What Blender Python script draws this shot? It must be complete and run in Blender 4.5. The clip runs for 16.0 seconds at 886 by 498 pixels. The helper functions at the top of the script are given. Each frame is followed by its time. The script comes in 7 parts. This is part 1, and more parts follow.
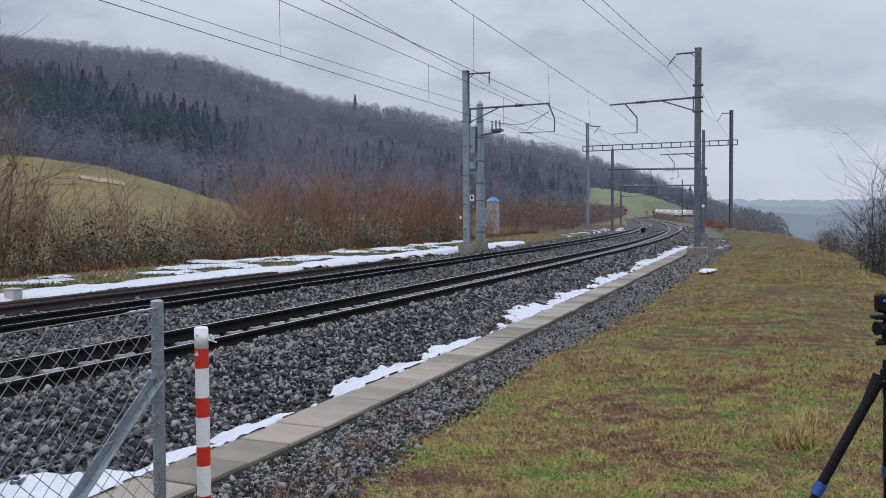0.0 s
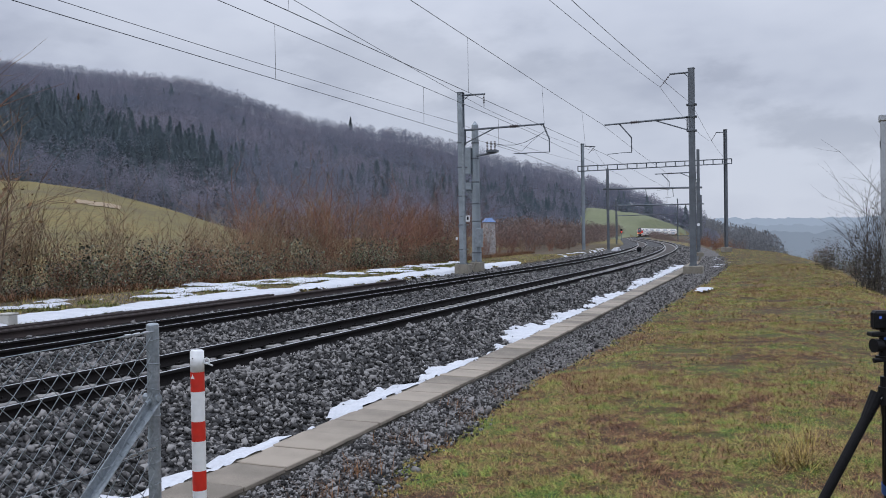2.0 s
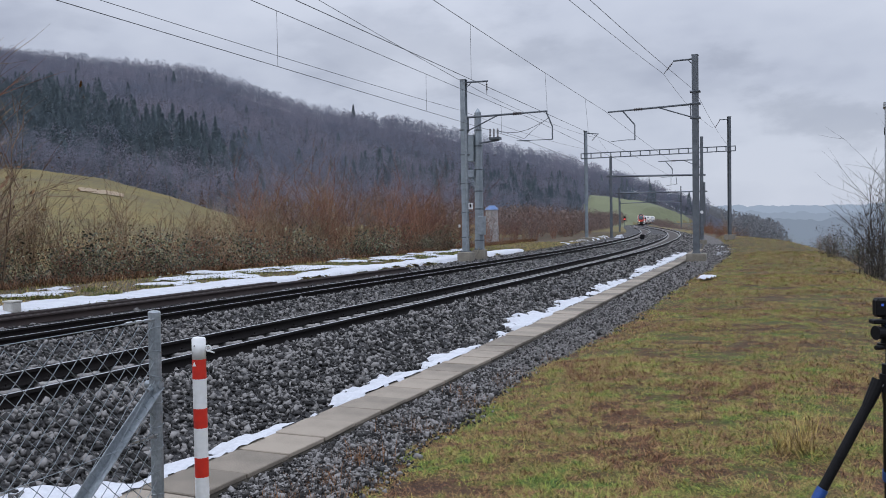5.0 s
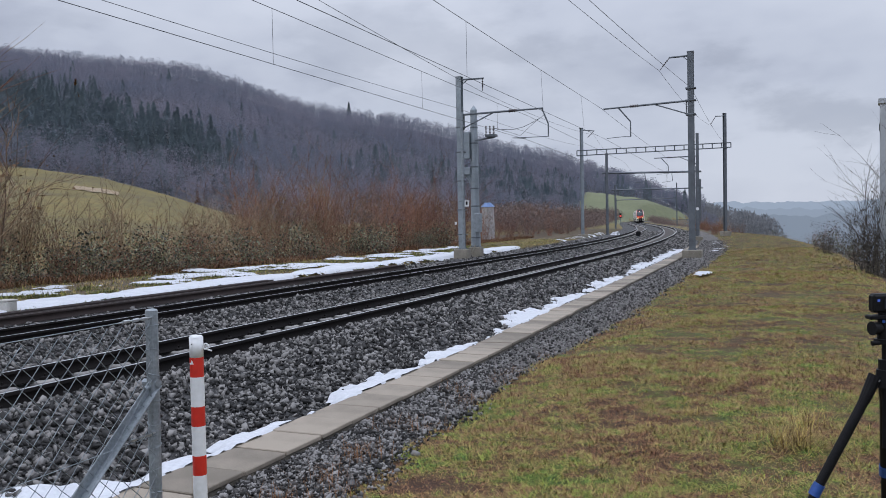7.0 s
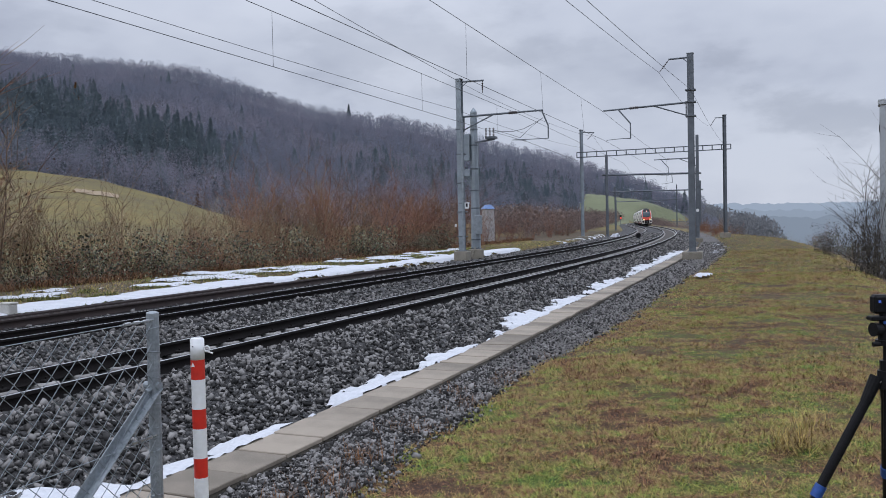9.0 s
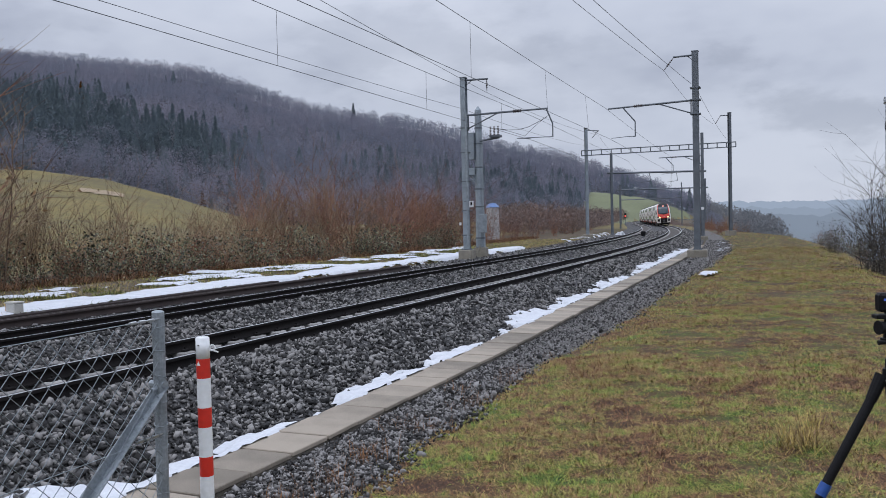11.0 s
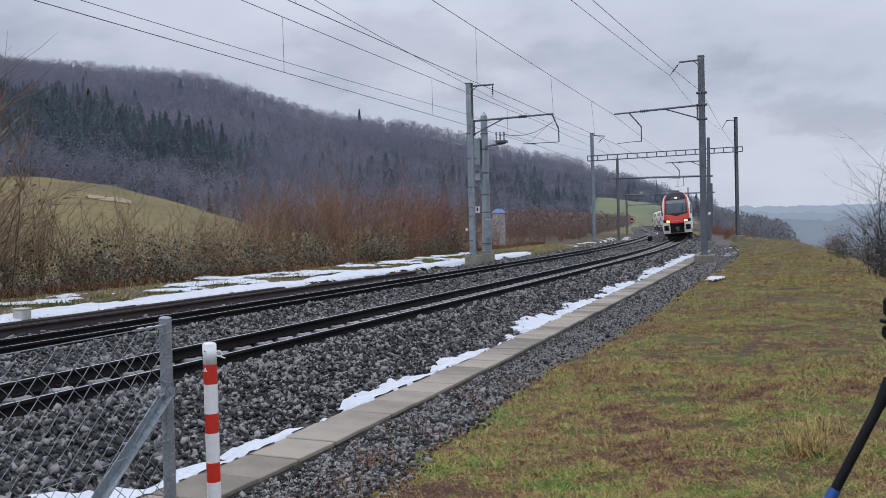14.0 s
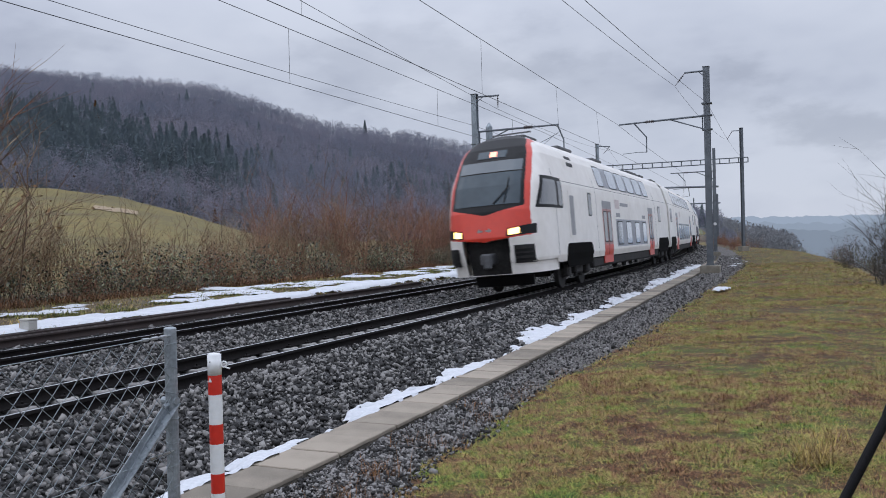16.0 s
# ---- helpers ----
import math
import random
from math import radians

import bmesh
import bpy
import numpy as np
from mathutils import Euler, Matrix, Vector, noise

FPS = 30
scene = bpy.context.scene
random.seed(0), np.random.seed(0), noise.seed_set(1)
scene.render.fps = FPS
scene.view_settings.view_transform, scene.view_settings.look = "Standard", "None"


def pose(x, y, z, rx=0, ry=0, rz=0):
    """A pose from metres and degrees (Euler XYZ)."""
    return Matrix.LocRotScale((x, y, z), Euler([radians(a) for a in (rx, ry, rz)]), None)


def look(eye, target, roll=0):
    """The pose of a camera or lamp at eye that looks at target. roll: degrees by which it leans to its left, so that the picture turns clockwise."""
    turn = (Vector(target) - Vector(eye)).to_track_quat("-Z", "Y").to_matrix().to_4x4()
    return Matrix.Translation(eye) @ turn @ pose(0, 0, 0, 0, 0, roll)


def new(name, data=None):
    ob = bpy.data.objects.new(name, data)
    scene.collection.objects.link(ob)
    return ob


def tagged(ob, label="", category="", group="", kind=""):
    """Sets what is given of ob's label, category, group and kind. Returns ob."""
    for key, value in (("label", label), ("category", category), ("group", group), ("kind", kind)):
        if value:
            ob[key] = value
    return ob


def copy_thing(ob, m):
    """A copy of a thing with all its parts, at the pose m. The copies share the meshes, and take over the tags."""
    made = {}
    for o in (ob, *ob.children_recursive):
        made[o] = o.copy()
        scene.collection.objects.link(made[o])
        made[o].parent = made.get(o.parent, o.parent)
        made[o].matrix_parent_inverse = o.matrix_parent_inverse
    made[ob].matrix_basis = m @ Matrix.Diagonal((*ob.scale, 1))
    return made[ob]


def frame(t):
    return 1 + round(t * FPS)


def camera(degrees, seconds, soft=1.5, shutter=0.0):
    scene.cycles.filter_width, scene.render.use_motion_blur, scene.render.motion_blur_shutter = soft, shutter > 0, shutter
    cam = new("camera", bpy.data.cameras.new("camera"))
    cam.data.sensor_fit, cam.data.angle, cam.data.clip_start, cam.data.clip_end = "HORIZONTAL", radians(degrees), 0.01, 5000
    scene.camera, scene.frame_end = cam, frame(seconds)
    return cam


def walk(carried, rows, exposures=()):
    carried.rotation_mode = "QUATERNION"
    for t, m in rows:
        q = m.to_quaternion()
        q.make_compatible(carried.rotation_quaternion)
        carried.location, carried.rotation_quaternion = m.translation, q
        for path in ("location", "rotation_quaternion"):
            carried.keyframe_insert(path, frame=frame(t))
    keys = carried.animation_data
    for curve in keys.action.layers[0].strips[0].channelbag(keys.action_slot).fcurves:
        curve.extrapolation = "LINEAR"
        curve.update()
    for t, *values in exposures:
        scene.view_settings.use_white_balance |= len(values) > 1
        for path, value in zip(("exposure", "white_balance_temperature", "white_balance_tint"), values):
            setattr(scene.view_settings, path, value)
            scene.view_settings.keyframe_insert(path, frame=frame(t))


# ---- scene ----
# ---- camera and its path: seconds, yaw to the right, pitch down, roll, drift of the hand ----
EYE_Z = 1.640
VIEW = (
    (0.0, 0.000, 2.262, -0.427, 0.000, -0.000, 0.000),
    (0.5, -0.026, 2.144, -0.729, -0.004, 0.009, -0.003),
    (1.0, 0.081, 1.619, -0.947, 0.001, 0.003, 0.000),
    (1.5, 0.200, 1.205, -1.009, 0.001, 0.009, 0.000),
    (2.0, 0.266, 0.834, -0.911, 0.002, -0.001, -0.001),
    (2.5, 0.152, 0.727, -0.883, 0.008, 0.004, -0.003),
    (3.0, 0.045, 0.978, -0.781, 0.010, 0.002, -0.001),
    (3.5, -0.096, 1.286, -0.750, 0.009, 0.004, -0.003),
    (4.0, -0.096, 1.517, -0.817, 0.011, 0.007, -0.002),
    (6.5, 0.266, 1.780, -1.095, 0.007, -0.001, -0.003),
    (7.0, 0.308, 1.858, -1.116, 0.005, 0.003, -0.003),
    (7.5, 0.371, 1.768, -1.133, 0.006, 0.001, -0.001),
    (8.0, 0.358, 1.604, -1.227, 0.004, 0.005, -0.003),
    (8.5, 0.352, 1.544, -1.238, 0.001, 0.002, -0.003),
    (9.0, 0.304, 1.713, -1.236, 0.001, 0.003, -0.004),
    (11.5, -0.081, 1.809, -1.390, 0.002, -0.003, -0.002),
    (12.0, -0.160, 1.691, -1.444, -0.003, 0.001, -0.004),
    (12.5, -0.326, 1.466, -1.494, -0.002, -0.000, -0.005),
    (13.0, -0.366, 1.410, -1.504, -0.002, -0.005, -0.004),
    (13.5, -0.405, 1.342, -1.539, -0.000, -0.003, -0.004),
    (14.0, -0.436, 1.410, -1.490, 0.002, -0.004, -0.003),
    (14.5, -0.470, 1.294, -1.493, 0.004, -0.009, -0.004),
    (15.0, -0.491, 1.165, -1.487, 0.004, -0.005, -0.002),
    (15.5, -0.530, 1.083, -1.422, 0.004, -0.007, -0.002),
    (16.0, -0.783, 0.674, -1.503, 0.004, -0.001, -0.004),
)


def hand_pose(yaw, pitch, roll, dx, dy, dz):
    return Matrix.Translation((dx, dy, EYE_Z + dz)) @ pose(0, 0, 0, 90 - pitch, 0, -yaw) @ pose(0, 0, 0, 0, 0, roll)


cam = camera(2 * math.degrees(math.atan(784 / 1483.6)), 16.0, soft=0.9, shutter=0.2)
walk(cam, [(r[0], hand_pose(*r[1:])) for r in VIEW], exposures=((0.0, -0.45, 6050, 10), (16.0, -0.45, 6050, 10)))

# ---- world: overcast winter sky, one soft sun behind the cloud ----
SUN_EL, SUN_AZ = radians(24), radians(-110)
world = bpy.data.worlds.new("overcast_sky")
scene.world = world
world.use_nodes = True


def sky_nodes():
    nt = world.node_tree
    nt.nodes.clear()
    N, L = nt.nodes.new, nt.links.new
    out, bg = N("ShaderNodeOutputWorld"), N("ShaderNodeBackground")
    sky = N("ShaderNodeTexSky")
    sky.sky_type, sky.sun_disc, sky.sun_elevation, sky.sun_rotation = "NISHITA", False, SUN_EL, SUN_AZ
    tc, sep = N("ShaderNodeTexCoord"), N("ShaderNodeSeparateXYZ")
    L(tc.outputs["Generated"], sep.inputs[0])
    mp = N("ShaderNodeMapping")
    mp.inputs["Scale"].default_value = (1.0, 1.0, 2.3)
    L(tc.outputs["Generated"], mp.inputs[0])
    big, small = N("ShaderNodeTexNoise"), N("ShaderNodeTexNoise")
    for n, sc, det in ((big, 3.4, 4), (small, 13.0, 5)):
        n.inputs["Scale"].default_value, n.inputs["Detail"].default_value, n.inputs["Roughness"].default_value = sc, det, 0.55
        L(mp.outputs[0], n.inputs["Vector"])
    mixn = N("ShaderNodeMath")
    mixn.operation = "MULTIPLY_ADD"
    mixn.inputs[1].default_value = 0.16
    L(small.outputs["Fac"], mixn.inputs[0])
    L(big.outputs["Fac"], mixn.inputs[2])
    ramp = N("ShaderNodeValToRGB")
    e = ramp.color_ramp.elements
    e[0].position, e[0].color = 0.40, (0.585, 0.61, 0.71, 1)
    e[1].position, e[1].color = 0.74, (0.82, 0.84, 0.92, 1)
    m = e.new(0.55)
    m.color = (0.725, 0.75, 0.84, 1)
    L(mixn.outputs[0], ramp.inputs[0])
    # a thick cloud deck is about three times brighter overhead than at the horizon
    rise = N("ShaderNodeMapRange")
    rise.interpolation_type = "SMOOTHSTEP"
    for k, v in (("From Min", 0.16), ("From Max", 0.95), ("To Min", 1.0), ("To Max", 2.9)):
        rise.inputs[k].default_value = v
    L(sep.outputs["Z"], rise.inputs["Value"])
    # ragged darker scraps of cloud under the deck: tangents to the right and upward, half width, half height, depth
    def calc(op, a, b):
        n = N("ShaderNodeMath")
        n.operation = op
        for i, v in enumerate((a, b)):
            if isinstance(v, float):
                n.inputs[i].default_value = v
            else:
                L(v, n.inputs[i])
        return n.outputs[0]

    side, up = calc("DIVIDE", sep.outputs["X"], sep.outputs["Y"]), calc("DIVIDE", sep.outputs["Z"], sep.outputs["Y"])
    deck = ramp.outputs[0]
    for a, e0, w, h, depth in ((0.455, 0.118, 0.105, 0.030, 0.36), (0.352, 0.186, 0.045, 0.014, 0.30), (-0.04, 0.205, 0.15, 0.050, 0.20), (0.20, 0.17, 0.16, 0.045, 0.13), (-0.46, 0.245, 0.06, 0.022, 0.18)):
        dx, dz = calc("DIVIDE", calc("SUBTRACT", side, a), w), calc("DIVIDE", calc("SUBTRACT", up, e0), h)
        rr = calc("SQRT", calc("ADD", calc("MULTIPLY", dx, dx), calc("MULTIPLY", dz, dz)), 0.0)
        rr = calc("ADD", rr, calc("MULTIPLY", calc("SUBTRACT", small.outputs["Fac"], 0.5), 3.2))
        fade = N("ShaderNodeMapRange")
        fade.interpolation_type = "SMOOTHSTEP"
        for k, v in (("From Min", 0.25), ("From Max", 1.35), ("To Min", depth), ("To Max", 0.0)):
            fade.inputs[k].default_value = v
        L(rr, fade.inputs["Value"])
        mx = N("ShaderNodeMixRGB")
        L(fade.outputs[0], mx.inputs[0])
        L(deck, mx.inputs[1])
        mx.inputs[2].default_value = (0.36, 0.385, 0.46, 1)
        deck = mx.outputs[0]
    cloud = N("ShaderNodeMixRGB")
    cloud.blend_type, cloud.inputs[0].default_value = "MULTIPLY", 1.0
    L(deck, cloud.inputs[1])
    L(rise.outputs[0], cloud.inputs[2])
    thin = N("ShaderNodeMixRGB")
    thin.blend_type, thin.inputs[0].default_value = "ADD", 0.006
    L(cloud.outputs[0], thin.inputs[1])
    L(sky.outputs[0], thin.inputs[2])
    L(thin.outputs[0], bg.inputs[0])
    bg.inputs[1].default_value = 1.0
    L(bg.outputs[0], out.inputs[0])


sky_nodes()
sun_data = bpy.data.lights.new("sun", "SUN")
sun_data.energy, sun_data.angle, sun_data.color = 0.7, radians(90), (1.0, 0.96, 0.9)
sun = new("sun", sun_data)
sun.matrix_world = look((math.sin(SUN_AZ) * math.cos(SUN_EL) * 60, math.cos(SUN_AZ) * math.cos(SUN_EL) * 60, math.sin(SUN_EL) * 60 + 20), (0, 0, 0))


# ---- materials ----
def material(name, colour, rough=0.6, metal=0.0, dark=None, scale=6.0, fine=40.0, bump=0.2, dist=0.01, island=0.0, spec=0.5, third=None, obj_random=0.0):
    """A surface with stains at a large scale and grain at a fine one."""
    mat = bpy.data.materials.new(name)
    mat.use_nodes = True
    nt = mat.node_tree
    N, L = nt.nodes.new, nt.links.new
    b = nt.nodes["Principled BSDF"]
    b.inputs["Roughness"].default_value, b.inputs["Metallic"].default_value = rough, metal
    b.inputs["Specular IOR Level"].default_value = spec
    tc = N("ShaderNodeTexCoord")
    geo = N("ShaderNodeNewGeometry")
    n1, n2 = N("ShaderNodeTexNoise"), N("ShaderNodeTexNoise")
    for n, sc in ((n1, scale), (n2, fine)):
        n.inputs["Scale"].default_value, n.inputs["Detail"].default_value = sc, 4
        L(geo.outputs["Position"] if obj_random < 0 else tc.outputs["Object"], n.inputs["Vector"])
    dark = dark or tuple(c * 0.62 for c in colour)
    ramp = N("ShaderNodeValToRGB")
    e = ramp.color_ramp.elements
    e[0].position, e[0].color = 0.34, (*dark, 1)
    e[1].position, e[1].color = 0.66, (*colour, 1)
    if third:
        m = e.new(0.5)
        m.color = (*third, 1)
    mix = N("ShaderNodeMath")
    mix.operation = "MULTIPLY_ADD"
    mix.inputs[1].default_value, mix.inputs[2].default_value = 0.5, 0.0
    add = N("ShaderNodeMath")
    add.operation = "MULTIPLY_ADD"
    add.inputs[1].default_value = 0.5
    L(n1.outputs["Fac"], add.inputs[0])
    L(n2.outputs["Fac"], mix.inputs[0])
    L(mix.outputs[0], add.inputs[2])
    src = add.outputs[0]
    if island:
        isl = N("ShaderNodeMath")
        isl.operation = "MULTIPLY_ADD"
        isl.inputs[1].default_value = island
        off = N("ShaderNodeMath")
        off.operation = "SUBTRACT"
        off.inputs[1].default_value = island / 2
        L(geo.outputs["Random Per Island"], isl.inputs[0])
        L(src, off.inputs[0])
        L(off.outputs[0], isl.inputs[2])
        src = isl.outputs[0]
    if obj_random > 0:
        oi = N("ShaderNodeObjectInfo")
        isl = N("ShaderNodeMath")
        isl.operation = "MULTIPLY_ADD"
        isl.inputs[1].default_value = obj_random
        off = N("ShaderNodeMath")
        off.operation = "SUBTRACT"
        off.inputs[1].default_value = obj_random / 2
        L(oi.outputs["Random"], isl.inputs[0])
        L(src, off.inputs[0])
        L(off.outputs[0], isl.inputs[2])
        src = isl.outputs[0]
    L(src, ramp.inputs[0])
    L(ramp.outputs[0], b.inputs["Base Color"])
    if bump:
        bp = N("ShaderNodeBump")
        bp.inputs["Strength"].default_value, bp.inputs["Distance"].default_value = bump, dist
        L(n2.outputs["Fac"], bp.inputs["Height"])
        L(bp.outputs[0], b.inputs["Normal"])
    return mat


def glow(name, colour, strength):
    mat = bpy.data.materials.new(name)
    mat.use_nodes = True
    b = mat.node_tree.nodes["Principled BSDF"]
    b.inputs["Base Color"].default_value = (*colour, 1)
    b.inputs["Emission Color"].default_value = (*colour, 1)
    b.inputs["Emission Strength"].default_value = strength
    return mat


GALV = material("galvanised_steel", (0.35, 0.385, 0.41), 0.55, 0.6, dark=(0.19, 0.215, 0.235), scale=7, fine=60, bump=0.08)
MAST = material("weathered_mast_steel", (0.16, 0.178, 0.20), 0.6, 0.3, dark=(0.08, 0.09, 0.102), scale=3, fine=40, bump=0.1)
MASTPALE = material("pale_mast_steel", (0.34, 0.385, 0.42), 0.55, 0.4, dark=(0.18, 0.205, 0.225), scale=2, fine=40, bump=0.1)
WIRE = material("copper_wire_dark", (0.07, 0.075, 0.085), 0.5, 0.5, bump=0)
CERAMIC = material("brown_insulator", (0.045, 0.03, 0.03), 0.3, bump=0)
CONCRETE = material("weathered_concrete", (0.30, 0.275, 0.225), 0.85, dark=(0.14, 0.125, 0.098), scale=2.2, fine=70, bump=0.25, dist=0.006)
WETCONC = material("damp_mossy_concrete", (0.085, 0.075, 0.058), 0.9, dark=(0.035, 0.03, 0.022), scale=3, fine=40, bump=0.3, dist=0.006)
SLAB = material("trough_slab_concrete", (0.31, 0.265, 0.21), 0.85, dark=(0.15, 0.128, 0.10), scale=2.5, fine=90, bump=0.3, dist=0.005, obj_random=0.3)
SLEEPER = material("sleeper_concrete", (0.42, 0.41, 0.39), 0.85, dark=(0.22, 0.21, 0.20), scale=3, fine=60, bump=0.2, dist=0.004, obj_random=0.2)
RAILSIDE = material("rusty_rail_side", (0.016, 0.0135, 0.013), 0.8, 0.0, dark=(0.007, 0.0065, 0.0065), scale=2, fine=50, bump=0.2, dist=0.003, spec=0.12)
RAILTOP = material("polished_rail_head", (0.62, 0.63, 0.65), 0.38, 0.85, dark=(0.48, 0.49, 0.51), scale=1.2, fine=30, bump=0)
RUSTRAIL = material("brown_spare_rail", (0.040, 0.025, 0.021), 0.8, 0.1, dark=(0.016, 0.011, 0.010), scale=3, fine=60, bump=0.2, dist=0.003)
BALLAST = material("grey_ballast_stone", (0.23, 0.22, 0.21), 0.7, dark=(0.014, 0.0133, 0.013), third=(0.052, 0.0495, 0.048), scale=2.5, fine=9, bump=0, island=0.72, spec=0.4)
# shade between the rails is put into this colour along with brake dust
CRIBSTONE = material("shaded_dust_stone", (0.075, 0.066, 0.06), 0.9, dark=(0.010, 0.009, 0.009), third=(0.025, 0.022, 0.021), scale=14, fine=60, bump=0.2, dist=0.02, island=0.6, spec=0.25)
PATHSTONE = material("pale_path_gravel", (0.25, 0.24, 0.232), 0.8, dark=(0.024, 0.0228, 0.022), third=(0.085, 0.081, 0.079), scale=3, fine=12, bump=0, island=0.75, spec=0.35)
BALLASTBED = material("ballast_bed", (0.10, 0.098, 0.098), 0.95, dark=(0.010, 0.010, 0.011), scale=12, fine=24, bump=1.0, dist=0.05, obj_random=-1)
GRAVEL = material("fine_path_gravel", (0.145, 0.135, 0.128), 0.95, dark=(0.035, 0.031, 0.028), scale=18, fine=70, bump=1.0, dist=0.02, obj_random=-1, island=0.35)
SNOW = material("old_snow", (0.60, 0.615, 0.645), 0.7, dark=(0.47, 0.485, 0.52), scale=3, fine=25, bump=0.35, dist=0.02, spec=0.3)
WHITE = material("white_paint", (0.74, 0.75, 0.76), 0.35, dark=(0.64, 0.65, 0.66), scale=2, fine=30, bump=0)
POSTWHITE = material("white_post_plastic", (0.80, 0.81, 0.82), 0.4, dark=(0.68, 0.69, 0.68), scale=5, fine=40, bump=0.03)
RED = material("signal_red_plastic", (0.60, 0.028, 0.014), 0.4, dark=(0.48, 0.022, 0.012), scale=5, fine=40, bump=0.03)
BLACK = material("black_plastic", (0.011, 0.011, 0.012), 0.5, dark=(0.005, 0.005, 0.006), scale=10, fine=80, bump=0.1, dist=0.002, spec=0.15)
BLUE = material("blue_anodised", (0.03, 0.10, 0.38), 0.4, 0.2, bump=0)
SILVER = material("silver_metal", (0.55, 0.56, 0.58), 0.3, 0.9, bump=0)


# ---- the railway's course: a line that bends left, then right, far away ----
S_KNOTS = [-60, 0, 15, 30, 45, 60, 80, 105, 128, 155, 200, 250, 300, 350, 400, 450, 500, 550, 600, 650, 700, 760]
CURVATURE = [-0.0039, -0.00388, -0.00112, -0.00058, -0.0031, -0.00098, -0.0017, -0.00084, -0.00087, -0.00072, -0.00014, 0.00021, 0.00011, 0.00017, 0.0007, 0.00157, 0.00144, 0.00122, 0.00114, 0.00113, 0.00113, 0.00113]
STEP = 0.5
LS = np.arange(-60, 760, STEP)
_k = np.interp(LS, S_KNOTS, CURVATURE)
LTH = np.concatenate([[0], np.cumsum((_k[1:] + _k[:-1]) / 2 * STEP)])
LTH = LTH - np.interp(0, LS, LTH) + 0.43212
_m = (LTH[1:] + LTH[:-1]) / 2
LX = np.concatenate([[0], np.cumsum(np.sin(_m) * STEP)])
LY = np.concatenate([[0], np.cumsum(np.cos(_m) * STEP)])
LX = LX - np.interp(0, LS, LX) - 6.09
LY = LY - np.interp(0, LS, LY) + 6.0
CANT = math.atan(0.0886 / 1.505)
SPACING = -3.85          # centre of the far track, to the left of the near one


def on_line(s, off=0.0, z=0.0):
    """World place at s metres along the near track, off metres to its right."""
    x, y, th = np.interp(s, LS, LX), np.interp(s, LS, LY), np.interp(s, LS, LTH)
    q = np.clip(s, -20, 150)
    return x + off * np.cos(th), y - off * np.sin(th), z + 0.00113 * q - 0.0000082 * q * q


def on_track(s, off, z, centre=0.0):
    """The same in the canted plane of a track."""
    o = off * math.cos(CANT) - z * math.sin(CANT)
    return on_line(s, centre + o, off * math.sin(CANT) + z * math.cos(CANT))


def heading(s):
    return float(np.interp(s, LS, LTH))


def line_pose(s, off=0.0, z=0.0, turn=0.0):
    """Pose at a place by the line: its x points to the right of the track, its y along it."""
    x, y, zz = on_line(s, off, z)
    return Matrix.Translation((float(x), float(y), float(zz))) @ pose(0, 0, 0, 0, 0, -math.degrees(heading(s)) + turn)


def to_line(x, y):
    """s and offset of world places (arrays)."""
    x, y = np.asarray(x, float), np.asarray(y, float)
    xs, ys, ss, ths = LX[::4], LY[::4], LS[::4], LTH[::4]
    s = np.empty(x.shape)
    off = np.empty(x.shape)
    for a in range(0, x.size, 4000):
        xx, yy = x.ravel()[a:a + 4000], y.ravel()[a:a + 4000]
        i = np.argmin((xx[:, None] - xs) ** 2 + (yy[:, None] - ys) ** 2, axis=1)
        dx, dy = xx - xs[i], yy - ys[i]
        al = dx * np.sin(ths[i]) + dy * np.cos(ths[i])
        s.ravel()[a:a + 4000] = ss[i] + al
        off.ravel()[a:a + 4000] = dx * np.cos(ths[i]) - dy * np.sin(ths[i])
    return s, off


# ---- small builders ----
def part(name, bm, mat, parent=None, label="", smooth=False):
    me = bpy.data.meshes.new(name)
    bm.normal_update()
    bm.to_mesh(me)
    bm.free()
    me.materials.append(mat)
    if smooth:
        me.polygons.foreach_set("use_smooth", [True] * len(me.polygons))
    ob = new(name, me)
    if parent:
        ob.parent = parent
    if label:
        tagged(ob, label)
    return ob


def mesh_of(name, verts, faces, mat, parent=None, smooth=False):
    """A mesh from arrays; faces all of one size."""
    verts, faces = np.asarray(verts, np.float32), np.asarray(faces, np.int32)
    me = bpy.data.meshes.new(name)
    n = faces.shape[1]
    me.vertices.add(len(verts))
    me.vertices.foreach_set("co", verts.ravel())
    me.loops.add(faces.size)
    me.loops.foreach_set("vertex_index", faces.ravel())
    me.polygons.add(len(faces))
    me.polygons.foreach_set("loop_start", np.arange(0, faces.size, n, dtype=np.int32))
    if smooth:
        me.polygons.foreach_set("use_smooth", np.ones(len(faces), bool))
    me.update(calc_edges=True)
    me.validate()
    me.materials.append(mat)
    ob = new(name, me)
    if parent:
        ob.parent = parent
    return ob


def box(bm, size, m=None, bevel=0.0):
    r = bmesh.ops.create_cube(bm, size=1.0, matrix=(m or Matrix()) @ Matrix.Diagonal((*size, 1)))
    if bevel:
        ed = {e for v in r["verts"] for e in v.link_edges}
        bmesh.ops.bevel(bm, geom=list(ed), offset=bevel, segments=1, affect="EDGES")
    return bm


def tube(bm, a, b, r0, r1=None, seg=10):
    a, b = Vector(a), Vector(b)
    d = b - a
    m = Matrix.Translation((a + b) / 2) @ d.to_track_quat("Z", "Y").to_matrix().to_4x4()
    bmesh.ops.create_cone(bm, cap_ends=True, segments=seg, radius1=r0, radius2=r0 if r1 is None else r1, depth=d.length, matrix=m)
    return bm


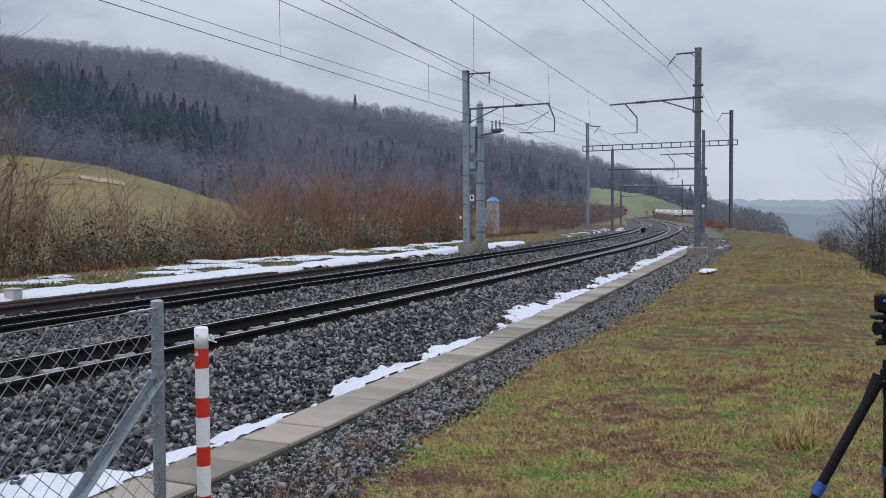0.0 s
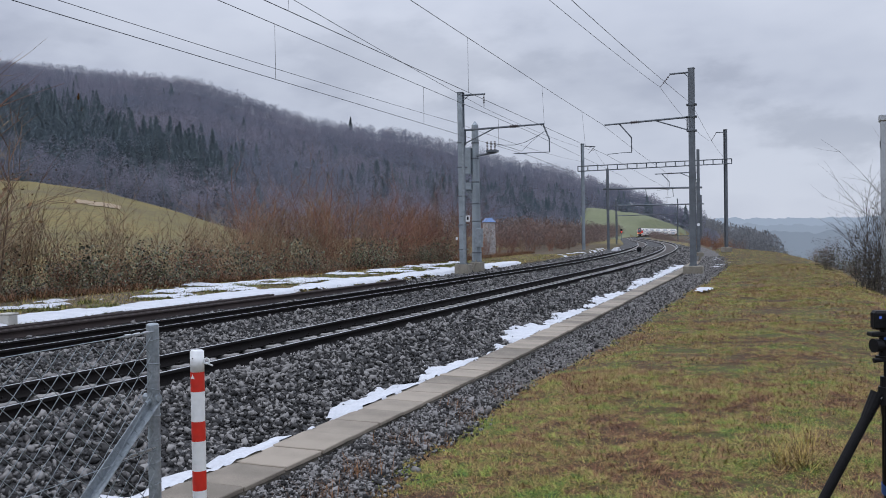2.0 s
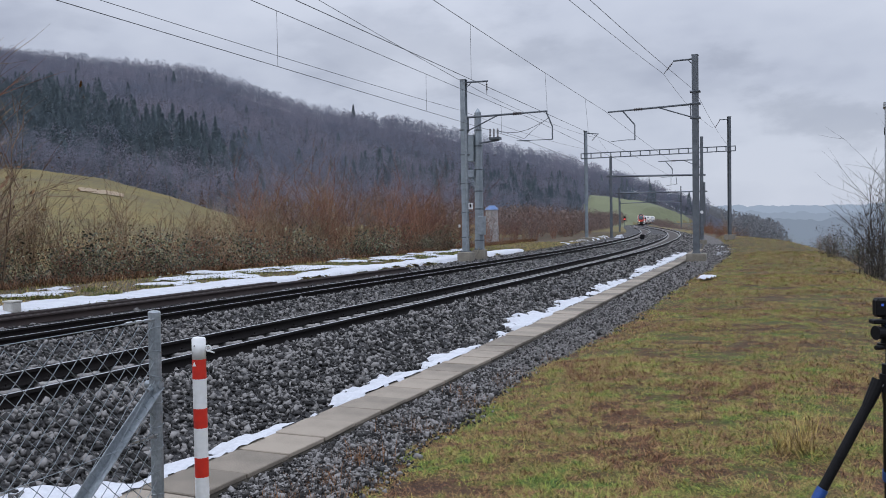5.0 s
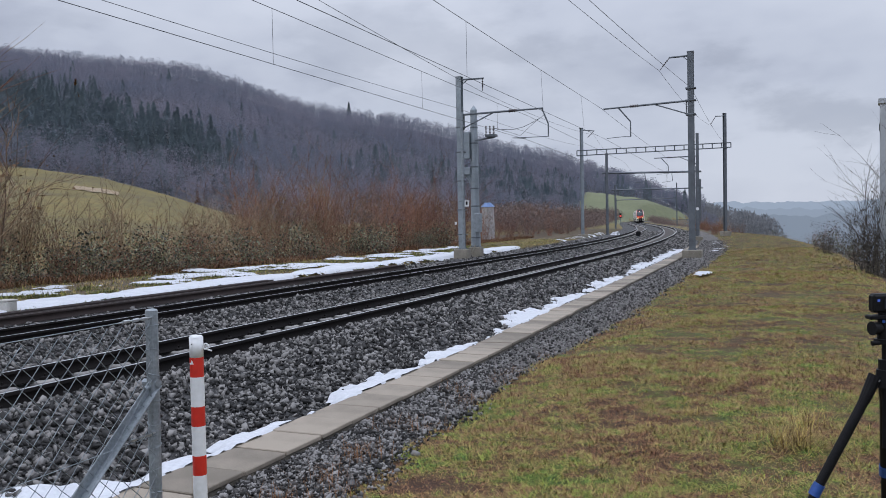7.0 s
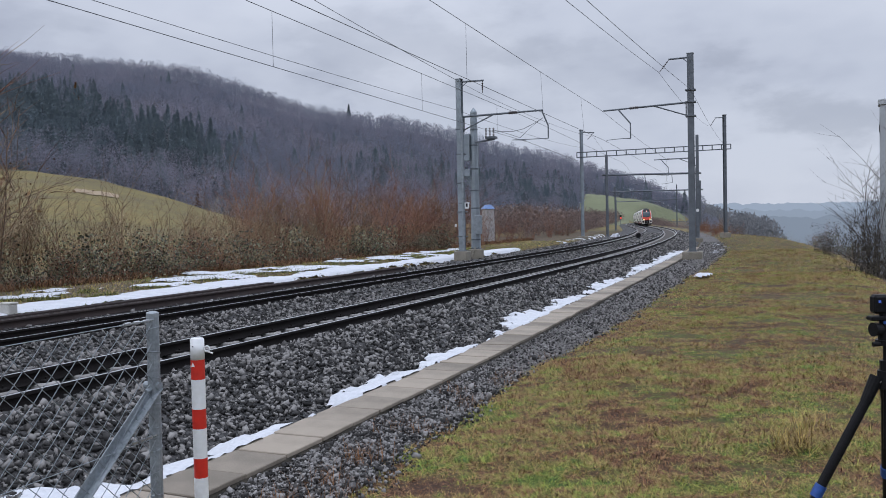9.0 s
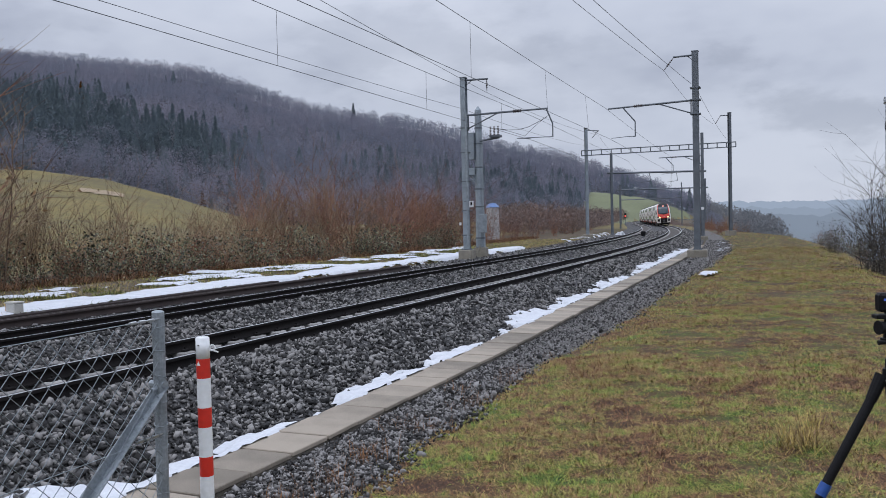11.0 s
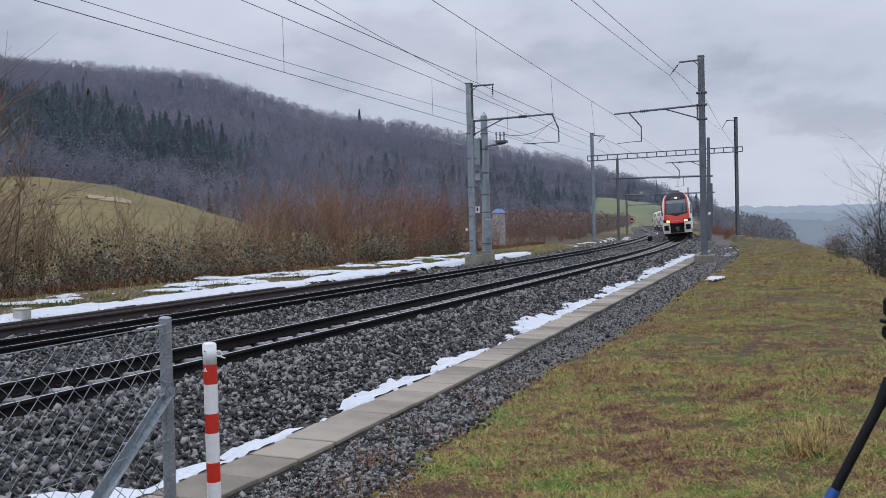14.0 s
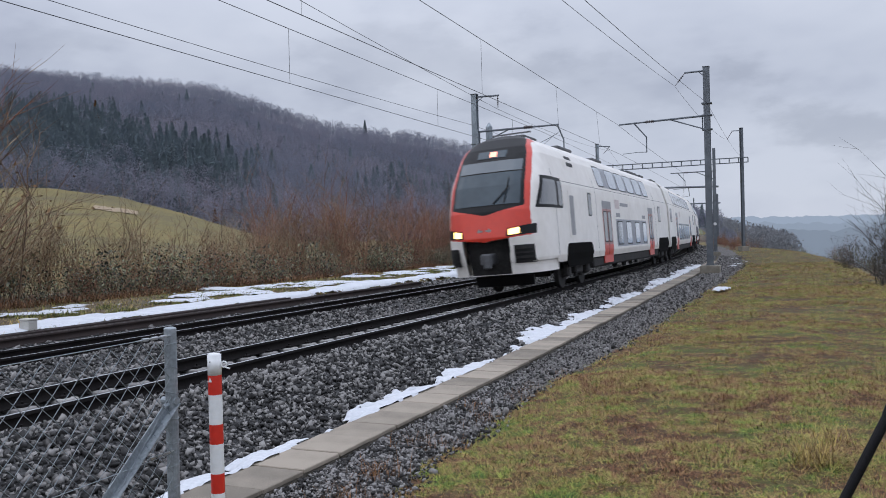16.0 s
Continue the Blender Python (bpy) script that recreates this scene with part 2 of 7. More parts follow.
def B():
    return bmesh.new()


def empty(name, m=None):
    ob = new(name)
    ob.empty_display_size = 0.2
    if m:
        ob.matrix_world = m
    return ob


def sweep(profile, ss, centre=0.0, canted=True, closed=True):
    """Vertices and quads of a profile (offset, height) drawn along the line."""
    ss = np.asarray(ss, float)
    n, k = len(ss), len(profile)
    V = np.empty((n, k, 3))
    for j, (o, z) in enumerate(profile):
        V[:, j, :] = np.stack(on_track(ss, o, z, centre) if canted else on_line(ss, o, z), -1)
    F = []
    idx = np.arange(n * k).reshape(n, k)
    for j in range(k if closed else k - 1):
        j2 = (j + 1) % k
        F.append(np.stack([idx[:-1, j], idx[:-1, j2], idx[1:, j2], idx[1:, j]], -1))
    return V.reshape(-1, 3), np.concatenate(F)


def smooth01(x, a, b):
    t = np.clip((np.asarray(x, float) - a) / (b - a), 0, 1)
    return t * t * (3 - 2 * t)


def wobble(x, y, scale, seed=0.0):
    """Cheap smooth noise for arrays, about -1 to 1."""
    x, y = np.asarray(x, float) / scale, np.asarray(y, float) / scale
    r = np.zeros_like(x)
    for i, (a, b, c) in enumerate(((1.0, 0.6, 0.3), (-0.7, 1.1, 1.7), (1.9, -1.3, 4.1), (2.3, 2.1, 0.9), (-3.1, 1.7, 2.2))):
        r += np.sin(a * x * 2.1 + b * y * 2.3 + c + seed * (i + 1) + 1.3 * np.sin(b * x - a * y + seed)) / (1 + 0.5 * i)
    return r / 2.4


def fbm(x, y, scale, seed=0, octaves=4):
    """Value noise in octaves for arrays, about -1 to 1."""
    x, y = np.asarray(x, float) / scale, np.asarray(y, float) / scale
    total, amp = np.zeros(np.broadcast(x, y).shape), 1.0
    for k in range(octaves):
        ix, iy = np.floor(x), np.floor(y)
        fx, fy = x - ix, y - iy
        fx, fy = fx * fx * (3 - 2 * fx), fy * fy * (3 - 2 * fy)

        def h(a, b):
            v = np.sin(a * 127.1 + b * 311.7 + (seed + 7.3 * k) * 74.7) * 43758.5453
            return (v - np.floor(v)) * 2 - 1

        total += amp * ((h(ix, iy) * (1 - fx) + h(ix + 1, iy) * fx) * (1 - fy) + (h(ix, iy + 1) * (1 - fx) + h(ix + 1, iy + 1) * fx) * fy)
        x, y, amp = x * 2.03 + 5.2, y * 2.03 + 1.7, amp * 0.55
    return total / 1.5


# ---- terrain ----
OFF_K = [-400, -60, -16, -10.5, -7.2, -7.0, -5.6, 2.6, 3.0, 3.7, 4.4, 5.5, 8, 9.8, 11.5, 14, 20, 60, 200, 600]
OFF_Z = [0, 0, -0.05, -0.08, -0.12, -0.4, -0.55, -0.6, -0.54, -0.485, -0.42, -0.34, -0.28, -0.30, -0.7, -2.0, -6, -24, -55, -70]
AZ_K = [(-784 + u) / 1497 for u in (-900, 0, 80, 200, 300, 400, 470, 560, 800, 985, 1015, 1030, 1042, 1080, 1130, 1165, 1200, 1260)]
MEADOW = [0.08, 0.076, 0.073, 0.059, 0.039, 0.017, 0.005, 0.002, 0.0, 0.0, 0.0, 0.0, 0.033, 0.031, 0.026, 0.020, 0.011, 0.0]
MEADOW_R = [230, 230, 230, 230, 230, 240, 260, 300, 400, 440, 450, 460, 610, 615, 620, 620, 620, 640]
RIDGE_K = [(-784 + u) / 1497 for u in (-900, 0, 200, 340, 460, 560, 700, 800, 900, 1000, 1040, 1120, 1180, 1230, 1262, 1300)]
RIDGE = [0.20, 0.205, 0.187, 0.177, 0.150, 0.128, 0.116, 0.101, 0.078, 0.062, 0.054, 0.038, 0.021, 0.004, -0.006, -0.02]
RIDGE_R = 820.0


def hill(x, y):
    """Height of the slopes to the left and behind, zero on the railway's level."""
    r = np.hypot(x, y)
    az = np.clip(np.where(y > 1, x / np.maximum(y, 1), -0.8), -1.2, 1.2)
    yy = r / np.sqrt(1 + az * az)
    em, rm, er = np.interp(az, AZ_K, MEADOW), np.interp(az, AZ_K, MEADOW_R), np.interp(az, RIDGE_K, RIDGE)
    zm, zr = (1.6 + rm * em) * (em > 0.001), 1.6 + RIDGE_R * er
    r0 = np.interp(az, [0.1, 0.17], [70, 400])
    t1 = np.clip((yy - r0) / (rm - r0), 0, 1)
    z = zm * t1 ** 1.25
    # behind the crest of the meadow the ground dips before the wood begins
    z = z - 7.0 * smooth01(yy, rm, rm + 14) * (1 - smooth01(yy, rm + 30, rm + 110)) * smooth01(em, 0.004, 0.03)
    t2 = np.clip((yy - rm) / (RIDGE_R - rm), 0, 1)
    z = z + np.maximum(zr - zm, -40) * (t2 ** 1.15)
    z = z - np.clip(yy - RIDGE_R, 0, 4000) * 0.06
    return z + 2.5 * wobble(x, y, 90) * smooth01(yy, 150, 500) * (er > 0)


def ground_z(x, y):
    x, y = np.asarray(x, float), np.asarray(y, float)
    s, off = to_line(x, y)
    # the verge on the valley side grows narrower along the curve
    near_edge = np.where(off > 4.4, off + 4.3 * smooth01(s, 75, 125) * smooth01(off, 4.4, 5.4), off)
    z = np.interp(near_edge, OFF_K, OFF_Z)
    z = z + hill(x, y) * np.where(s > 300, smooth01(-off, 5, 12), smooth01(-off, 16, 45))
    # the valley opens to the right, beyond the end of the curve
    az = np.where(y > 1, x / np.maximum(y, 1), 0.0)
    z = z - 60 * smooth01(az, 0.315, 0.345) * smooth01(np.hypot(x, y), 250, 420)
    bump = 0.022 * fbm(x, y, 1.3, 2) + 0.014 * fbm(x, y, 0.35, 5, 2)
    z = z + bump * (smooth01(off, 4.4, 6.0) + smooth01(-off, 7.5, 9.0))
    return z


AZ_DEG = np.concatenate([np.arange(-180, -48, 4), np.arange(-48, 48, 0.4), np.arange(48, 181, 4)])
RADII = np.concatenate([[0.01, 0.3], np.geomspace(1.0, 4600, 270)])


def turf(name, level, spread):
    """Winter turf: patches of moss brown, straw, olive and green at two sizes, each blade a little different."""
    mat = bpy.data.materials.new(name)
    mat.use_nodes = True
    nt = mat.node_tree
    N, L = nt.nodes.new, nt.links.new
    b = nt.nodes["Principled BSDF"]
    b.inputs["Roughness"].default_value, b.inputs["Specular IOR Level"].default_value = 0.8, 0.2
    geo = N("ShaderNodeNewGeometry")
    flat = N("ShaderNodeVectorMath")
    flat.operation = "MULTIPLY"
    flat.inputs[1].default_value = (1, 1, 0)
    L(geo.outputs["Position"], flat.inputs[0])
    total = None
    for sc, wt in ((0.9, 0.46), (3.1, 0.50), (9.0, 0.42)):
        n = N("ShaderNodeTexNoise")
        n.inputs["Scale"].default_value, n.inputs["Detail"].default_value = sc, 4
        L(flat.outputs[0], n.inputs["Vector"])
        m = N("ShaderNodeMath")
        m.operation = "MULTIPLY_ADD"
        m.inputs[1].default_value = wt
        if total is None:
            m.inputs[2].default_value = -0.203 - spread / 2
        else:
            L(total, m.inputs[2])
        L(n.outputs["Fac"], m.inputs[0])
        total = m.outputs[0]
    isl = N("ShaderNodeMath")
    isl.operation = "MULTIPLY_ADD"
    isl.inputs[1].default_value = spread
    L(geo.outputs["Random Per Island"], isl.inputs[0])
    L(total, isl.inputs[2])
    ramp = N("ShaderNodeValToRGB")
    e = ramp.color_ramp.elements
    stops = ((0.36, (0.14, 0.072, 0.042)), (0.44, (0.22, 0.128, 0.062)), (0.49, (0.25, 0.185, 0.070)), (0.54, (0.215, 0.20, 0.055)), (0.60, (0.185, 0.22, 0.044)), (0.68, (0.09, 0.155, 0.036)))
    e[0].position, e[1].position = stops[0][0], stops[-1][0]
    for _ in stops[1:-1]:
        e.new(0.5)
    for k, (p, c) in enumerate(stops):
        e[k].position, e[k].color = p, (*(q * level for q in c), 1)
    L(isl.outputs[0], ramp.inputs[0])
    # blades differ in age: bright young ones and dull dead ones
    age = N("ShaderNodeTexWhiteNoise")
    age.noise_dimensions = "1D"
    L(geo.outputs["Random Per Island"], age.inputs["W"])
    rng2 = N("ShaderNodeMapRange")
    for k, v in (("To Min", 1.0 if not spread else 0.28), ("To Max", 1.0 if not spread else 2.05)):
        rng2.inputs[k].default_value = v
    L(age.outputs["Value"], rng2.inputs["Value"])
    tone = N("ShaderNodeMixRGB")
    tone.blend_type, tone.inputs[0].default_value = "MULTIPLY", 1.0
    L(ramp.outputs[0], tone.inputs[1])
    L(rng2.outputs[0], tone.inputs[2])
    L(tone.outputs[0], b.inputs["Base Color"])
    bp = N("ShaderNodeBump")
    bp.inputs["Strength"].default_value, bp.inputs["Distance"].default_value = 0.8, 0.03
    L(total, bp.inputs["Height"])
    L(bp.outputs[0], b.inputs["Normal"])
    return mat


# blade colours at 0.3: the shade between the blades is painted into the ground
GROUND = turf("shaded_mossy_ground", 0.30, 0.0)
MEADOWMAT = material("winter_meadow", (0.20, 0.14, 0.036), 0.95, dark=(0.075, 0.055, 0.026), third=(0.13, 0.105, 0.026), scale=0.05, fine=0.9, bump=0.4, dist=0.1, obj_random=-1)
FARMEADOW = material("green_far_meadow", (0.155, 0.17, 0.085), 0.95, dark=(0.11, 0.12, 0.062), scale=0.02, fine=0.4, bump=0.3, dist=0.1, obj_random=-1)
FOREST_FLOOR = material("leaf_litter", (0.085, 0.08, 0.09), 0.95, dark=(0.05, 0.052, 0.06), scale=0.05, fine=0.6, bump=0.5, dist=0.3, obj_random=-1)
SCRUB_SOIL = material("scrub_soil", (0.12, 0.085, 0.045), 0.95, dark=(0.05, 0.036, 0.022), scale=0.5, fine=6, bump=0.8, dist=0.06, obj_random=-1)


def is_forest(x, y):
    r = np.hypot(x, y)
    az = np.clip(np.where(y > 1, x / np.maximum(y, 1), -0.8), -1.2, 1.2)
    yy = r / np.sqrt(1 + az * az)
    return (yy > np.interp(az, AZ_K, MEADOW_R) + 4) & (np.interp(az, RIDGE_K, RIDGE) > -0.015) & (yy < 1100)


def build_ground():
    A, R = np.meshgrid(np.radians(AZ_DEG), RADII)
    X, Y = R * np.sin(A) + 0.3, R * np.cos(A) - 0.6
    Z = ground_z(X, Y)
    idx = np.arange(X.size).reshape(X.shape)
    F = np.stack([idx[:-1, :-1], idx[:-1, 1:], idx[1:, 1:], idx[1:, :-1]], -1).reshape(-1, 4)
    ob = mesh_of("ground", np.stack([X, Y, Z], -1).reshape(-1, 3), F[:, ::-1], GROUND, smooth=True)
    me = ob.data
    for m in (MEADOWMAT, FOREST_FLOOR, SCRUB_SOIL, FARMEADOW):
        me.materials.append(m)
    cx, cy = X.ravel()[F].mean(1), Y.ravel()[F].mean(1)
    s, off = to_line(cx, cy)
    kind = np.where((off < -17) | (s > 140), 1, 0)
    kind = np.where((off < -9.6 + 0.8 * wobble(cx, cy, 3)) & (off > -19) & (s < 140), 3, kind)
    kind = np.where((off > 9.8) & (s < 300), 3, kind)
    kind = np.where((s > 300) & (off < -6) & (cx > 0.12 * cy), 4, kind)
    kind = np.where((off > 4.4) & (s > 90), 3, kind)
    kind = np.where(is_forest(cx, cy), 2, kind)
    me.polygons.foreach_set("material_index", kind.astype(np.int32))
    return tagged(ob, "wide ground of mossy grass, meadow and forest floor", "ground", kind="structure")


ground = build_ground()


# ---- ballast, rails, sleepers ----
S_NEAR = np.concatenate([np.arange(-12, 60, 0.6), np.arange(60, 200, 2.0), np.arange(200, 740, 6.0)])
BED = [(2.95, -0.52), (2.75, -0.44), (2.1, -0.27), (1.68, -0.10), (1.3, -0.075), (0.92, -0.095), (0.70, -0.21), (0.0, -0.262), (-0.62, -0.285), (-0.92, -0.20), (-1.4, -0.20), (-1.93, -0.24),
       (-2.4, -0.16), (-2.6, -0.085), (-2.93, -0.095), (-3.15, -0.21), (-3.85, -0.262), (-4.47, -0.285), (-4.77, -0.20), (-5.2, -0.20), (-5.9, -0.22), (-7.0, -0.20), (-7.35, -0.45)]


def bed_z(off):
    o, z = zip(*BED[::-1])
    return np.interp(off, o, z)


def build_ballast():
    v, f = sweep(BED, S_NEAR, canted=False, closed=False)
    return tagged(mesh_of("ballast_bed", v, f, BALLASTBED, smooth=True), "grey crushed-stone ballast bed under two railway tracks", "ballast", kind="structure")


RAIL_HEAD = [(-0.036, -0.036), (-0.036, -0.006), (-0.031, 0.0), (0.031, 0.0), (0.036, -0.008), (0.036, -0.036)]
RAIL_WEB = [(-0.036, -0.036), (-0.009, -0.05), (-0.009, -0.14), (-0.07, -0.158), (-0.07, -0.17), (0.07, -0.17), (0.07, -0.158), (0.009, -0.14), (0.009, -0.05), (0.036, -0.036)]


def rail(centre, off, label, ss=None, z=0.0, side=None, top=None, group="running rails", canted=True):
    ss = np.concatenate([np.arange(-12, 90, 1.0), np.arange(90, 740, 3.0)]) if ss is None else ss
    side, top = side or RAILSIDE, top or RAILTOP
    ob = empty("rail")
    for name, prof, mat in (("rail_web", RAIL_WEB, side), ("head_side", RAIL_HEAD[:3], side), ("head_side", RAIL_HEAD[3:], side), ("running_surface", RAIL_HEAD[2:4], top)):
        v, f = sweep([(off + a, z + b) for a, b in prof], ss, centre, closed=False, canted=canted)
        mesh_of(name, v, f, mat, ob)
    return tagged(ob, label, "rail", group=group)


ballast = build_ballast()
for c in (0.0, SPACING):
    for o in (-0.7525, 0.7525):
        rail(c, o, "long dark steel rail with a polished running surface")
# old rails laid down beside the far track
for o, s1 in ((-6.15, 27.5), (-6.32, 27.0), (-6.75, 19.2), (-6.92, 18.8)):
    rail(0, o, "rust-brown spare rail lying beside the track", np.arange(-8, s1, 1.2), -0.035, RUSTRAIL, RUSTRAIL, "spare rails", False)


def sleeper_mesh():
    bm = B()
    for x in (-0.84, 0.84):
        box(bm, (0.64, 0.25, 0.2), pose(x, 0, -0.27), 0.02)
    box(bm, (1.1, 0.1, 0.1), pose(0, 0, -0.31), 0.015)
    me = bpy.data.meshes.new("sleeper")
    bm.to_mesh(me)
    bm.free()
    me.materials.append(SLEEPER)
    return me


def clip_mesh():
    bm = B()
    box(bm, (0.09, 0.12, 0.05), pose(0, 0, 0.02), 0.012)
    tube(bm, (0, 0, 0.02), (0, 0, 0.075), 0.016, seg=6)
    me = bpy.data.meshes.new("rail_clip")
    bm.to_mesh(me)
    bm.free()
    me.materials.append(RAILSIDE)
    return me


def track_pose(s, centre):
    x, y, z = on_track(s, 0, 0, centre)
    return Matrix.Translation((float(x), float(y), float(z))) @ pose(0, 0, 0, 0, 0, -math.degrees(heading(s))) @ pose(0, 0, 0, 0, -math.degrees(CANT), 0)


def build_cribs():
    """Stones between the rails, their dark colour holding shade with oil and brake dust."""
    for c in (0.0, SPACING):
        prof = [(c + o, bed_z(c + o) + 0.008) for o in (0.66, 0.3, 0.0, -0.3, -0.66)]
        v, f = sweep(prof, S_NEAR, canted=False, closed=False)
        tagged(mesh_of("shaded_ballast_strip", v, f, CRIBSTONE, smooth=True), "strip of ballast between the rails dark with painted shade and brake dust", "ballast", kind="structure")


build_cribs()
SL_ME, CL_ME = sleeper_mesh(), clip_mesh()
for c, s0, s1 in ((0.0, -4.0, 74.0), (SPACING, 2.0, 62.0)):
    s = s0
    while s < s1:
        ob = new("sleeper", SL_ME)
        ob.matrix_world = track_pose(s, c)
        tagged(ob, "pale concrete sleeper half sunk in the ballast", "sleeper", group="concrete sleepers")
        if s < 40:
            for x in (-0.8725, -0.6325, 0.6325, 0.8725):
                k = new("rail_clip", CL_ME)
                k.parent = ob
                k.matrix_local = pose(x, 0, -0.175)
        s += 0.6


def far_sleepers():
    vs, fs, n = [], [], 0
    cube = np.array([(a, b, c) for a in (-1.16, -0.52) for b in (-0.13, 0.13) for c in (-0.36, -0.185)])
    quads = np.array([(0, 1, 3, 2), (4, 6, 7, 5), (0, 4, 5, 1), (2, 3, 7, 6), (1, 5, 7, 3)])
    for c, s0 in ((0.0, 74.0), (SPACING, 62.0)):
        for s in np.arange(s0, 330, 0.6):
            m = np.array(track_pose(s, c))
            vs.append(cube @ m[:3, :3].T + m[:3, 3])
            fs.append(quads + n)
            n += 8
            vs.append((cube + np.array([1.68, 0, 0])) @ m[:3, :3].T + m[:3, 3])
            fs.append(quads + n)
            n += 8
    return tagged(mesh_of("distant_sleepers", np.concatenate(vs), np.concatenate(fs), SLEEPER), "rows of pale concrete sleepers far along the curve", "sleeper", kind="stuff")


far_sleepers()


# ---- cable trough beside the ballast ----
def trough_off(s):
    return np.interp(s, [-6, 2.7, 5.5, 9.2, 14.7, 28, 40, 55], [3.55, 3.46, 3.38, 3.31, 3.14, 2.92, 2.84, 2.9])


TROUGH_Z = -0.35


def trough_frame(s):
    a, b = np.array(on_line(s - 0.3, trough_off(s - 0.3), TROUGH_Z)), np.array(on_line(s + 0.3, trough_off(s + 0.3), TROUGH_Z))
    d = b - a
    m = (a + b) / 2
    return Matrix.Translation([float(q) for q in m]) @ pose(0, 0, 0, 0, 0, -math.degrees(math.atan2(d[0], d[1])))


def build_trough():
    ss = np.arange(-6, 58, 0.5)
    V = []
    for o, z in ((-0.24, -0.35), (-0.24, -0.04), (0.318, -0.04), (0.318, -0.35)):
        V.append(np.stack(on_line(ss, trough_off(ss) + o, TROUGH_Z + z), -1))
    V = np.stack(V, 1)
    idx = np.arange(len(ss) * 4).reshape(len(ss), 4)
    F = np.concatenate([np.stack([idx[:-1, j], idx[:-1, j + 1], idx[1:, j + 1], idx[1:, j]], -1) for j in range(3)])
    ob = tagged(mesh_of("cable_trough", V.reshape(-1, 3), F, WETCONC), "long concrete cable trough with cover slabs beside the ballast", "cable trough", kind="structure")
    me = bpy.data.meshes.new("cover_slab")
    bm = box(B(), (0.57, 0.592, 0.042), pose(0.045, 0, -0.021), 0.007)
    bm.to_mesh(me)
    bm.free()
    me.materials.append(SLAB)
    rng = random.Random(4)
    s = -5.0
    while s < 56:
        k = new("cover_slab", me)
        k.parent = ob
        k.matrix_world = trough_frame(s) @ pose(rng.uniform(-0.008, 0.008), 0, rng.uniform(-0.006, 0.006), rng.uniform(-0.5, 0.5), rng.uniform(-0.7, 0.7), rng.uniform(-0.6, 0.6))
        s += 0.6
    return ob


build_trough()


def grass_edge(s):
    """Where the gravel strip ends and the grass begins."""
    return np.interp(s, [-6, 2.5, 5, 8.5, 13.5, 29, 45, 70, 120], [5.4, 4.95, 4.55, 4.35, 4.6, 4.6, 5.0, 4.6, 4.4]) + 0.22 * fbm(s, s * 0.3, 1.3, 1)


def build_gravel():
    ss = np.arange(-6, 120, 0.4)
    V = []
    for k in range(7):
        t = k / 6
        o = 3.1 + (grass_edge(ss) + 0.25 - 3.1) * t
        V.append(np.stack(on_line(ss, o, -0.475 + 0.09 * t ** 0.7 - (0.09 if k == 6 else 0) + 0.012 * wobble(ss, o, 0.6)), -1))
    V = np.stack(V, 1)
    idx = np.arange(len(ss) * 7).reshape(len(ss), 7)
    F = np.concatenate([np.stack([idx[:-1, j], idx[1:, j], idx[1:, j + 1], idx[:-1, j + 1]], -1) for j in range(6)])
    return tagged(mesh_of("gravel_path", V.reshape(-1, 3), F, GRAVEL, smooth=True), "strip of fine grey gravel between trough and grass", "gravel path", kind="structure")


build_gravel()


# ---- loose stones ----
def stones(name, label, s, off, z, size, mat, seed, category):
    """Angular stones at places by the line, each a squashed and twisted block."""
    rng = np.random.default_rng(seed)
    n = len(s)
    base = np.array([(a, b, c) for a in (-1, 1) for b in (-1, 1) for c in (-1, 1)], float) * 0.5
    P = np.stack(on_line(s, off, z), -1)
    V = np.repeat(base[None], n, 0) + rng.uniform(-0.27, 0.27, (n, 8, 3))
    V[:, [1, 3, 5, 7], :2] *= rng.uniform(0.8, 1.0, (n, 1, 2))
    V *= (np.stack([rng.uniform(0.8, 1.5, n), rng.uniform(0.65, 1.1, n), rng.uniform(0.3, 0.7, n)], -1) * size[:, None])[:, None]
    q = rng.normal(size=(n, 4))
    q[:, 1:3] *= 0.55
    q /= np.linalg.norm(q, axis=1)[:, None]
    w, x, y, zz = q.T
    M = np.stack([1 - 2 * (y * y + zz * zz), 2 * (x * y - zz * w), 2 * (x * zz + y * w), 2 * (x * y + zz * w), 1 - 2 * (x * x + zz * zz), 2 * (y * zz - x * w),
                  2 * (x * zz - y * w), 2 * (y * zz + x * w), 1 - 2 * (x * x + y * y)], -1).reshape(n, 3, 3)
    V = np.einsum("nij,nkj->nki", M, V) + P[:, None]
    quads = np.array([(0, 1, 3, 2), (4, 6, 7, 5), (0, 4, 5, 1), (2, 3, 7, 6), (1, 5, 7, 3), (0, 2, 6, 4)])
    F = (quads[None] + (np.arange(n) * 8)[:, None, None]).reshape(-1, 4)
    return tagged(mesh_of(name, V.reshape(-1, 3), F, mat), label, category, kind="stuff")


def scatter(rng, s0, s1, o0, o1, density):
    n = int((s1 - s0) * (o1 - o0) * density)
    return rng.uniform(s0, s1, n), rng.uniform(o0, o1, n)


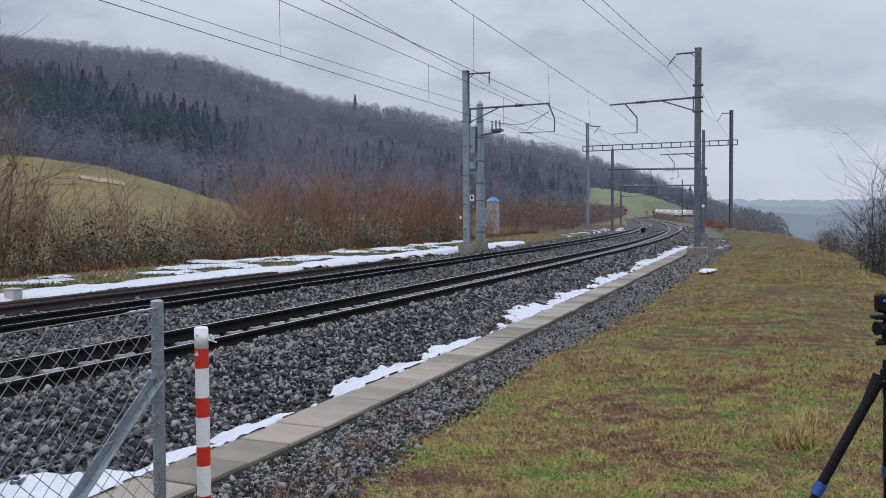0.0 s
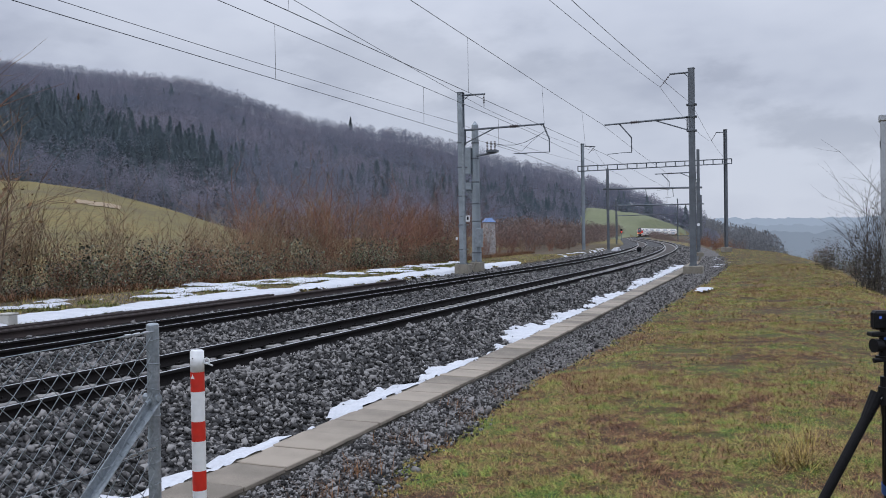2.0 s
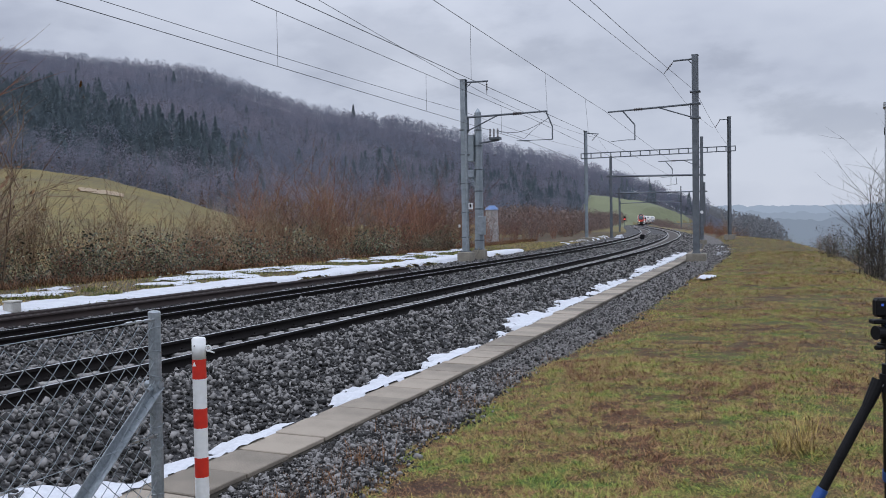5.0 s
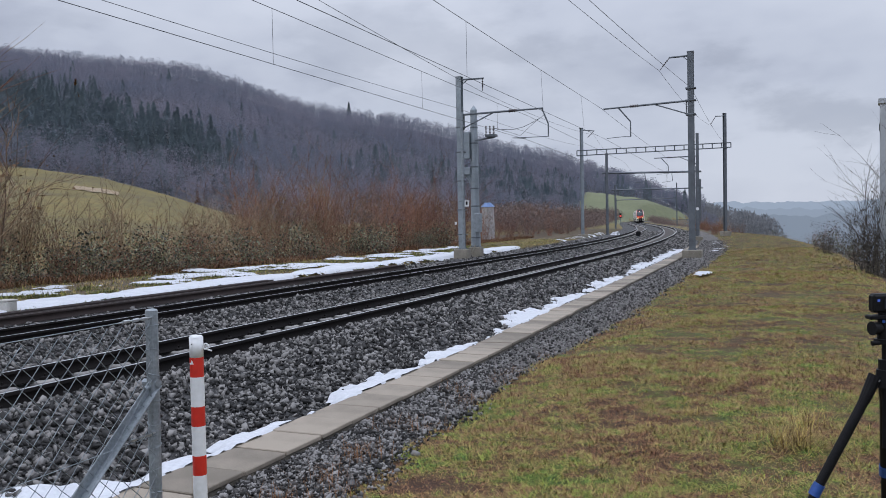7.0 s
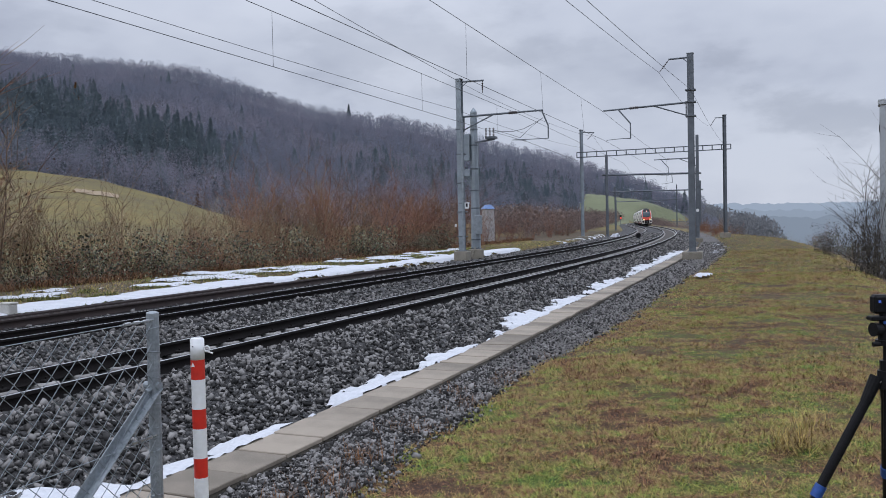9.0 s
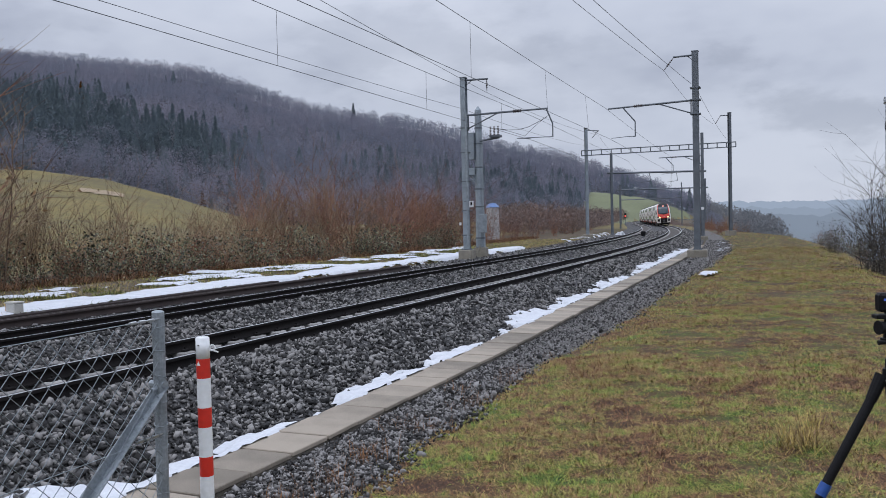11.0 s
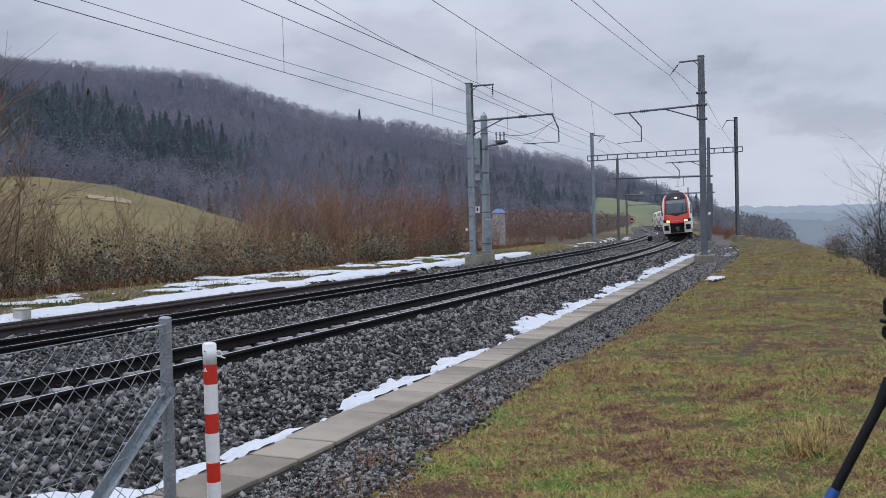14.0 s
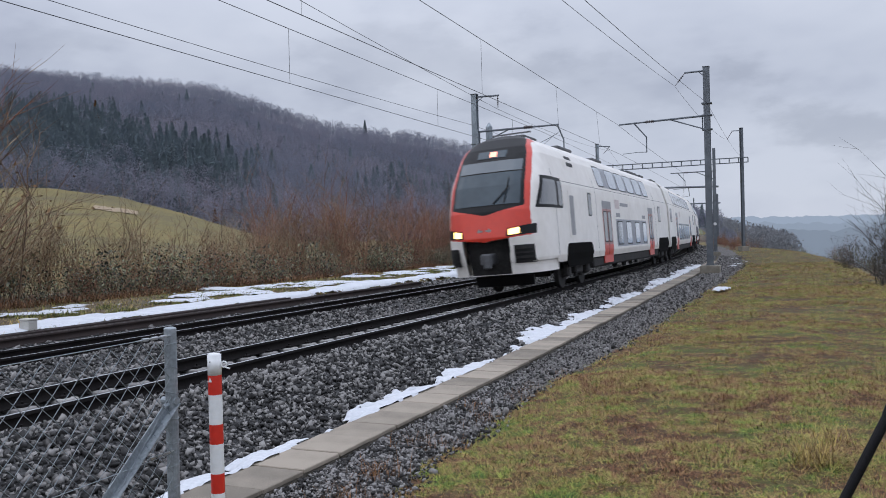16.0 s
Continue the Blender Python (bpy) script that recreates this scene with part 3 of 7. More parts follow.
def ballast_stones():
    rng = np.random.default_rng(11)
    S, O = [], []
    for s0, s1, o0, o1, d in ((-1, 9, 0.95, 2.85, 560), (9, 18, 0.95, 2.85, 360), (18, 34, 0.95, 2.85, 190), (34, 60, 0.95, 2.85, 60), (60, 120, 0.95, 2.6, 22),
                              (2, 15, -3.0, -0.95, 360), (15, 32, -3.0, -0.95, 160), (32, 60, -3.0, -0.95, 50), (60, 110, -3.0, -0.95, 20), (5, 30, -5.9, -4.8, 90), (27, 75, -7.2, -4.9, 32)):
        a, b = scatter(rng, s0, s1, o0, o1, d)
        S.append(a)
        O.append(b)
    S, O = np.concatenate(S), np.concatenate(O)
    size = np.clip(0.036 * np.exp(0.32 * rng.normal(size=len(S))), 0.02, 0.085) * np.where(S > 25, 1.25, 1.0) * np.where(S > 60, 1.6, 1.0)
    z = bed_z(O) + size * 0.25 + rng.uniform(-0.012, 0.022, len(S)) + 0.012 * wobble(S, O, 0.35)
    return stones("ballast_stones", "angular dark grey crushed ballast stones", S, O, z, size, BALLAST, 3, "ballast")


def crib_stones():
    rng = np.random.default_rng(13)
    S, O = [], []
    for s0, s1, o0, o1, d in ((2, 14, -0.62, 0.6, 200), (14, 40, -0.62, 0.6, 60), (5, 25, -4.47, -3.25, 110), (25, 45, -4.47, -3.25, 50)):
        a, b = scatter(rng, s0, s1, o0, o1, d)
        S.append(a)
        O.append(b)
    S, O = np.concatenate(S), np.concatenate(O)
    size = rng.uniform(0.034, 0.066, len(S))
    return stones("crib_stones", "ballast stones between the rails darkened by painted shade and brake dust", S, O, bed_z(O) + size * 0.2, size, CRIBSTONE, 6, "ballast")


def gravel_stones():
    rng = np.random.default_rng(12)
    S, O = [], []
    for s0, s1, d in ((0.5, 8, 1150), (8, 18, 420), (18, 34, 170), (34, 70, 50)):
        a, b = scatter(rng, s0, s1, 3.1, 5.2, d)
        S.append(a)
        O.append(b)
    S, O = np.concatenate(S), np.concatenate(O)
    keep = (O > trough_off(S) + 0.33) & (O < grass_edge(S) + rng.uniform(-0.15, 0.25, len(S)))
    S, O = S[keep], O[keep]
    size = 0.014 * np.exp(0.45 * np.abs(rng.normal(size=len(S)))) * np.where(S > 18, 1.5, 1.0)
    return stones("path_gravel", "small grey gravel stones beside the cable trough", S, O, -0.470 + 0.09 * np.clip((O - 3.1) / 1.7, 0, 1) ** 0.7 + size * 0.25, size, PATHSTONE, 5, "gravel")


ballast_stones()
crib_stones()
gravel_stones()


# ---- snow ----
def snow(s0, s1, o0, o1, mask, height, label, base, step=0.06):
    """A patchy sheet of snow by the line: mask(s, off) above zero is snow."""
    ss, oo = np.arange(s0, s1, step), np.arange(o0, o1, step * 0.8)
    S, O = np.meshgrid(ss, oo, indexing="ij")
    m = mask(S, O)
    Z = base(S, O) + np.clip(m, -0.1, 1) * 0 + height * (smooth01(m, -0.02, 0.25) - 0.15) + 0.008 * wobble(S, O, 0.25)
    P = np.stack(on_line(S, O, Z), -1)
    idx = np.arange(S.size).reshape(S.shape)
    F = np.stack([idx[:-1, :-1], idx[1:, :-1], idx[1:, 1:], idx[:-1, 1:]], -1).reshape(-1, 4)
    F = F[(m.ravel()[F] > -0.02).all(1)]
    used = np.unique(F)
    remap = np.zeros(S.size, int)
    remap[used] = np.arange(len(used))
    return tagged(mesh_of("snow_patch", P.reshape(-1, 3)[used], remap[F], SNOW, smooth=True), label, "snow", kind="stuff")


def edge_snow_mask(s, o):
    width = np.interp(s, [-2, 0, 1.6, 2.0, 2.5, 3.9, 4.2, 4.5, 4.7, 5.0, 5.4, 6.8, 7.3, 7.6, 8.4, 9.4, 10, 10.4, 11, 11.8, 12.3, 13.5, 14.8, 15.5, 18, 19, 21, 24, 26, 30, 36, 40, 48],
                      [0.5, 0.7, 0.66, 0.24, 0.4, 0.28, -0.15, 0.16, -0.2, 0.22, 0.42, 0.3, 0.0, 0.22, 0.5, 0.36, -0.02, 0.2, 0.22, -0.08, 0.46, 0.56, 0.2, 0.3, 0.28, 0.14, 0.3, 0.26, 0.16, 0.3, 0.24, 0.34, 0.2])
    inner = trough_off(s) - 0.25
    return width - (inner - o) + 0.26 * fbm(s, o, 0.55, 3) + 0.22 * fbm(s, o, 0.17, 8, 2) + 0.02 - 8 * np.maximum(0, o - inner - 0.02)


snow(-2, 48, 1.9, 3.34, edge_snow_mask, 0.09, "melting snow along the foot of the ballast slope", lambda s, o: np.maximum(bed_z(o) + 0.034, -0.41))


def verge_snow_mask(s, o):
    solid = 0.27 - np.abs(o + 7.9) * 0.52 + 0.2 * smooth01(s, 5, 14)
    patchy = 0.75 * fbm(s, o, 1.9, 4) + 0.25 * fbm(s, o, 0.5, 9, 2) - 0.14 - 0.13 * np.abs(o + 10.8) + 0.12 * smooth01(s, 10, 22)
    gone = 1.5 * smooth01(s, 44, 60)
    return np.maximum(solid + 0.42 * fbm(s, o, 1.4, 6) + 0.2 * fbm(s, o, 0.42, 2, 2), patchy) - gone - 1.5 * smooth01(o, -7.2, -6.98) - 0.9 * smooth01(-s, -6, -3)


snow(3, 62, -13.5, -6.9, verge_snow_mask, 0.06, "thin old snow on the grass verge", lambda s, o: np.interp(np.minimum(o, -7.2), OFF_K, OFF_Z) + 0.035 - 0.22 * smooth01(o, -7.45, -7.05), 0.11)
snow(60, 100, -8.2, -6.7, lambda s, o: 0.35 * wobble(s, o, 1.6, 5) - 0.1, 0.06, "thin old snow on the grass verge", lambda s, o: np.interp(o, OFF_K, OFF_Z) + 0.05, 0.2)
snow(24.5, 28.5, 4.6, 5.8, lambda s, o: 0.5 - ((s - 26.4) / 1.6) ** 2 - ((o - 5.1) / 0.42) ** 2 + 0.3 * wobble(s, o, 0.4), 0.06, "small patch of snow on the grass", lambda s, o: np.interp(o, OFF_K, OFF_Z) + 0.05, 0.08)
snow(45, 66, 3.2, 6.6, lambda s, o: -0.24 + 0.45 * wobble(s, o, 1.1, 7) - 0.25 * np.abs(o - 4.4), 0.06, "patchy snow on the grass beyond the mast", lambda s, o: np.interp(o, OFF_K, OFF_Z) + 0.05, 0.12)


# ---- masts, brackets, gantries ----
def h_beam(bm, h, w, d, m=None, t=0.012):
    """An H-section standing on its base: width across, depth along."""
    m = m or Matrix()
    box(bm, (w, t, h), m @ pose(0, -d / 2, h / 2))
    box(bm, (w, t, h), m @ pose(0, d / 2, h / 2))
    box(bm, (t, d, h), m @ pose(0, 0, h / 2))
    return bm


def standing(x, y, z):
    s, _ = to_line(np.array([x]), np.array([y]))
    return Matrix.Translation((x, y, z)) @ pose(0, 0, 0, 0, 0, -math.degrees(heading(float(s[0])))), float(s[0])


def foundation(par, w, d, top, low=-0.6):
    part("concrete_base", box(B(), (w, d, top - low), pose(0, 0, (top + low) / 2), 0.03), CONCRETE, par, "weathered concrete foundation block")
    bm = B()
    for a in (-1, 1):
        for b in (-1, 1):
            tube(bm, (a * 0.17, b * 0.17, top), (a * 0.17, b * 0.17, top + 0.09), 0.016, seg=6)
    box(bm, (0.46, 0.46, 0.025), pose(0, 0, top + 0.02))
    part("base_plate", bm, MAST, par)


def cantilever(par, z0, z1, reach, drop_x, steady_z, steady_x, side, bend=-0.62):
    """Bracket: top tube from z0 at the mast to z1 at its tip, raking strut, registration drop and steady arm."""
    g = lambda t: (side * reach * t, 0, z0 + (z1 - z0) * t)
    tb = part("cantilever_tube", tube(tube(B(), g(0.03), g(0.60), 0.05), g(0.70), g(1.0), 0.042), MAST, par)
    bm = B()
    for k in range(5):
        tube(bm, g(0.60 + 0.02 * k), g(0.612 + 0.02 * k), 0.085, 0.06, 10)
    tube(bm, g(0.59), g(0.71), 0.035)
    part("insulator", bm, CERAMIC, tb, "dark ribbed insulator")
    part("strut", tube(B(), (side * 0.1, 0, z0 - 0.68), g(0.42), 0.032), MAST, par)
    part("hanger", tube(tube(B(), (side * 0.22, 0, z0 - 0.7), (side * 0.22, 0, z0 + 0.02), 0.03), (0, 0, z0 - 0.7), (side * 0.22, 0, z0 - 0.7), 0.04), MAST, par)
    top = g(abs(drop_x) / reach)
    knee = (side * (abs(drop_x) + bend), 0, z1 - 0.72)
    low = (side * (abs(drop_x) + bend), 0, steady_z + 0.03)
    part("drop_tube", tube(tube(B(), top, knee, 0.035), knee, low, 0.03), MAST, par)
    part("steady_arm", tube(tube(B(), low, (side * (abs(steady_x) * 0.8), 0, steady_z + 0.05), 0.018), (side * (abs(steady_x) * 0.8), 0, steady_z + 0.05), (side * abs(steady_x), 0, steady_z), 0.016), MAST, par)


def feeder_bracket(par, z, reach, side, hang):
    part("feeder_bracket", tube(tube(B(), (0, 0, z), (side * reach, 0, z - 0.02), 0.045), (side * 0.05, 0, z - 0.3), (side * reach * 0.35, 0, z - 0.02), 0.02), MAST, par)
    bm = tube(B(), (side * reach * 0.95, 0, z), (side * (reach * 0.95 + hang[0]), 0, z + hang[1]), 0.016)
    for k in range(4):
        t = 0.25 + 0.14 * k
        p0 = Vector((side * reach * 0.95, 0, z)).lerp(Vector((side * (reach * 0.95 + hang[0]), 0, z + hang[1])), t)
        p1 = Vector((side * reach * 0.95, 0, z)).lerp(Vector((side * (reach * 0.95 + hang[0]), 0, z + hang[1])), t + 0.06)
        tube(bm, p0, p1, 0.05, 0.035, 8)
    part("hanging_insulator", bm, CERAMIC, par)


def mast_b():
    m, s = standing(12.75, 42.0, 0)
    ob = empty("catenary_mast", m)
    foundation(ob, 0.95, 0.95, -0.02, -0.8)
    part("mast_column", h_beam(B(), 9.85, 0.30, 0.34), MAST, ob)
    cantilever(ob, 7.45, 7.30, 4.35, 3.6, 5.78, 4.2, -1)
    feeder_bracket(ob, 9.68, 1.05, -1, (0.5, -0.62))
    part("cap_plate", box(B(), (0.34, 0.38, 0.03), pose(0, 0, 9.86)), MAST, ob)
    for z in (8.05, 7.45, 6.75):
        part("clamp_band", box(B(), (0.5, 0.44, 0.07), pose(0, 0, z), 0.008), MAST, ob)
    return tagged(ob, "dark steel railway mast with a wire bracket on a concrete base", "catenary mast", group="catenary masts")


def mast_a():
    m, s = standing(1.17, 40.9, 0)
    ob = empty("catenary_mast", m)
    foundation(ob, 0.68, 0.68, 0.28, -0.4)
    part("mast_column", h_beam(B(), 8.62, 0.26, 0.30), MASTPALE, ob)
    part("conduit_pipe", tube(B(), (0.15, -0.19, 0.3), (0.15, -0.19, 6.9), 0.065), GALV, ob, "pale galvanised cable pipe")
    cantilever(ob, 6.80, 6.86, 4.15, 4.08, 5.5, 3.3, 1, 0.3)
    feeder_bracket(ob, 8.5, 1.25, 1, (0.0, -0.62))
    bm = B()
    loop = [(1.75, 0, 6.05), (2.2, 0, 5.97), (2.7, 0, 5.95), (3.2, 0, 6.05), (3.65, 0, 6.24), (4.1, 0, 6.46)]
    for p, q in zip(loop[:-1], loop[1:]):
        tube(bm, p, q, 0.012, seg=6)
    part("jumper_cable", bm, WIRE, ob, "slack black jumper cable")
    pl = part("number_plate", box(B(), (0.22, 0.02, 0.3), pose(0.33, -0.17, 2.5), 0.006), WHITE, ob, "small white mast plate")
    part("plate_bar", box(B(), (0.09, 0.006, 0.16), pose(0.33, -0.183, 2.52)), BLACK, pl)
    part("plate_bracket", box(B(), (0.3, 0.012, 0.03), pose(0.1, -0.165, 2.62)), MAST, ob)
    part("small_tag", box(B(), (0.1, 0.012, 0.14), pose(-0.26, -0.16, 1.55)), WHITE, ob)
    for z in (1.0, 2.2, 3.6, 5.0, 6.2):
        part("pipe_clamp", box(B(), (0.42, 0.36, 0.05), pose(0.03, -0.02, z), 0.006), MAST, ob)
    part("cap_plate", box(B(), (0.3, 0.34, 0.03), pose(0, 0, 8.63)), MAST, ob)
    return tagged(ob, "grey steel railway mast with a long wire bracket and cable pipe", "catenary mast", group="catenary masts")


def switch_mast():
    """The tapered post behind it that carries a disconnecting switch."""
    m, s = standing(1.93, 42.9, 0)
    ob = empty("switch_mast", m)
    foundation(ob, 0.62, 0.62, 0.32, -0.4)
    bm = B()
    bmesh.ops.create_cone(bm, cap_ends=True, segments=8, radius1=0.25, radius2=0.17, depth=7.3, matrix=pose(0, 0, 3.65, 0, 0, 22.5))
    bmesh.ops.create_cone(bm, cap_ends=True, segments=8, radius1=0.17, radius2=0.02, depth=0.22, matrix=pose(0, 0, 7.41, 0, 0, 22.5))
    part("mast_column", bm, MASTPALE, ob)
    pf = part("switch_platform", box(tube(B(), (0, -0.1, 5.72), (1.15, -0.1, 5.86), 0.05), (0.55, 0.4, 0.12), pose(0.95, -0.1, 5.93), 0.01), MAST, ob)
    for x in (0.68, 0.88, 1.08):
        bm = B()
        for k in range(6):
            tube(bm, (x, -0.1, 6.0 + 0.075 * k), (x, -0.1, 6.05 + 0.075 * k), 0.06, 0.035, 8)
        part("insulator", bm, CERAMIC, pf)
    part("drive_box", box(B(), (0.34, 0.3, 0.95), pose(0.24, -0.3, 1.55), 0.02), GALV, ob, "grey sheet-steel switch drive box")
    part("drive_rod", tube(B(), (0.23, -0.28, 1.9), (0.3, -0.2, 5.75), 0.016), GALV, ob)
    lad = part("cable_box", box(B(), (0.42, 0.3, 1.35), pose(-0.38, -0.12, 5.5), 0.02), MASTPALE, ob)
    part("lower_box", box(B(), (0.36, 0.3, 0.35), pose(-0.33, -0.14, 4.2), 0.02), MASTPALE, ob)
    bm = B()
    for k in range(2):
        tube(bm, (-0.45 + 0.15 * k, -0.2, 3.95), (-0.05 + 0.12 * k, -0.2, 3.45), 0.025)
    part("brace_bar", bm, GALV, ob)
    for z in (0.8, 2.4, 3.3, 4.4, 5.6, 6.4):
        bm = B()
        bmesh.ops.create_cone(bm, cap_ends=True, segments=8, radius1=0.275 - 0.012 * z, radius2=0.275 - 0.012 * z, depth=0.07, matrix=pose(0, 0, z, 0, 0, 22.5))
        part("clamp_band", bm, MAST, ob)
    part("base_brace", tube(B(), (-0.1, -0.5, -0.05), (0.05, -0.25, 0.42), 0.03), CONCRETE, ob)
    return tagged(ob, "pale tapered steel post with a switch and control boxes", "switch mast")


def lattice_gantry():
    """The portal with a ladder beam over both tracks."""
    a, b = Vector((13.85, 80.2, 0)), Vector((28.5, 83.0, 0))
    d = (b - a)
    turn = math.degrees(math.atan2(d.y, d.x))
    ob = empty("lattice_gantry", Matrix.Translation(a) @ pose(0, 0, 0, 0, 0, turn))
    L = d.length
    for x, h in ((0, 10.3), (L, 11.8)):
        col = part("mast_column", h_beam(B(), h, 0.24 if x == 0 else 0.26, 0.28, pose(x, 0, 0)), MASTPALE if x == 0 else MAST, ob)
        part("concrete_base", box(B(), (0.8, 0.8, 0.75), pose(x, 0, -0.2), 0.03), CONCRETE, ob, "weathered concrete foundation block")
        part("cap_plate", box(B(), (0.32, 0.34, 0.04), pose(x, 0, h)), MAST, col)
    z0, z1 = 8.05, 8.52
    bm = B()
    for z in (z0, z1):
        r = 0.55
        box(bm, (L + 2 * r, 0.1, 0.09), pose(L / 2, -0.2, z + 0.0, 0, -math.degrees(math.atan2(0.72, L)), 0))
    part("beam_chord", bm, MAST, ob)
    n = 16
    for k in range(n + 1):
        x = -0.55 + (L + 1.1) * k / n
        part("beam_post", box(B(), (0.07, 0.08, z1 - z0), pose(x, -0.2, (z0 + z1) / 2 + 0.72 * (x - L / 2) / L)), MAST, ob)
    feeder_a = part("feeder_bracket", tube(B(), (0, 0, 10.1), (1.3, 0, 10.05), 0.045), MAST, ob)
    part("hanging_insulator", tube(B(), (1.25, 0, 10.05), (0.6, -0.1, 9.4), 0.03), CERAMIC, feeder_a)
    feeder_b = part("feeder_bracket", tube(B(), (L, 0, 11.55), (L - 1.0, 0, 11.5), 0.045), MAST, ob)
    part("hanging_insulator", tube(B(), (L - 0.95, 0, 11.5), (L - 1.5, 0, 10.7), 0.03), CERAMIC, feeder_b)
    return tagged(ob, "dark steel portal gantry with a ladder beam across two tracks", "gantry", group="gantries")


def plain_gantry(a, b, za, zb, ha, hb, over=0.5, drops=True):
    a, b = Vector(a), Vector(b)
    d = b - a
    ob = empty("beam_gantry", Matrix.Translation(a) @ pose(0, 0, 0, 0, 0, math.degrees(math.atan2(d.y, d.x))))
    L = d.length
    for x, h in ((0, ha), (L, hb)):
        part("mast_column", h_beam(B(), h + 1.0, 0.24, 0.26, pose(x, 0, -1.0)), MAST, ob)
    part("cross_beam", tube(B(), (-over, 0, za), (L + over, 0, zb), 0.11, seg=4), MAST, ob)
    if drops:
        for x in (0.42, 0.72):
            zz = za + (zb - za) * x
            part("drop_bracket", tube(tube(B(), (L * x, 0, zz), (L * x + 0.1, 0, zz - 1.0), 0.035), (L * x + 0.1, 0, zz - 1.0), (L * x - 1.1, 0, zz - 1.15), 0.02), MAST, ob)
    return tagged(ob, "dark steel portal gantry with a plain cross beam", "gantry", group="gantries")


def small_mast():
    m, s = standing(22.98, 74.0, 0)
    ob = empty("catenary_mast", m)
    foundation(ob, 0.8, 0.8, -0.1, -0.9)
    part("mast_column", h_beam(B(), 9.0, 0.26, 0.28), MAST, ob)
    cantilever(ob, 7.0, 6.95, 3.7, 3.1, 5.5, 3.5, -1)
    part("round_sign", tube(B(), (-0.02, -0.17, 2.35), (-0.02, -0.2, 2.35), 0.14, seg=20), WHITE, ob, "small round white sign")
    return tagged(ob, "dark steel railway mast with a wire bracket", "catenary mast", group="catenary masts")


mast_a()
mast_b()
switch_mast()
lattice_gantry()
small_mast()
plain_gantry((19.05, 94.2, 0), (29.3, 94.6, 0), 6.72, 6.75, 8.95, 7.4)
plain_gantry((29.9, 141, 0), (44.2, 141, 0), 6.4, 6.5, 7.3, 8.0)
plain_gantry((49.6, 233, 0), (66.5, 233, 0), 6.7, 7.0, 7.3, 11.2, 0.3, False)


# ---- overhead wires ----
def wire(points, r, sag=0.0, n=14):
    """A round wire through the supports, hanging a little between them."""
    pts = []
    for a, b in zip(points[:-1], points[1:]):
        a, b = Vector(a), Vector(b)
        for k in range(n):
            t = k / n
            p = a.lerp(b, t)
            p.z -= sag * 4 * t * (1 - t) * (b - a).length / 60.0
            pts.append(p)
    pts.append(Vector(points[-1]))
    bm = B()
    rings = []
    for i, p in enumerate(pts):
        d = (pts[min(i + 1, len(pts) - 1)] - pts[max(i - 1, 0)]).normalized()
        u = d.cross(Vector((0, 0, 1))).normalized()
        w = u.cross(d)
        rings.append([bm.verts.new(p + r * (math.cos(a) * u + math.sin(a) * w)) for a in (0, 1.2566, 2.5133, 3.7699, 5.0265)])
    for A, C in zip(rings[:-1], rings[1:]):
        for k in range(5):
            bm.faces.new((A[k], A[(k + 1) % 5], C[(k + 1) % 5], C[k]))
    return bm


def P(s, off, z):
    return tuple(float(q) for q in on_line(s, off, z))


def catenary(contact, messenger, droppers, label, sag):
    ob = empty("overhead_line")
    part("contact_wire", wire(contact, 0.0085), WIRE, ob)
    part("carrier_wire", wire(messenger, 0.009, sag), WIRE, ob)
    for lo, hi in droppers:
        part("dropper", tube(B(), lo, hi, 0.005, seg=4), WIRE, ob)
    return tagged(ob, label, "overhead line", group="overhead lines")


def on_pair(points, t, sag=0.0):
    a, b = Vector(points[0]), Vector(points[1])
    p = a.lerp(b, t)
    p.z -= sag * 4 * t * (1 - t) * (b - a).length / 60.0
    return p


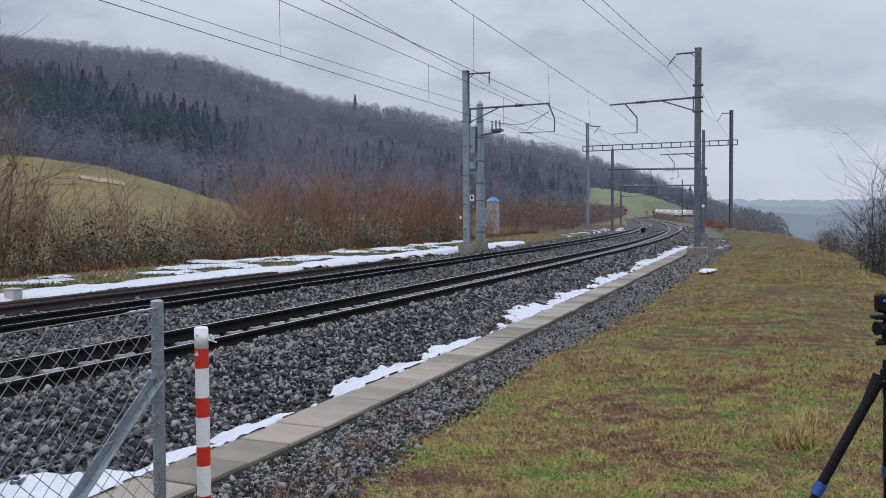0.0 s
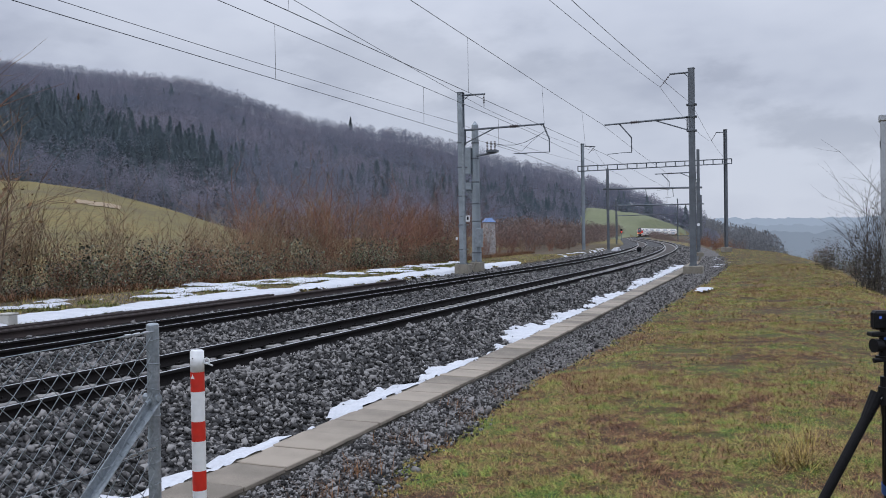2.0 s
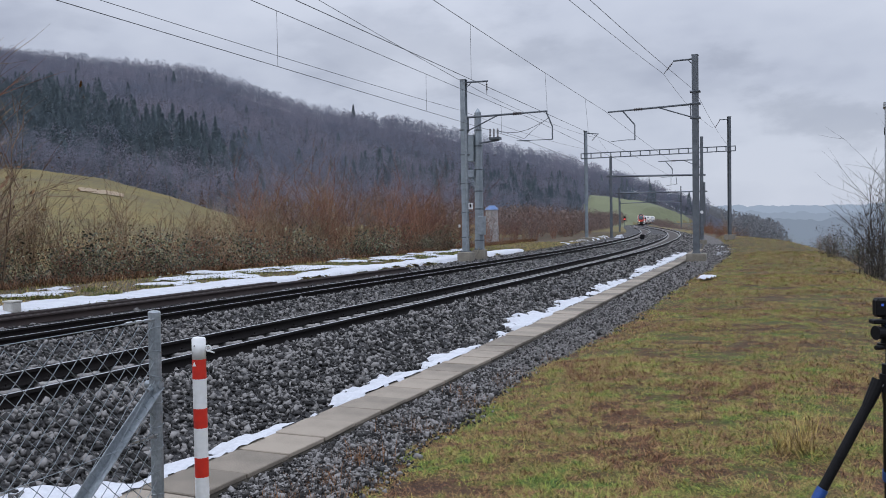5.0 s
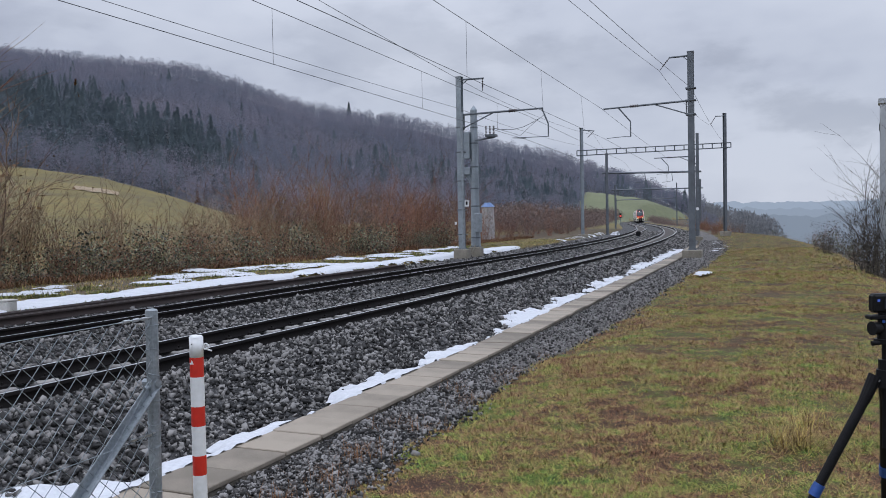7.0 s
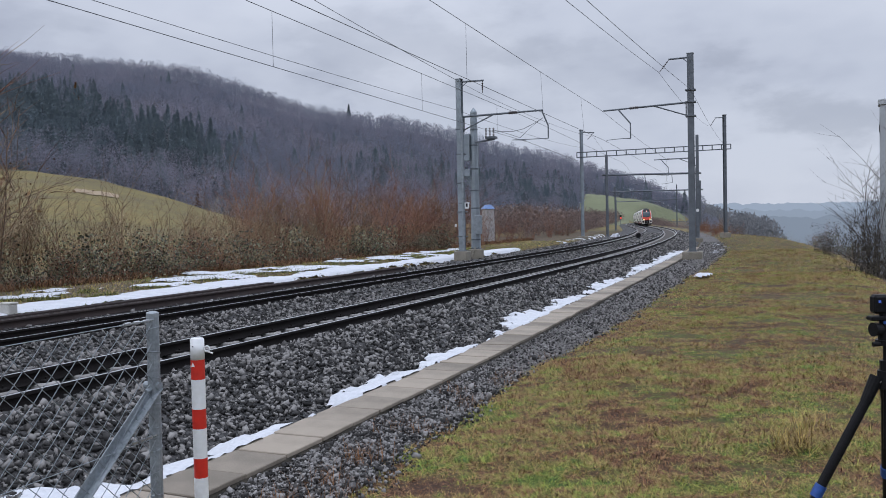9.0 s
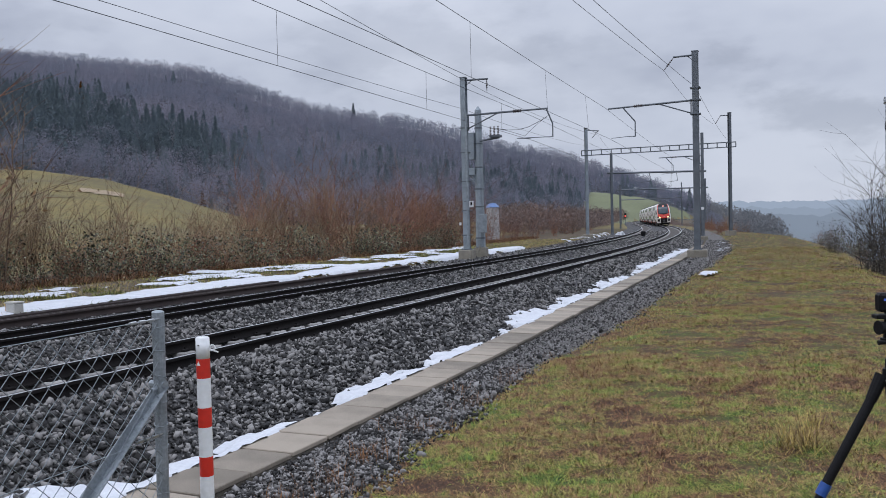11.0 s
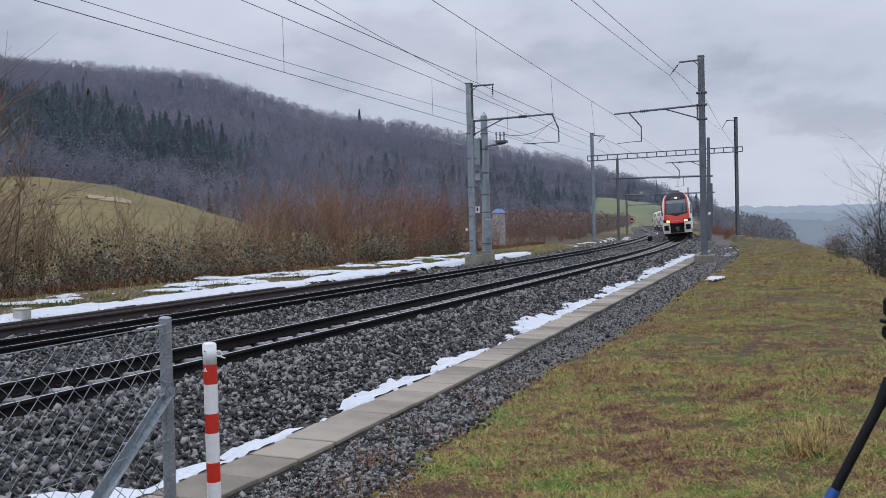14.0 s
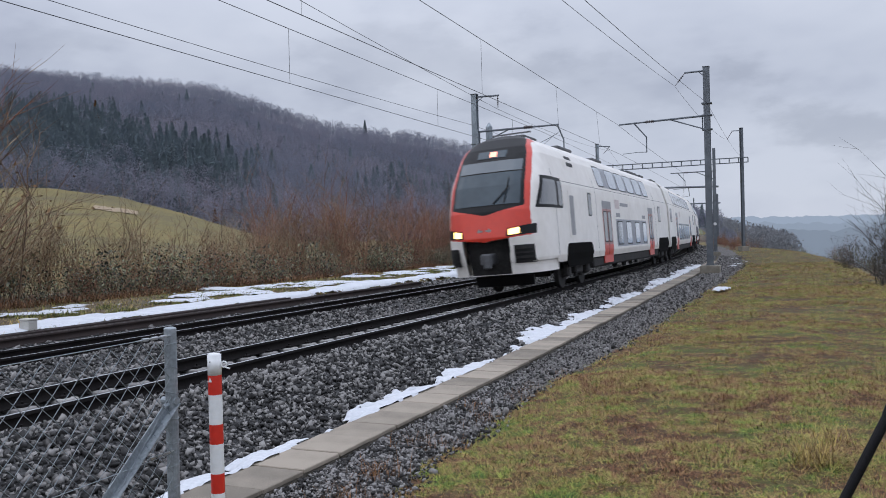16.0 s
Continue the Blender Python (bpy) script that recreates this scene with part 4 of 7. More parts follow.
def lines():
    # near track: supports behind the camera, at the two masts, then gantry by gantry
    c1 = [P(-20, 1.1, 6.0), P(40.5, -0.72, 5.76), P(75, 0.25, 5.6), P(95, -0.2, 5.55), P(142, 0.2, 5.5), P(235, -0.2, 5.5), P(330, 0, 5.5)]
    m1 = [P(-20, 1.44, 8.02), P(40.5, -0.89, 7.35), P(75, 0.25, 7.0), P(95, -0.2, 6.9), P(142, 0.2, 6.9), P(235, -0.2, 6.9), P(330, 0, 6.9)]
    dr = [(on_pair(c1, t), on_pair(m1, t, 0.15)) for t in (0.34, 0.5, 0.66, 0.80, 0.92)]
    catenary(c1, m1, dr, "copper contact and carrier wires over the near track", 0.15)
    c2 = [P(-20, -2.62, 5.83), P(35.2, -3.37, 5.38), P(76, -3.7, 5.5), P(95, -4.0, 5.5), P(142, -3.7, 5.5), P(235, -4.0, 5.5), P(330, -3.85, 5.5)]
    m2 = [P(-20, -2.62, 7.57), P(35.2, -3.37, 6.52), P(76, -3.7, 6.9), P(95, -4.0, 6.9), P(142, -3.7, 6.9), P(235, -4.0, 6.9), P(330, -3.85, 6.9)]
    dr = [(on_pair(c2, t), on_pair(m2, t, 0.02)) for t in (0.3, 0.47, 0.62, 0.78, 0.92)]
    catenary(c2, m2, dr, "copper contact and carrier wires over the far track", 0.02)
    for pts, sag in (([P(-20, -1.05, 9.84), P(35.2, -5.6, 7.8), (15.0, 80.0, 9.6), (19.3, 94.2, 8.8)], 0.35), ([P(-20, -5.55, 7.45), P(35.2, -7.0, 7.16), (13.9, 80.2, 8.6)], 0.3),
                     ([P(-20, 1.94, 8.95), (11.3, 42.5, 9.05), (27.0, 83.2, 10.75)], 0.5), ([P(-20, 3.2, 8.0), (12.75, 41.9, 8.05), (28.4, 83.0, 9.0)], 0.4),
                     ([(2.75, 42.7, 6.35), (4.2, 42.0, 5.85), (5.3, 40.7, 6.75)], -1.5)):
        ob = tagged(part("feeder_wire", wire(pts, 0.009, sag), WIRE), "dark bare feeder wire strung between masts", "feeder wire", group="feeder wires")


lines()


# ---- signals and small trackside things ----
SIGNAL_RED = glow("signal_lamp_red", (1.0, 0.06, 0.05), 2.0)


def signal(x, y, lit_z):
    m, s = standing(x, y, 0)
    ob = empty("railway_signal", m)
    part("post", tube(B(), (0, 0, -0.6), (0, 0, lit_z + 0.5), 0.06), MAST, ob)
    hd = part("signal_head", box(B(), (0.6, 0.16, 1.3), pose(0, -0.1, lit_z + 0.2), 0.03), BLACK, ob)
    part("lamp", tube(B(), (0, -0.19, lit_z), (0, -0.21, lit_z), 0.22, seg=14), SIGNAL_RED, hd, "lit red signal lamp")
    return tagged(ob, "black railway signal showing a red light", "railway signal", group="railway signals")


for along, off, z in ((250, -6.8, 2.3), (400, 2.0, 2.4)):
    signal(*[float(q) for q in on_line(along, off)[:2]], z)


def dwarf_signal():
    x, y, z = P(71.5, -2.1, -0.27)
    m, s = standing(x, y, z)
    ob = empty("dwarf_signal", m)
    part("post", tube(B(), (0, 0, -0.05), (0, 0, 0.4), 0.05), MAST, ob)
    part("signal_head", box(B(), (0.38, 0.2, 0.42), pose(0, 0, 0.5), 0.05), BLACK, ob)
    return tagged(ob, "small black dwarf signal standing between the tracks", "dwarf signal")


dwarf_signal()


def marker_box():
    x, y, z = -9.15, 17.8, -0.12
    m, s = standing(x, y, z)
    ob = empty("junction_box", m)
    part("housing", box(B(), (0.3, 0.24, 0.24), pose(0, 0, 0.14), 0.03), material("grey_plastic", (0.50, 0.49, 0.46), 0.5, dark=(0.38, 0.37, 0.34), bump=0), ob)
    part("side_panel", box(B(), (0.012, 0.2, 0.2), pose(-0.156, 0, 0.14), 0.004), material("ochre_panel", (0.50, 0.27, 0.08), 0.6, bump=0), ob, "faded ochre side panel")
    part("lid", box(B(), (0.31, 0.25, 0.04), pose(0, 0, 0.27), 0.01), material("pale_lid", (0.55, 0.53, 0.48), 0.5, bump=0), ob)
    part("foot", box(B(), (0.16, 0.14, 0.06), pose(0, 0, 0)), CONCRETE, ob)
    return tagged(ob, "small grey junction box with an ochre side beside the track", "junction box")


marker_box()


def stone_tower():
    """A small round masonry shaft with a blue metal cap behind the hedge."""
    ob = empty("stone_shaft", Matrix.Translation((4.55, 76.0, -0.1)))
    stone = material("pale_rubble_stone", (0.52, 0.50, 0.49), 0.9, dark=(0.2, 0.185, 0.18), scale=1.2, fine=5, bump=0.6, dist=0.05)
    bm = B()
    bmesh.ops.create_cone(bm, cap_ends=True, segments=18, radius1=0.62, radius2=0.55, depth=3.0, matrix=pose(0, 0, 1.5))
    part("shaft", bm, stone, ob)
    blue = material("faded_blue_sheet", (0.13, 0.22, 0.42), 0.45, 0.2, dark=(0.09, 0.15, 0.3), bump=0)
    bm = B()
    bmesh.ops.create_cone(bm, cap_ends=True, segments=18, radius1=0.66, radius2=0.42, depth=0.25, matrix=pose(0, 0, 3.12))
    bmesh.ops.create_cone(bm, cap_ends=True, segments=18, radius1=0.42, radius2=0.3, depth=0.14, matrix=pose(0, 0, 3.31))
    part("cap", bm, blue, ob, "blue sheet-metal cap")
    return tagged(ob, "round grey stone shaft with a blue metal cap", "stone shaft")


stone_tower()


def kilometre_pile():
    """Heaped snow beside the far track."""
    bm = B()
    bmesh.ops.create_icosphere(bm, subdivisions=3, radius=1.0)
    for v in bm.verts:
        n = noise.noise(v.co * 1.7 + Vector((3, 1, 7)))
        v.co = Vector((v.co.x * 0.8, v.co.y * 1.3, v.co.z * 0.55)) * (0.62 + 0.5 * n)
    x, y, z = P(91, -5.75, -0.25)
    ob = part("snow_heap", bm, SNOW, smooth=True)
    ob.location = (x, y, z)
    return tagged(ob, "heap of cleared snow beside the far track", "snow heap")


kilometre_pile()


# ---- foreground: fence, marker post, tripod ----
def ground_at(x, y):
    return float(ground_z(np.array([x]), np.array([y]))[0])


def angle_bar(a, b, w, t=0.005):
    """A rolled angle section from a to b."""
    a, b = Vector(a), Vector(b)
    d = b - a
    m = Matrix.Translation((a + b) / 2) @ d.to_track_quat("Z", "Y").to_matrix().to_4x4()
    bm = box(B(), (w, t, d.length), m @ pose(0, -w / 2, 0))
    return box(bm, (t, w, d.length), m @ pose(-w / 2, 0, 0))


def chain_fence():
    """A chain-link fence that runs back along the track and ends at a braced post."""
    top = Vector((-1.425, 4.13, 0))
    back = Vector((-math.sin(0.40), -math.cos(0.40), 0))
    ob = empty("chain_link_fence", Matrix.Translation(top) @ pose(0, 0, 0, 0, 0, math.degrees(math.atan2(back.y, back.x))))
    zt, zb = 1.228, -0.47
    lean = 0.012
    bm = tube(B(), (0, 0, zb - 0.2), (0, lean, zt), 0.03, seg=16)
    bmesh.ops.create_uvsphere(bm, u_segments=16, v_segments=6, radius=0.031, matrix=pose(0, lean, zt) @ Matrix.Diagonal((1, 1, 0.35, 1)))
    post = part("end_post", bm, GALV, ob, "galvanised tubular fence post", smooth=False)
    # tie bands
    for k in range(13):
        z = zt - 0.08 - k * 0.118
        bm = B()
        n = 14
        for j in range(n):
            a, b = 2 * math.pi * j / n, 2 * math.pi * (j + 1) / n
            tube(bm, (0.032 * math.cos(a), lean * (z - zb) / (zt - zb) + 0.032 * math.sin(a), z + 0.012 * math.sin(a + k)), (0.032 * math.cos(b), lean * (z - zb) / (zt - zb) + 0.032 * math.sin(b), z + 0.012 * math.sin(b + k)), 0.0022, seg=4)
        part("tie_wire", bm, GALV, post)
    part("brace", angle_bar((0.0, 0.03, 0.875), (1.62, 0.05, -0.46), 0.045), GALV, ob, "slanting galvanised brace")
    part("brace_clamp", tube(tube(B(), (-0.035, 0.01, 0.87), (0.06, 0.01, 0.85), 0.012, seg=8), (0, 0.045, 0.87), (0, -0.045, 0.87), 0.02, seg=10), GALV, ob)
    length, pitch = 4.0, 0.047
    r = 0.0021
    rng = random.Random(2)
    # woven zigzag wires, top to bottom
    nz = int((zt - 0.05 - zb) / pitch)
    vs, fs = [], []
    def seg(a, b):
        a, b = np.array(a, float), np.array(b, float)
        d = b - a
        d /= np.linalg.norm(d)
        u = np.cross(d, (0.0, 1.0, 0.0))
        u /= np.linalg.norm(u) + 1e-9
        w = np.cross(d, u)
        n0 = len(vs)
        for p in (a, b):
            for k in range(3):
                t = 2 * math.pi * k / 3
                vs.append(p + r * (math.cos(t) * u + math.sin(t) * w))
        for k in range(3):
            fs.append((n0 + k, n0 + (k + 1) % 3, n0 + 3 + (k + 1) % 3, n0 + 3 + k))
    cols = int(length / pitch)
    for c in range(cols):
        x0 = 0.03 + c * pitch
        for k in range(nz):
            za, zbb = zt - 0.05 - k * pitch * 1.0, zt - 0.05 - (k + 1) * pitch * 1.0
            xa, xb = (x0, x0 + pitch) if (k + c) % 2 == 0 else (x0 + pitch, x0)
            bow = 0.006 * math.sin(x0 * 3 + za * 4)
            seg((xa, 0.035 + 0.004 * (k % 2) + bow, za - 0.012 * x0), (xb, 0.039 - 0.004 * (k % 2) + bow, zbb - 0.012 * x0))
    mesh_of("wire_mesh", np.array(vs), np.array(fs), GALV, ob)
    tw = tube(B(), (0.0, 0.035, zt - 0.03), (length, 0.035, zt - 0.075), 0.0022, seg=5)
    tube(tw, (0.0, 0.035, 0.62), (length, 0.035, 0.56), 0.0022, seg=5)
    part("tension_wire", tw, GALV, ob)
    for z, x1 in ((zt - 0.03, 0.24), (0.63, 0.2)):
        bm = tube(B(), (0.02, 0.03, z), (x1, 0.03, z - 0.004), 0.004, seg=6)
        for k in range(3):
            x = 0.05 + x1 * k / 4
            tube(bm, (x, 0.03, z - 0.002), (x + x1 / 6, 0.03, z - 0.002), 0.0085, seg=6)
        part("wire_strainer", bm, SILVER, ob, "bright turnbuckle wire strainer")
    return tagged(ob, "galvanised chain-link fence ending at a braced tubular post", "fence")


def marker_post():
    x, y = -1.226, 4.22
    z = ground_at(x, y)
    ob = empty("marker_post", Matrix.Translation((x, y, 0)))
    r, top = 0.0345, 1.08
    edges = [top, top - 0.1, top - 0.199, top - 0.349, top - 0.448, top - 0.598, top - 0.697, top - 0.85, top - 0.95, top - 1.1, z - 0.2]
    for k, (a, b) in enumerate(zip(edges[:-1], edges[1:])):
        bm = B()
        bmesh.ops.create_cone(bm, cap_ends=k == 0, segments=28, radius1=r, radius2=r, depth=a - b, matrix=pose(0, 0, (a + b) / 2))
        red = k % 2 == 1
        pt = part("red_band" if red else "white_tube", bm, RED if red else POSTWHITE, ob, "red reflective band" if red else "", smooth=True)
        for p in pt.data.polygons:
            p.use_smooth = len(p.vertices) == 4
    bm = B()
    bmesh.ops.create_cone(bm, cap_ends=True, segments=28, radius1=r + 0.001, radius2=r - 0.006, depth=0.008, matrix=pose(0, 0, top + 0.004))
    part("cap", bm, POSTWHITE, ob)
    bm = B()
    n = 18
    for j in range(n):
        a, b = 2 * math.pi * j / n, 2 * math.pi * (j + 1) / n
        c = Vector((r + 0.015, -0.005, top - 0.047))
        tube(bm, c + Vector((0.014 * math.cos(a), 0, 0.014 * math.sin(a))), c + Vector((0.014 * math.cos(b), 0, 0.014 * math.sin(b))), 0.004, seg=6)
    tube(bm, (r + 0.022, -0.005, top - 0.062), (r + 0.045, -0.005, top - 0.07), 0.004, seg=6)
    part("eye_ring", bm, POSTWHITE, ob)
    bm = B()
    v = [bm.verts.new(q) for q in ((-0.024, -r - 0.0005, top - 0.132), (-0.004, -r - 0.003, top - 0.132), (-0.014, -r - 0.002, top - 0.108))]
    bm.faces.new(v)
    part("warning_triangle", bm, POSTWHITE, ob, "tiny white printed triangle")
    part("bolt", tube(B(), (-0.012, -r - 0.004, top - 0.03), (-0.012, -r + 0.004, top - 0.03), 0.003, seg=8), BLACK, ob)
    return tagged(ob, "white plastic marker post with red bands", "marker post")


def tripod():
    """A black camera tripod, partly in view, with a compact camera on its head."""
    cx, cy = 2.245, 4.2
    g = ground_at(cx, cy)
    ob = empty("camera_tripod", Matrix.Translation((cx, cy, 0)))
    hub = 0.80
    foot_r = 0.62
    for k, ang in enumerate((178, 298, 62)):
        a = radians(ang)
        top = Vector((0.045 * math.cos(a), 0.045 * math.sin(a), hub))
        foot = Vector((foot_r * math.cos(a), foot_r * math.sin(a), ground_at(cx + foot_r * math.cos(a), cy + foot_r * math.sin(a)) + 0.01))
        at = lambda t: top.lerp(foot, t)
        leg = part("leg", tube(tube(B(), at(0), at(0.5), 0.0245, seg=14), at(0.5), at(1.0), 0.0195, seg=14), BLACK, ob)
        part("leg_lock", tube(B(), at(0.49), at(0.545), 0.029, seg=16), BLUE, leg, "blue twist lock ring")
        part("leg_shoulder", tube(B(), top + Vector((0, 0, 0.02)), at(0.1), 0.034, 0.027, seg=12), BLACK, leg)
        part("pivot_bolt", tube(B(), top + Vector((0, -0.03, 0.0)), top + Vector((0, -0.022, 0.0)), 0.008, seg=10), SILVER, leg)
        part("rubber_foot", tube(B(), at(0.985), foot + Vector((0, 0, -0.012)), 0.02, 0.022, seg=12), BLACK, leg)
    part("hub", tube(tube(B(), (0, 0, hub - 0.04), (0, 0, hub + 0.05), 0.045, 0.04, seg=16), (0, 0, hub + 0.04), (0, 0, hub + 0.1), 0.03, seg=14), BLACK, ob)
    part("centre_column", tube(B(), (0, 0, hub - 0.35), (0, 0, hub + 0.21), 0.0135, seg=14), BLACK, ob)
    hub += 0.06
    bm = tube(B(), (0, 0, hub + 0.12), (0, 0, hub + 0.145), 0.05, seg=18)
    tube(bm, (0, 0, hub + 0.145), (0, 0, hub + 0.24), 0.036, 0.032, seg=14)
    tube(bm, (-0.075, -0.02, hub + 0.125), (-0.01, -0.02, hub + 0.13), 0.012, seg=10)
    head = part("pan_head", bm, BLACK, ob)
    part("tilt_knob", tube(B(), (-0.075, -0.02, hub + 0.2), (-0.03, -0.01, hub + 0.2), 0.035, 0.028, seg=16), BLACK, head)
    part("mount_plate", box(B(), (0.15, 0.06, 0.022), pose(-0.01, 0, hub + 0.255), 0.005), BLACK, head)
    part("level", tube(B(), (-0.02, -0.032, hub + 0.235), (-0.02, -0.026, hub + 0.235), 0.008, seg=10), BLUE, head, "small blue spirit level")
    return tagged(ob, "black camera tripod with blue lock rings standing on grass", "tripod")


def compact_camera():
    ob = empty("video_camera", Matrix.Translation((2.245, 4.2, 0.86 + 0.266)))
    part("body", box(B(), (0.14, 0.06, 0.095), pose(0, 0, 0.06), 0.012), BLACK, ob)
    part("lens", tube(B(), (0, 0.03, 0.055), (0, 0.085, 0.055), 0.032, 0.028, seg=18), BLACK, ob)
    part("foot_plate", box(B(), (0.05, 0.04, 0.014), pose(0, 0, 0.006), 0.003), BLACK, ob)
    part("screen", box(B(), (0.075, 0.006, 0.055), pose(0.018, -0.033, 0.055), 0.004), material("dark_screen", (0.02, 0.022, 0.028), 0.12, bump=0), ob)
    bm = B()
    box(bm, (0.012, 0.002, 0.012), pose(-0.045, -0.0315, 0.075))
    part("status_lamp", bm, glow("blue_status_lamp", (0.06, 0.12, 0.5), 0.4), ob)
    return tagged(ob, "black compact video camera mounted on a tripod", "camera")


chain_fence()
marker_post()
tripod()
compact_camera()


def tall_cabinet():
    """A pale sheet-metal column with a hooded top beyond the grass."""
    x, y = 15.62, 29.0
    ob = empty("metal_column", Matrix.Translation((x, y, 0)) @ pose(0, 0, 0, 0, 0, -26))
    pale = material("pale_sheet_metal", (0.42, 0.44, 0.46), 0.45, 0.3, dark=(0.33, 0.35, 0.37), scale=1.5, fine=30, bump=0.05)
    part("column", box(B(), (0.5, 0.5, 5.9), pose(0, 0, 2.5), 0.02), pale, ob)
    part("hood", box(B(), (0.6, 0.6, 0.22), pose(0, 0, 5.5), 0.03), pale, ob)
    part("door_handle", box(B(), (0.03, 0.03, 0.25), pose(-0.26, -0.1, 4.6)), BLACK, ob)
    return tagged(ob, "tall pale sheet-metal column with a hooded top", "metal column")


tall_cabinet()


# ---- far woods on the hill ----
# distance haze is mixed into the bluish base colours of BARK and CONIFER
BARK = material("hazed_crown_twigs", (0.38, 0.35, 0.42), 0.95, dark=(0.225, 0.26, 0.335), third=(0.305, 0.31, 0.38), scale=0.012, fine=0.06, bump=0, island=0.04, spec=0.05)
CONIFER = material("hazed_spruce_needles", (0.21, 0.26, 0.275), 0.9, dark=(0.16, 0.20, 0.235), scale=0.02, fine=0.3, bump=0, island=0.2, spec=0.05)
LARCH = material("autumn_larch", (0.24, 0.125, 0.045), 0.9, dark=(0.13, 0.075, 0.04), scale=0.02, fine=0.3, bump=0, island=0.4, spec=0.1)
TWIG = material("grey_brown_twigs", (0.34, 0.27, 0.18), 0.9, dark=(0.15, 0.105, 0.078), third=(0.27, 0.17, 0.10), scale=0.5, fine=4, bump=0, island=0.3, obj_random=0.5, spec=0.15)
REDTWIG = material("reddish_twigs", (0.33, 0.19, 0.125), 0.9, dark=(0.16, 0.085, 0.064), third=(0.26, 0.125, 0.085), scale=0.5, fine=4, bump=0, island=0.3, obj_random=0.45, spec=0.15)
DARKTWIG = material("dark_bark_twigs", (0.12, 0.105, 0.095), 0.9, dark=(0.05, 0.045, 0.042), scale=0.5, fine=4, bump=0, island=0.4, spec=0.15)
DEADLEAF = material("withered_leaves", (0.24, 0.145, 0.075), 0.9, dark=(0.10, 0.065, 0.042), scale=0.5, fine=4, bump=0, island=0.6, spec=0.2)
DULLLEAF = material("dull_ivy_leaves", (0.10, 0.088, 0.062), 0.9, dark=(0.04, 0.036, 0.03), scale=0.5, fine=4, bump=0, island=0.6, spec=0.2)
BRAMBLE = material("bramble_leaves", (0.205, 0.215, 0.125), 0.5, dark=(0.026, 0.028, 0.018), third=(0.07, 0.07, 0.038), scale=0.6, fine=5, bump=0, island=0.8, spec=0.45)





def crown_lit(mat):
    """Twigs scatter light like a fuzzy crown: shade each one by the swell of its crown."""
    nt = mat.node_tree
    swell = nt.nodes.new("ShaderNodeAttribute")
    swell.attribute_name = "swell"
    nrm = nt.nodes.new("ShaderNodeVectorMath")
    nrm.operation = "NORMALIZE"
    nt.links.new(swell.outputs["Vector"], nrm.inputs[0])
    b, out = nt.nodes["Principled BSDF"], nt.nodes["Material Output"]
    nt.links.new(nrm.outputs[0], b.inputs["Normal"])
    # thin twigs let part of the light through
    tr, mix = nt.nodes.new("ShaderNodeBsdfTranslucent"), nt.nodes.new("ShaderNodeMixShader")
    mix.inputs[0].default_value = 0.35
    nt.links.new(b.inputs["Base Color"].links[0].from_socket, tr.inputs["Color"])
    nt.links.new(b.outputs[0], mix.inputs[1])
    nt.links.new(tr.outputs[0], mix.inputs[2])
    nt.links.new(mix.outputs[0], out.inputs["Surface"])


def swell_of(ob, V, X, Y, Z, H, per):
    """Store the direction out of the crown on each of its vertices."""
    mid = np.repeat(np.stack([X, Y, Z + 0.5 * H], -1), per * 3, 0)
    d = V[:len(mid)] - mid
    d /= np.linalg.norm(d, axis=1)[:, None] + 1e-6
    d = d * 0.75 + np.array([0.0, -0.25, 0.45])
    rest = np.tile((0.0, -0.6, 0.5), (len(V) - len(mid), 1))
    a = ob.data.attributes.new("swell", "FLOAT_VECTOR", "POINT")
    a.data.foreach_set("vector", np.concatenate([d, rest]).astype(np.float32).ravel())


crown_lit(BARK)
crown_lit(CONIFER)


def crowns(rng, X, Y, Z, H, W, per, kind, grain=1.0):
    """Crowns as clouds of fine triangles: kind 0 rounded and bare, 1 conical."""
    n = len(X)
    u = rng.normal(size=(n, per, 3))
    u /= np.linalg.norm(u, axis=2)[..., None]
    rad = rng.uniform(0.4, 1.0, (n, per, 1)) ** 0.45
    q = u * rad
    if kind == 0:
        lump = 1 + 0.28 * np.sin(3 * np.arctan2(q[..., 1], q[..., 0]) + rng.uniform(0, 6, (n, 1))) * q[..., 2]
        c = np.stack([q[..., 0] * W[:, None] * lump, q[..., 1] * W[:, None] * lump, H[:, None] * (0.60 + 0.40 * q[..., 2])], -1)
        size = grain * (H / 22)[:, None, None]
    else:
        h = rng.uniform(0.06, 1.0, (n, per)) ** 1.15
        a = rng.uniform(0, 6.283, (n, per))
        rr = W[:, None] * (1.03 - h) * rng.uniform(0.55, 1.05, (n, per))
        c = np.stack([rr * np.cos(a), rr * np.sin(a), H[:, None] * h], -1)
        size = grain * (H / 14)[:, None, None]
    base = np.stack([X, Y, Z], -1)[:, None, :]
    up = np.array([0, 0, 1.0])
    out = c * np.array([1, 1, 0.2])
    out = out / (np.linalg.norm(out, axis=2)[..., None] + 1e-6)
    d = out * (0.8 if kind == 0 else 1.0) + up * (0.9 if kind == 0 else -0.35) + rng.normal(size=c.shape) * 0.5
    d /= np.linalg.norm(d, axis=2)[..., None]
    w = np.cross(d, rng.normal(size=c.shape))
    w /= np.linalg.norm(w, axis=2)[..., None] + 1e-6
    ln = size * rng.uniform(0.7, 1.5, (n, per, 1))
    wd = size * rng.uniform(0.4, 0.8, (n, per, 1))
    p0, p1, p2 = base + c - w * wd, base + c + w * wd, base + c + d * ln
    V = np.stack([p0, p1, p2], 2).reshape(-1, 3)
    return V, np.arange(len(V)).reshape(-1, 3)


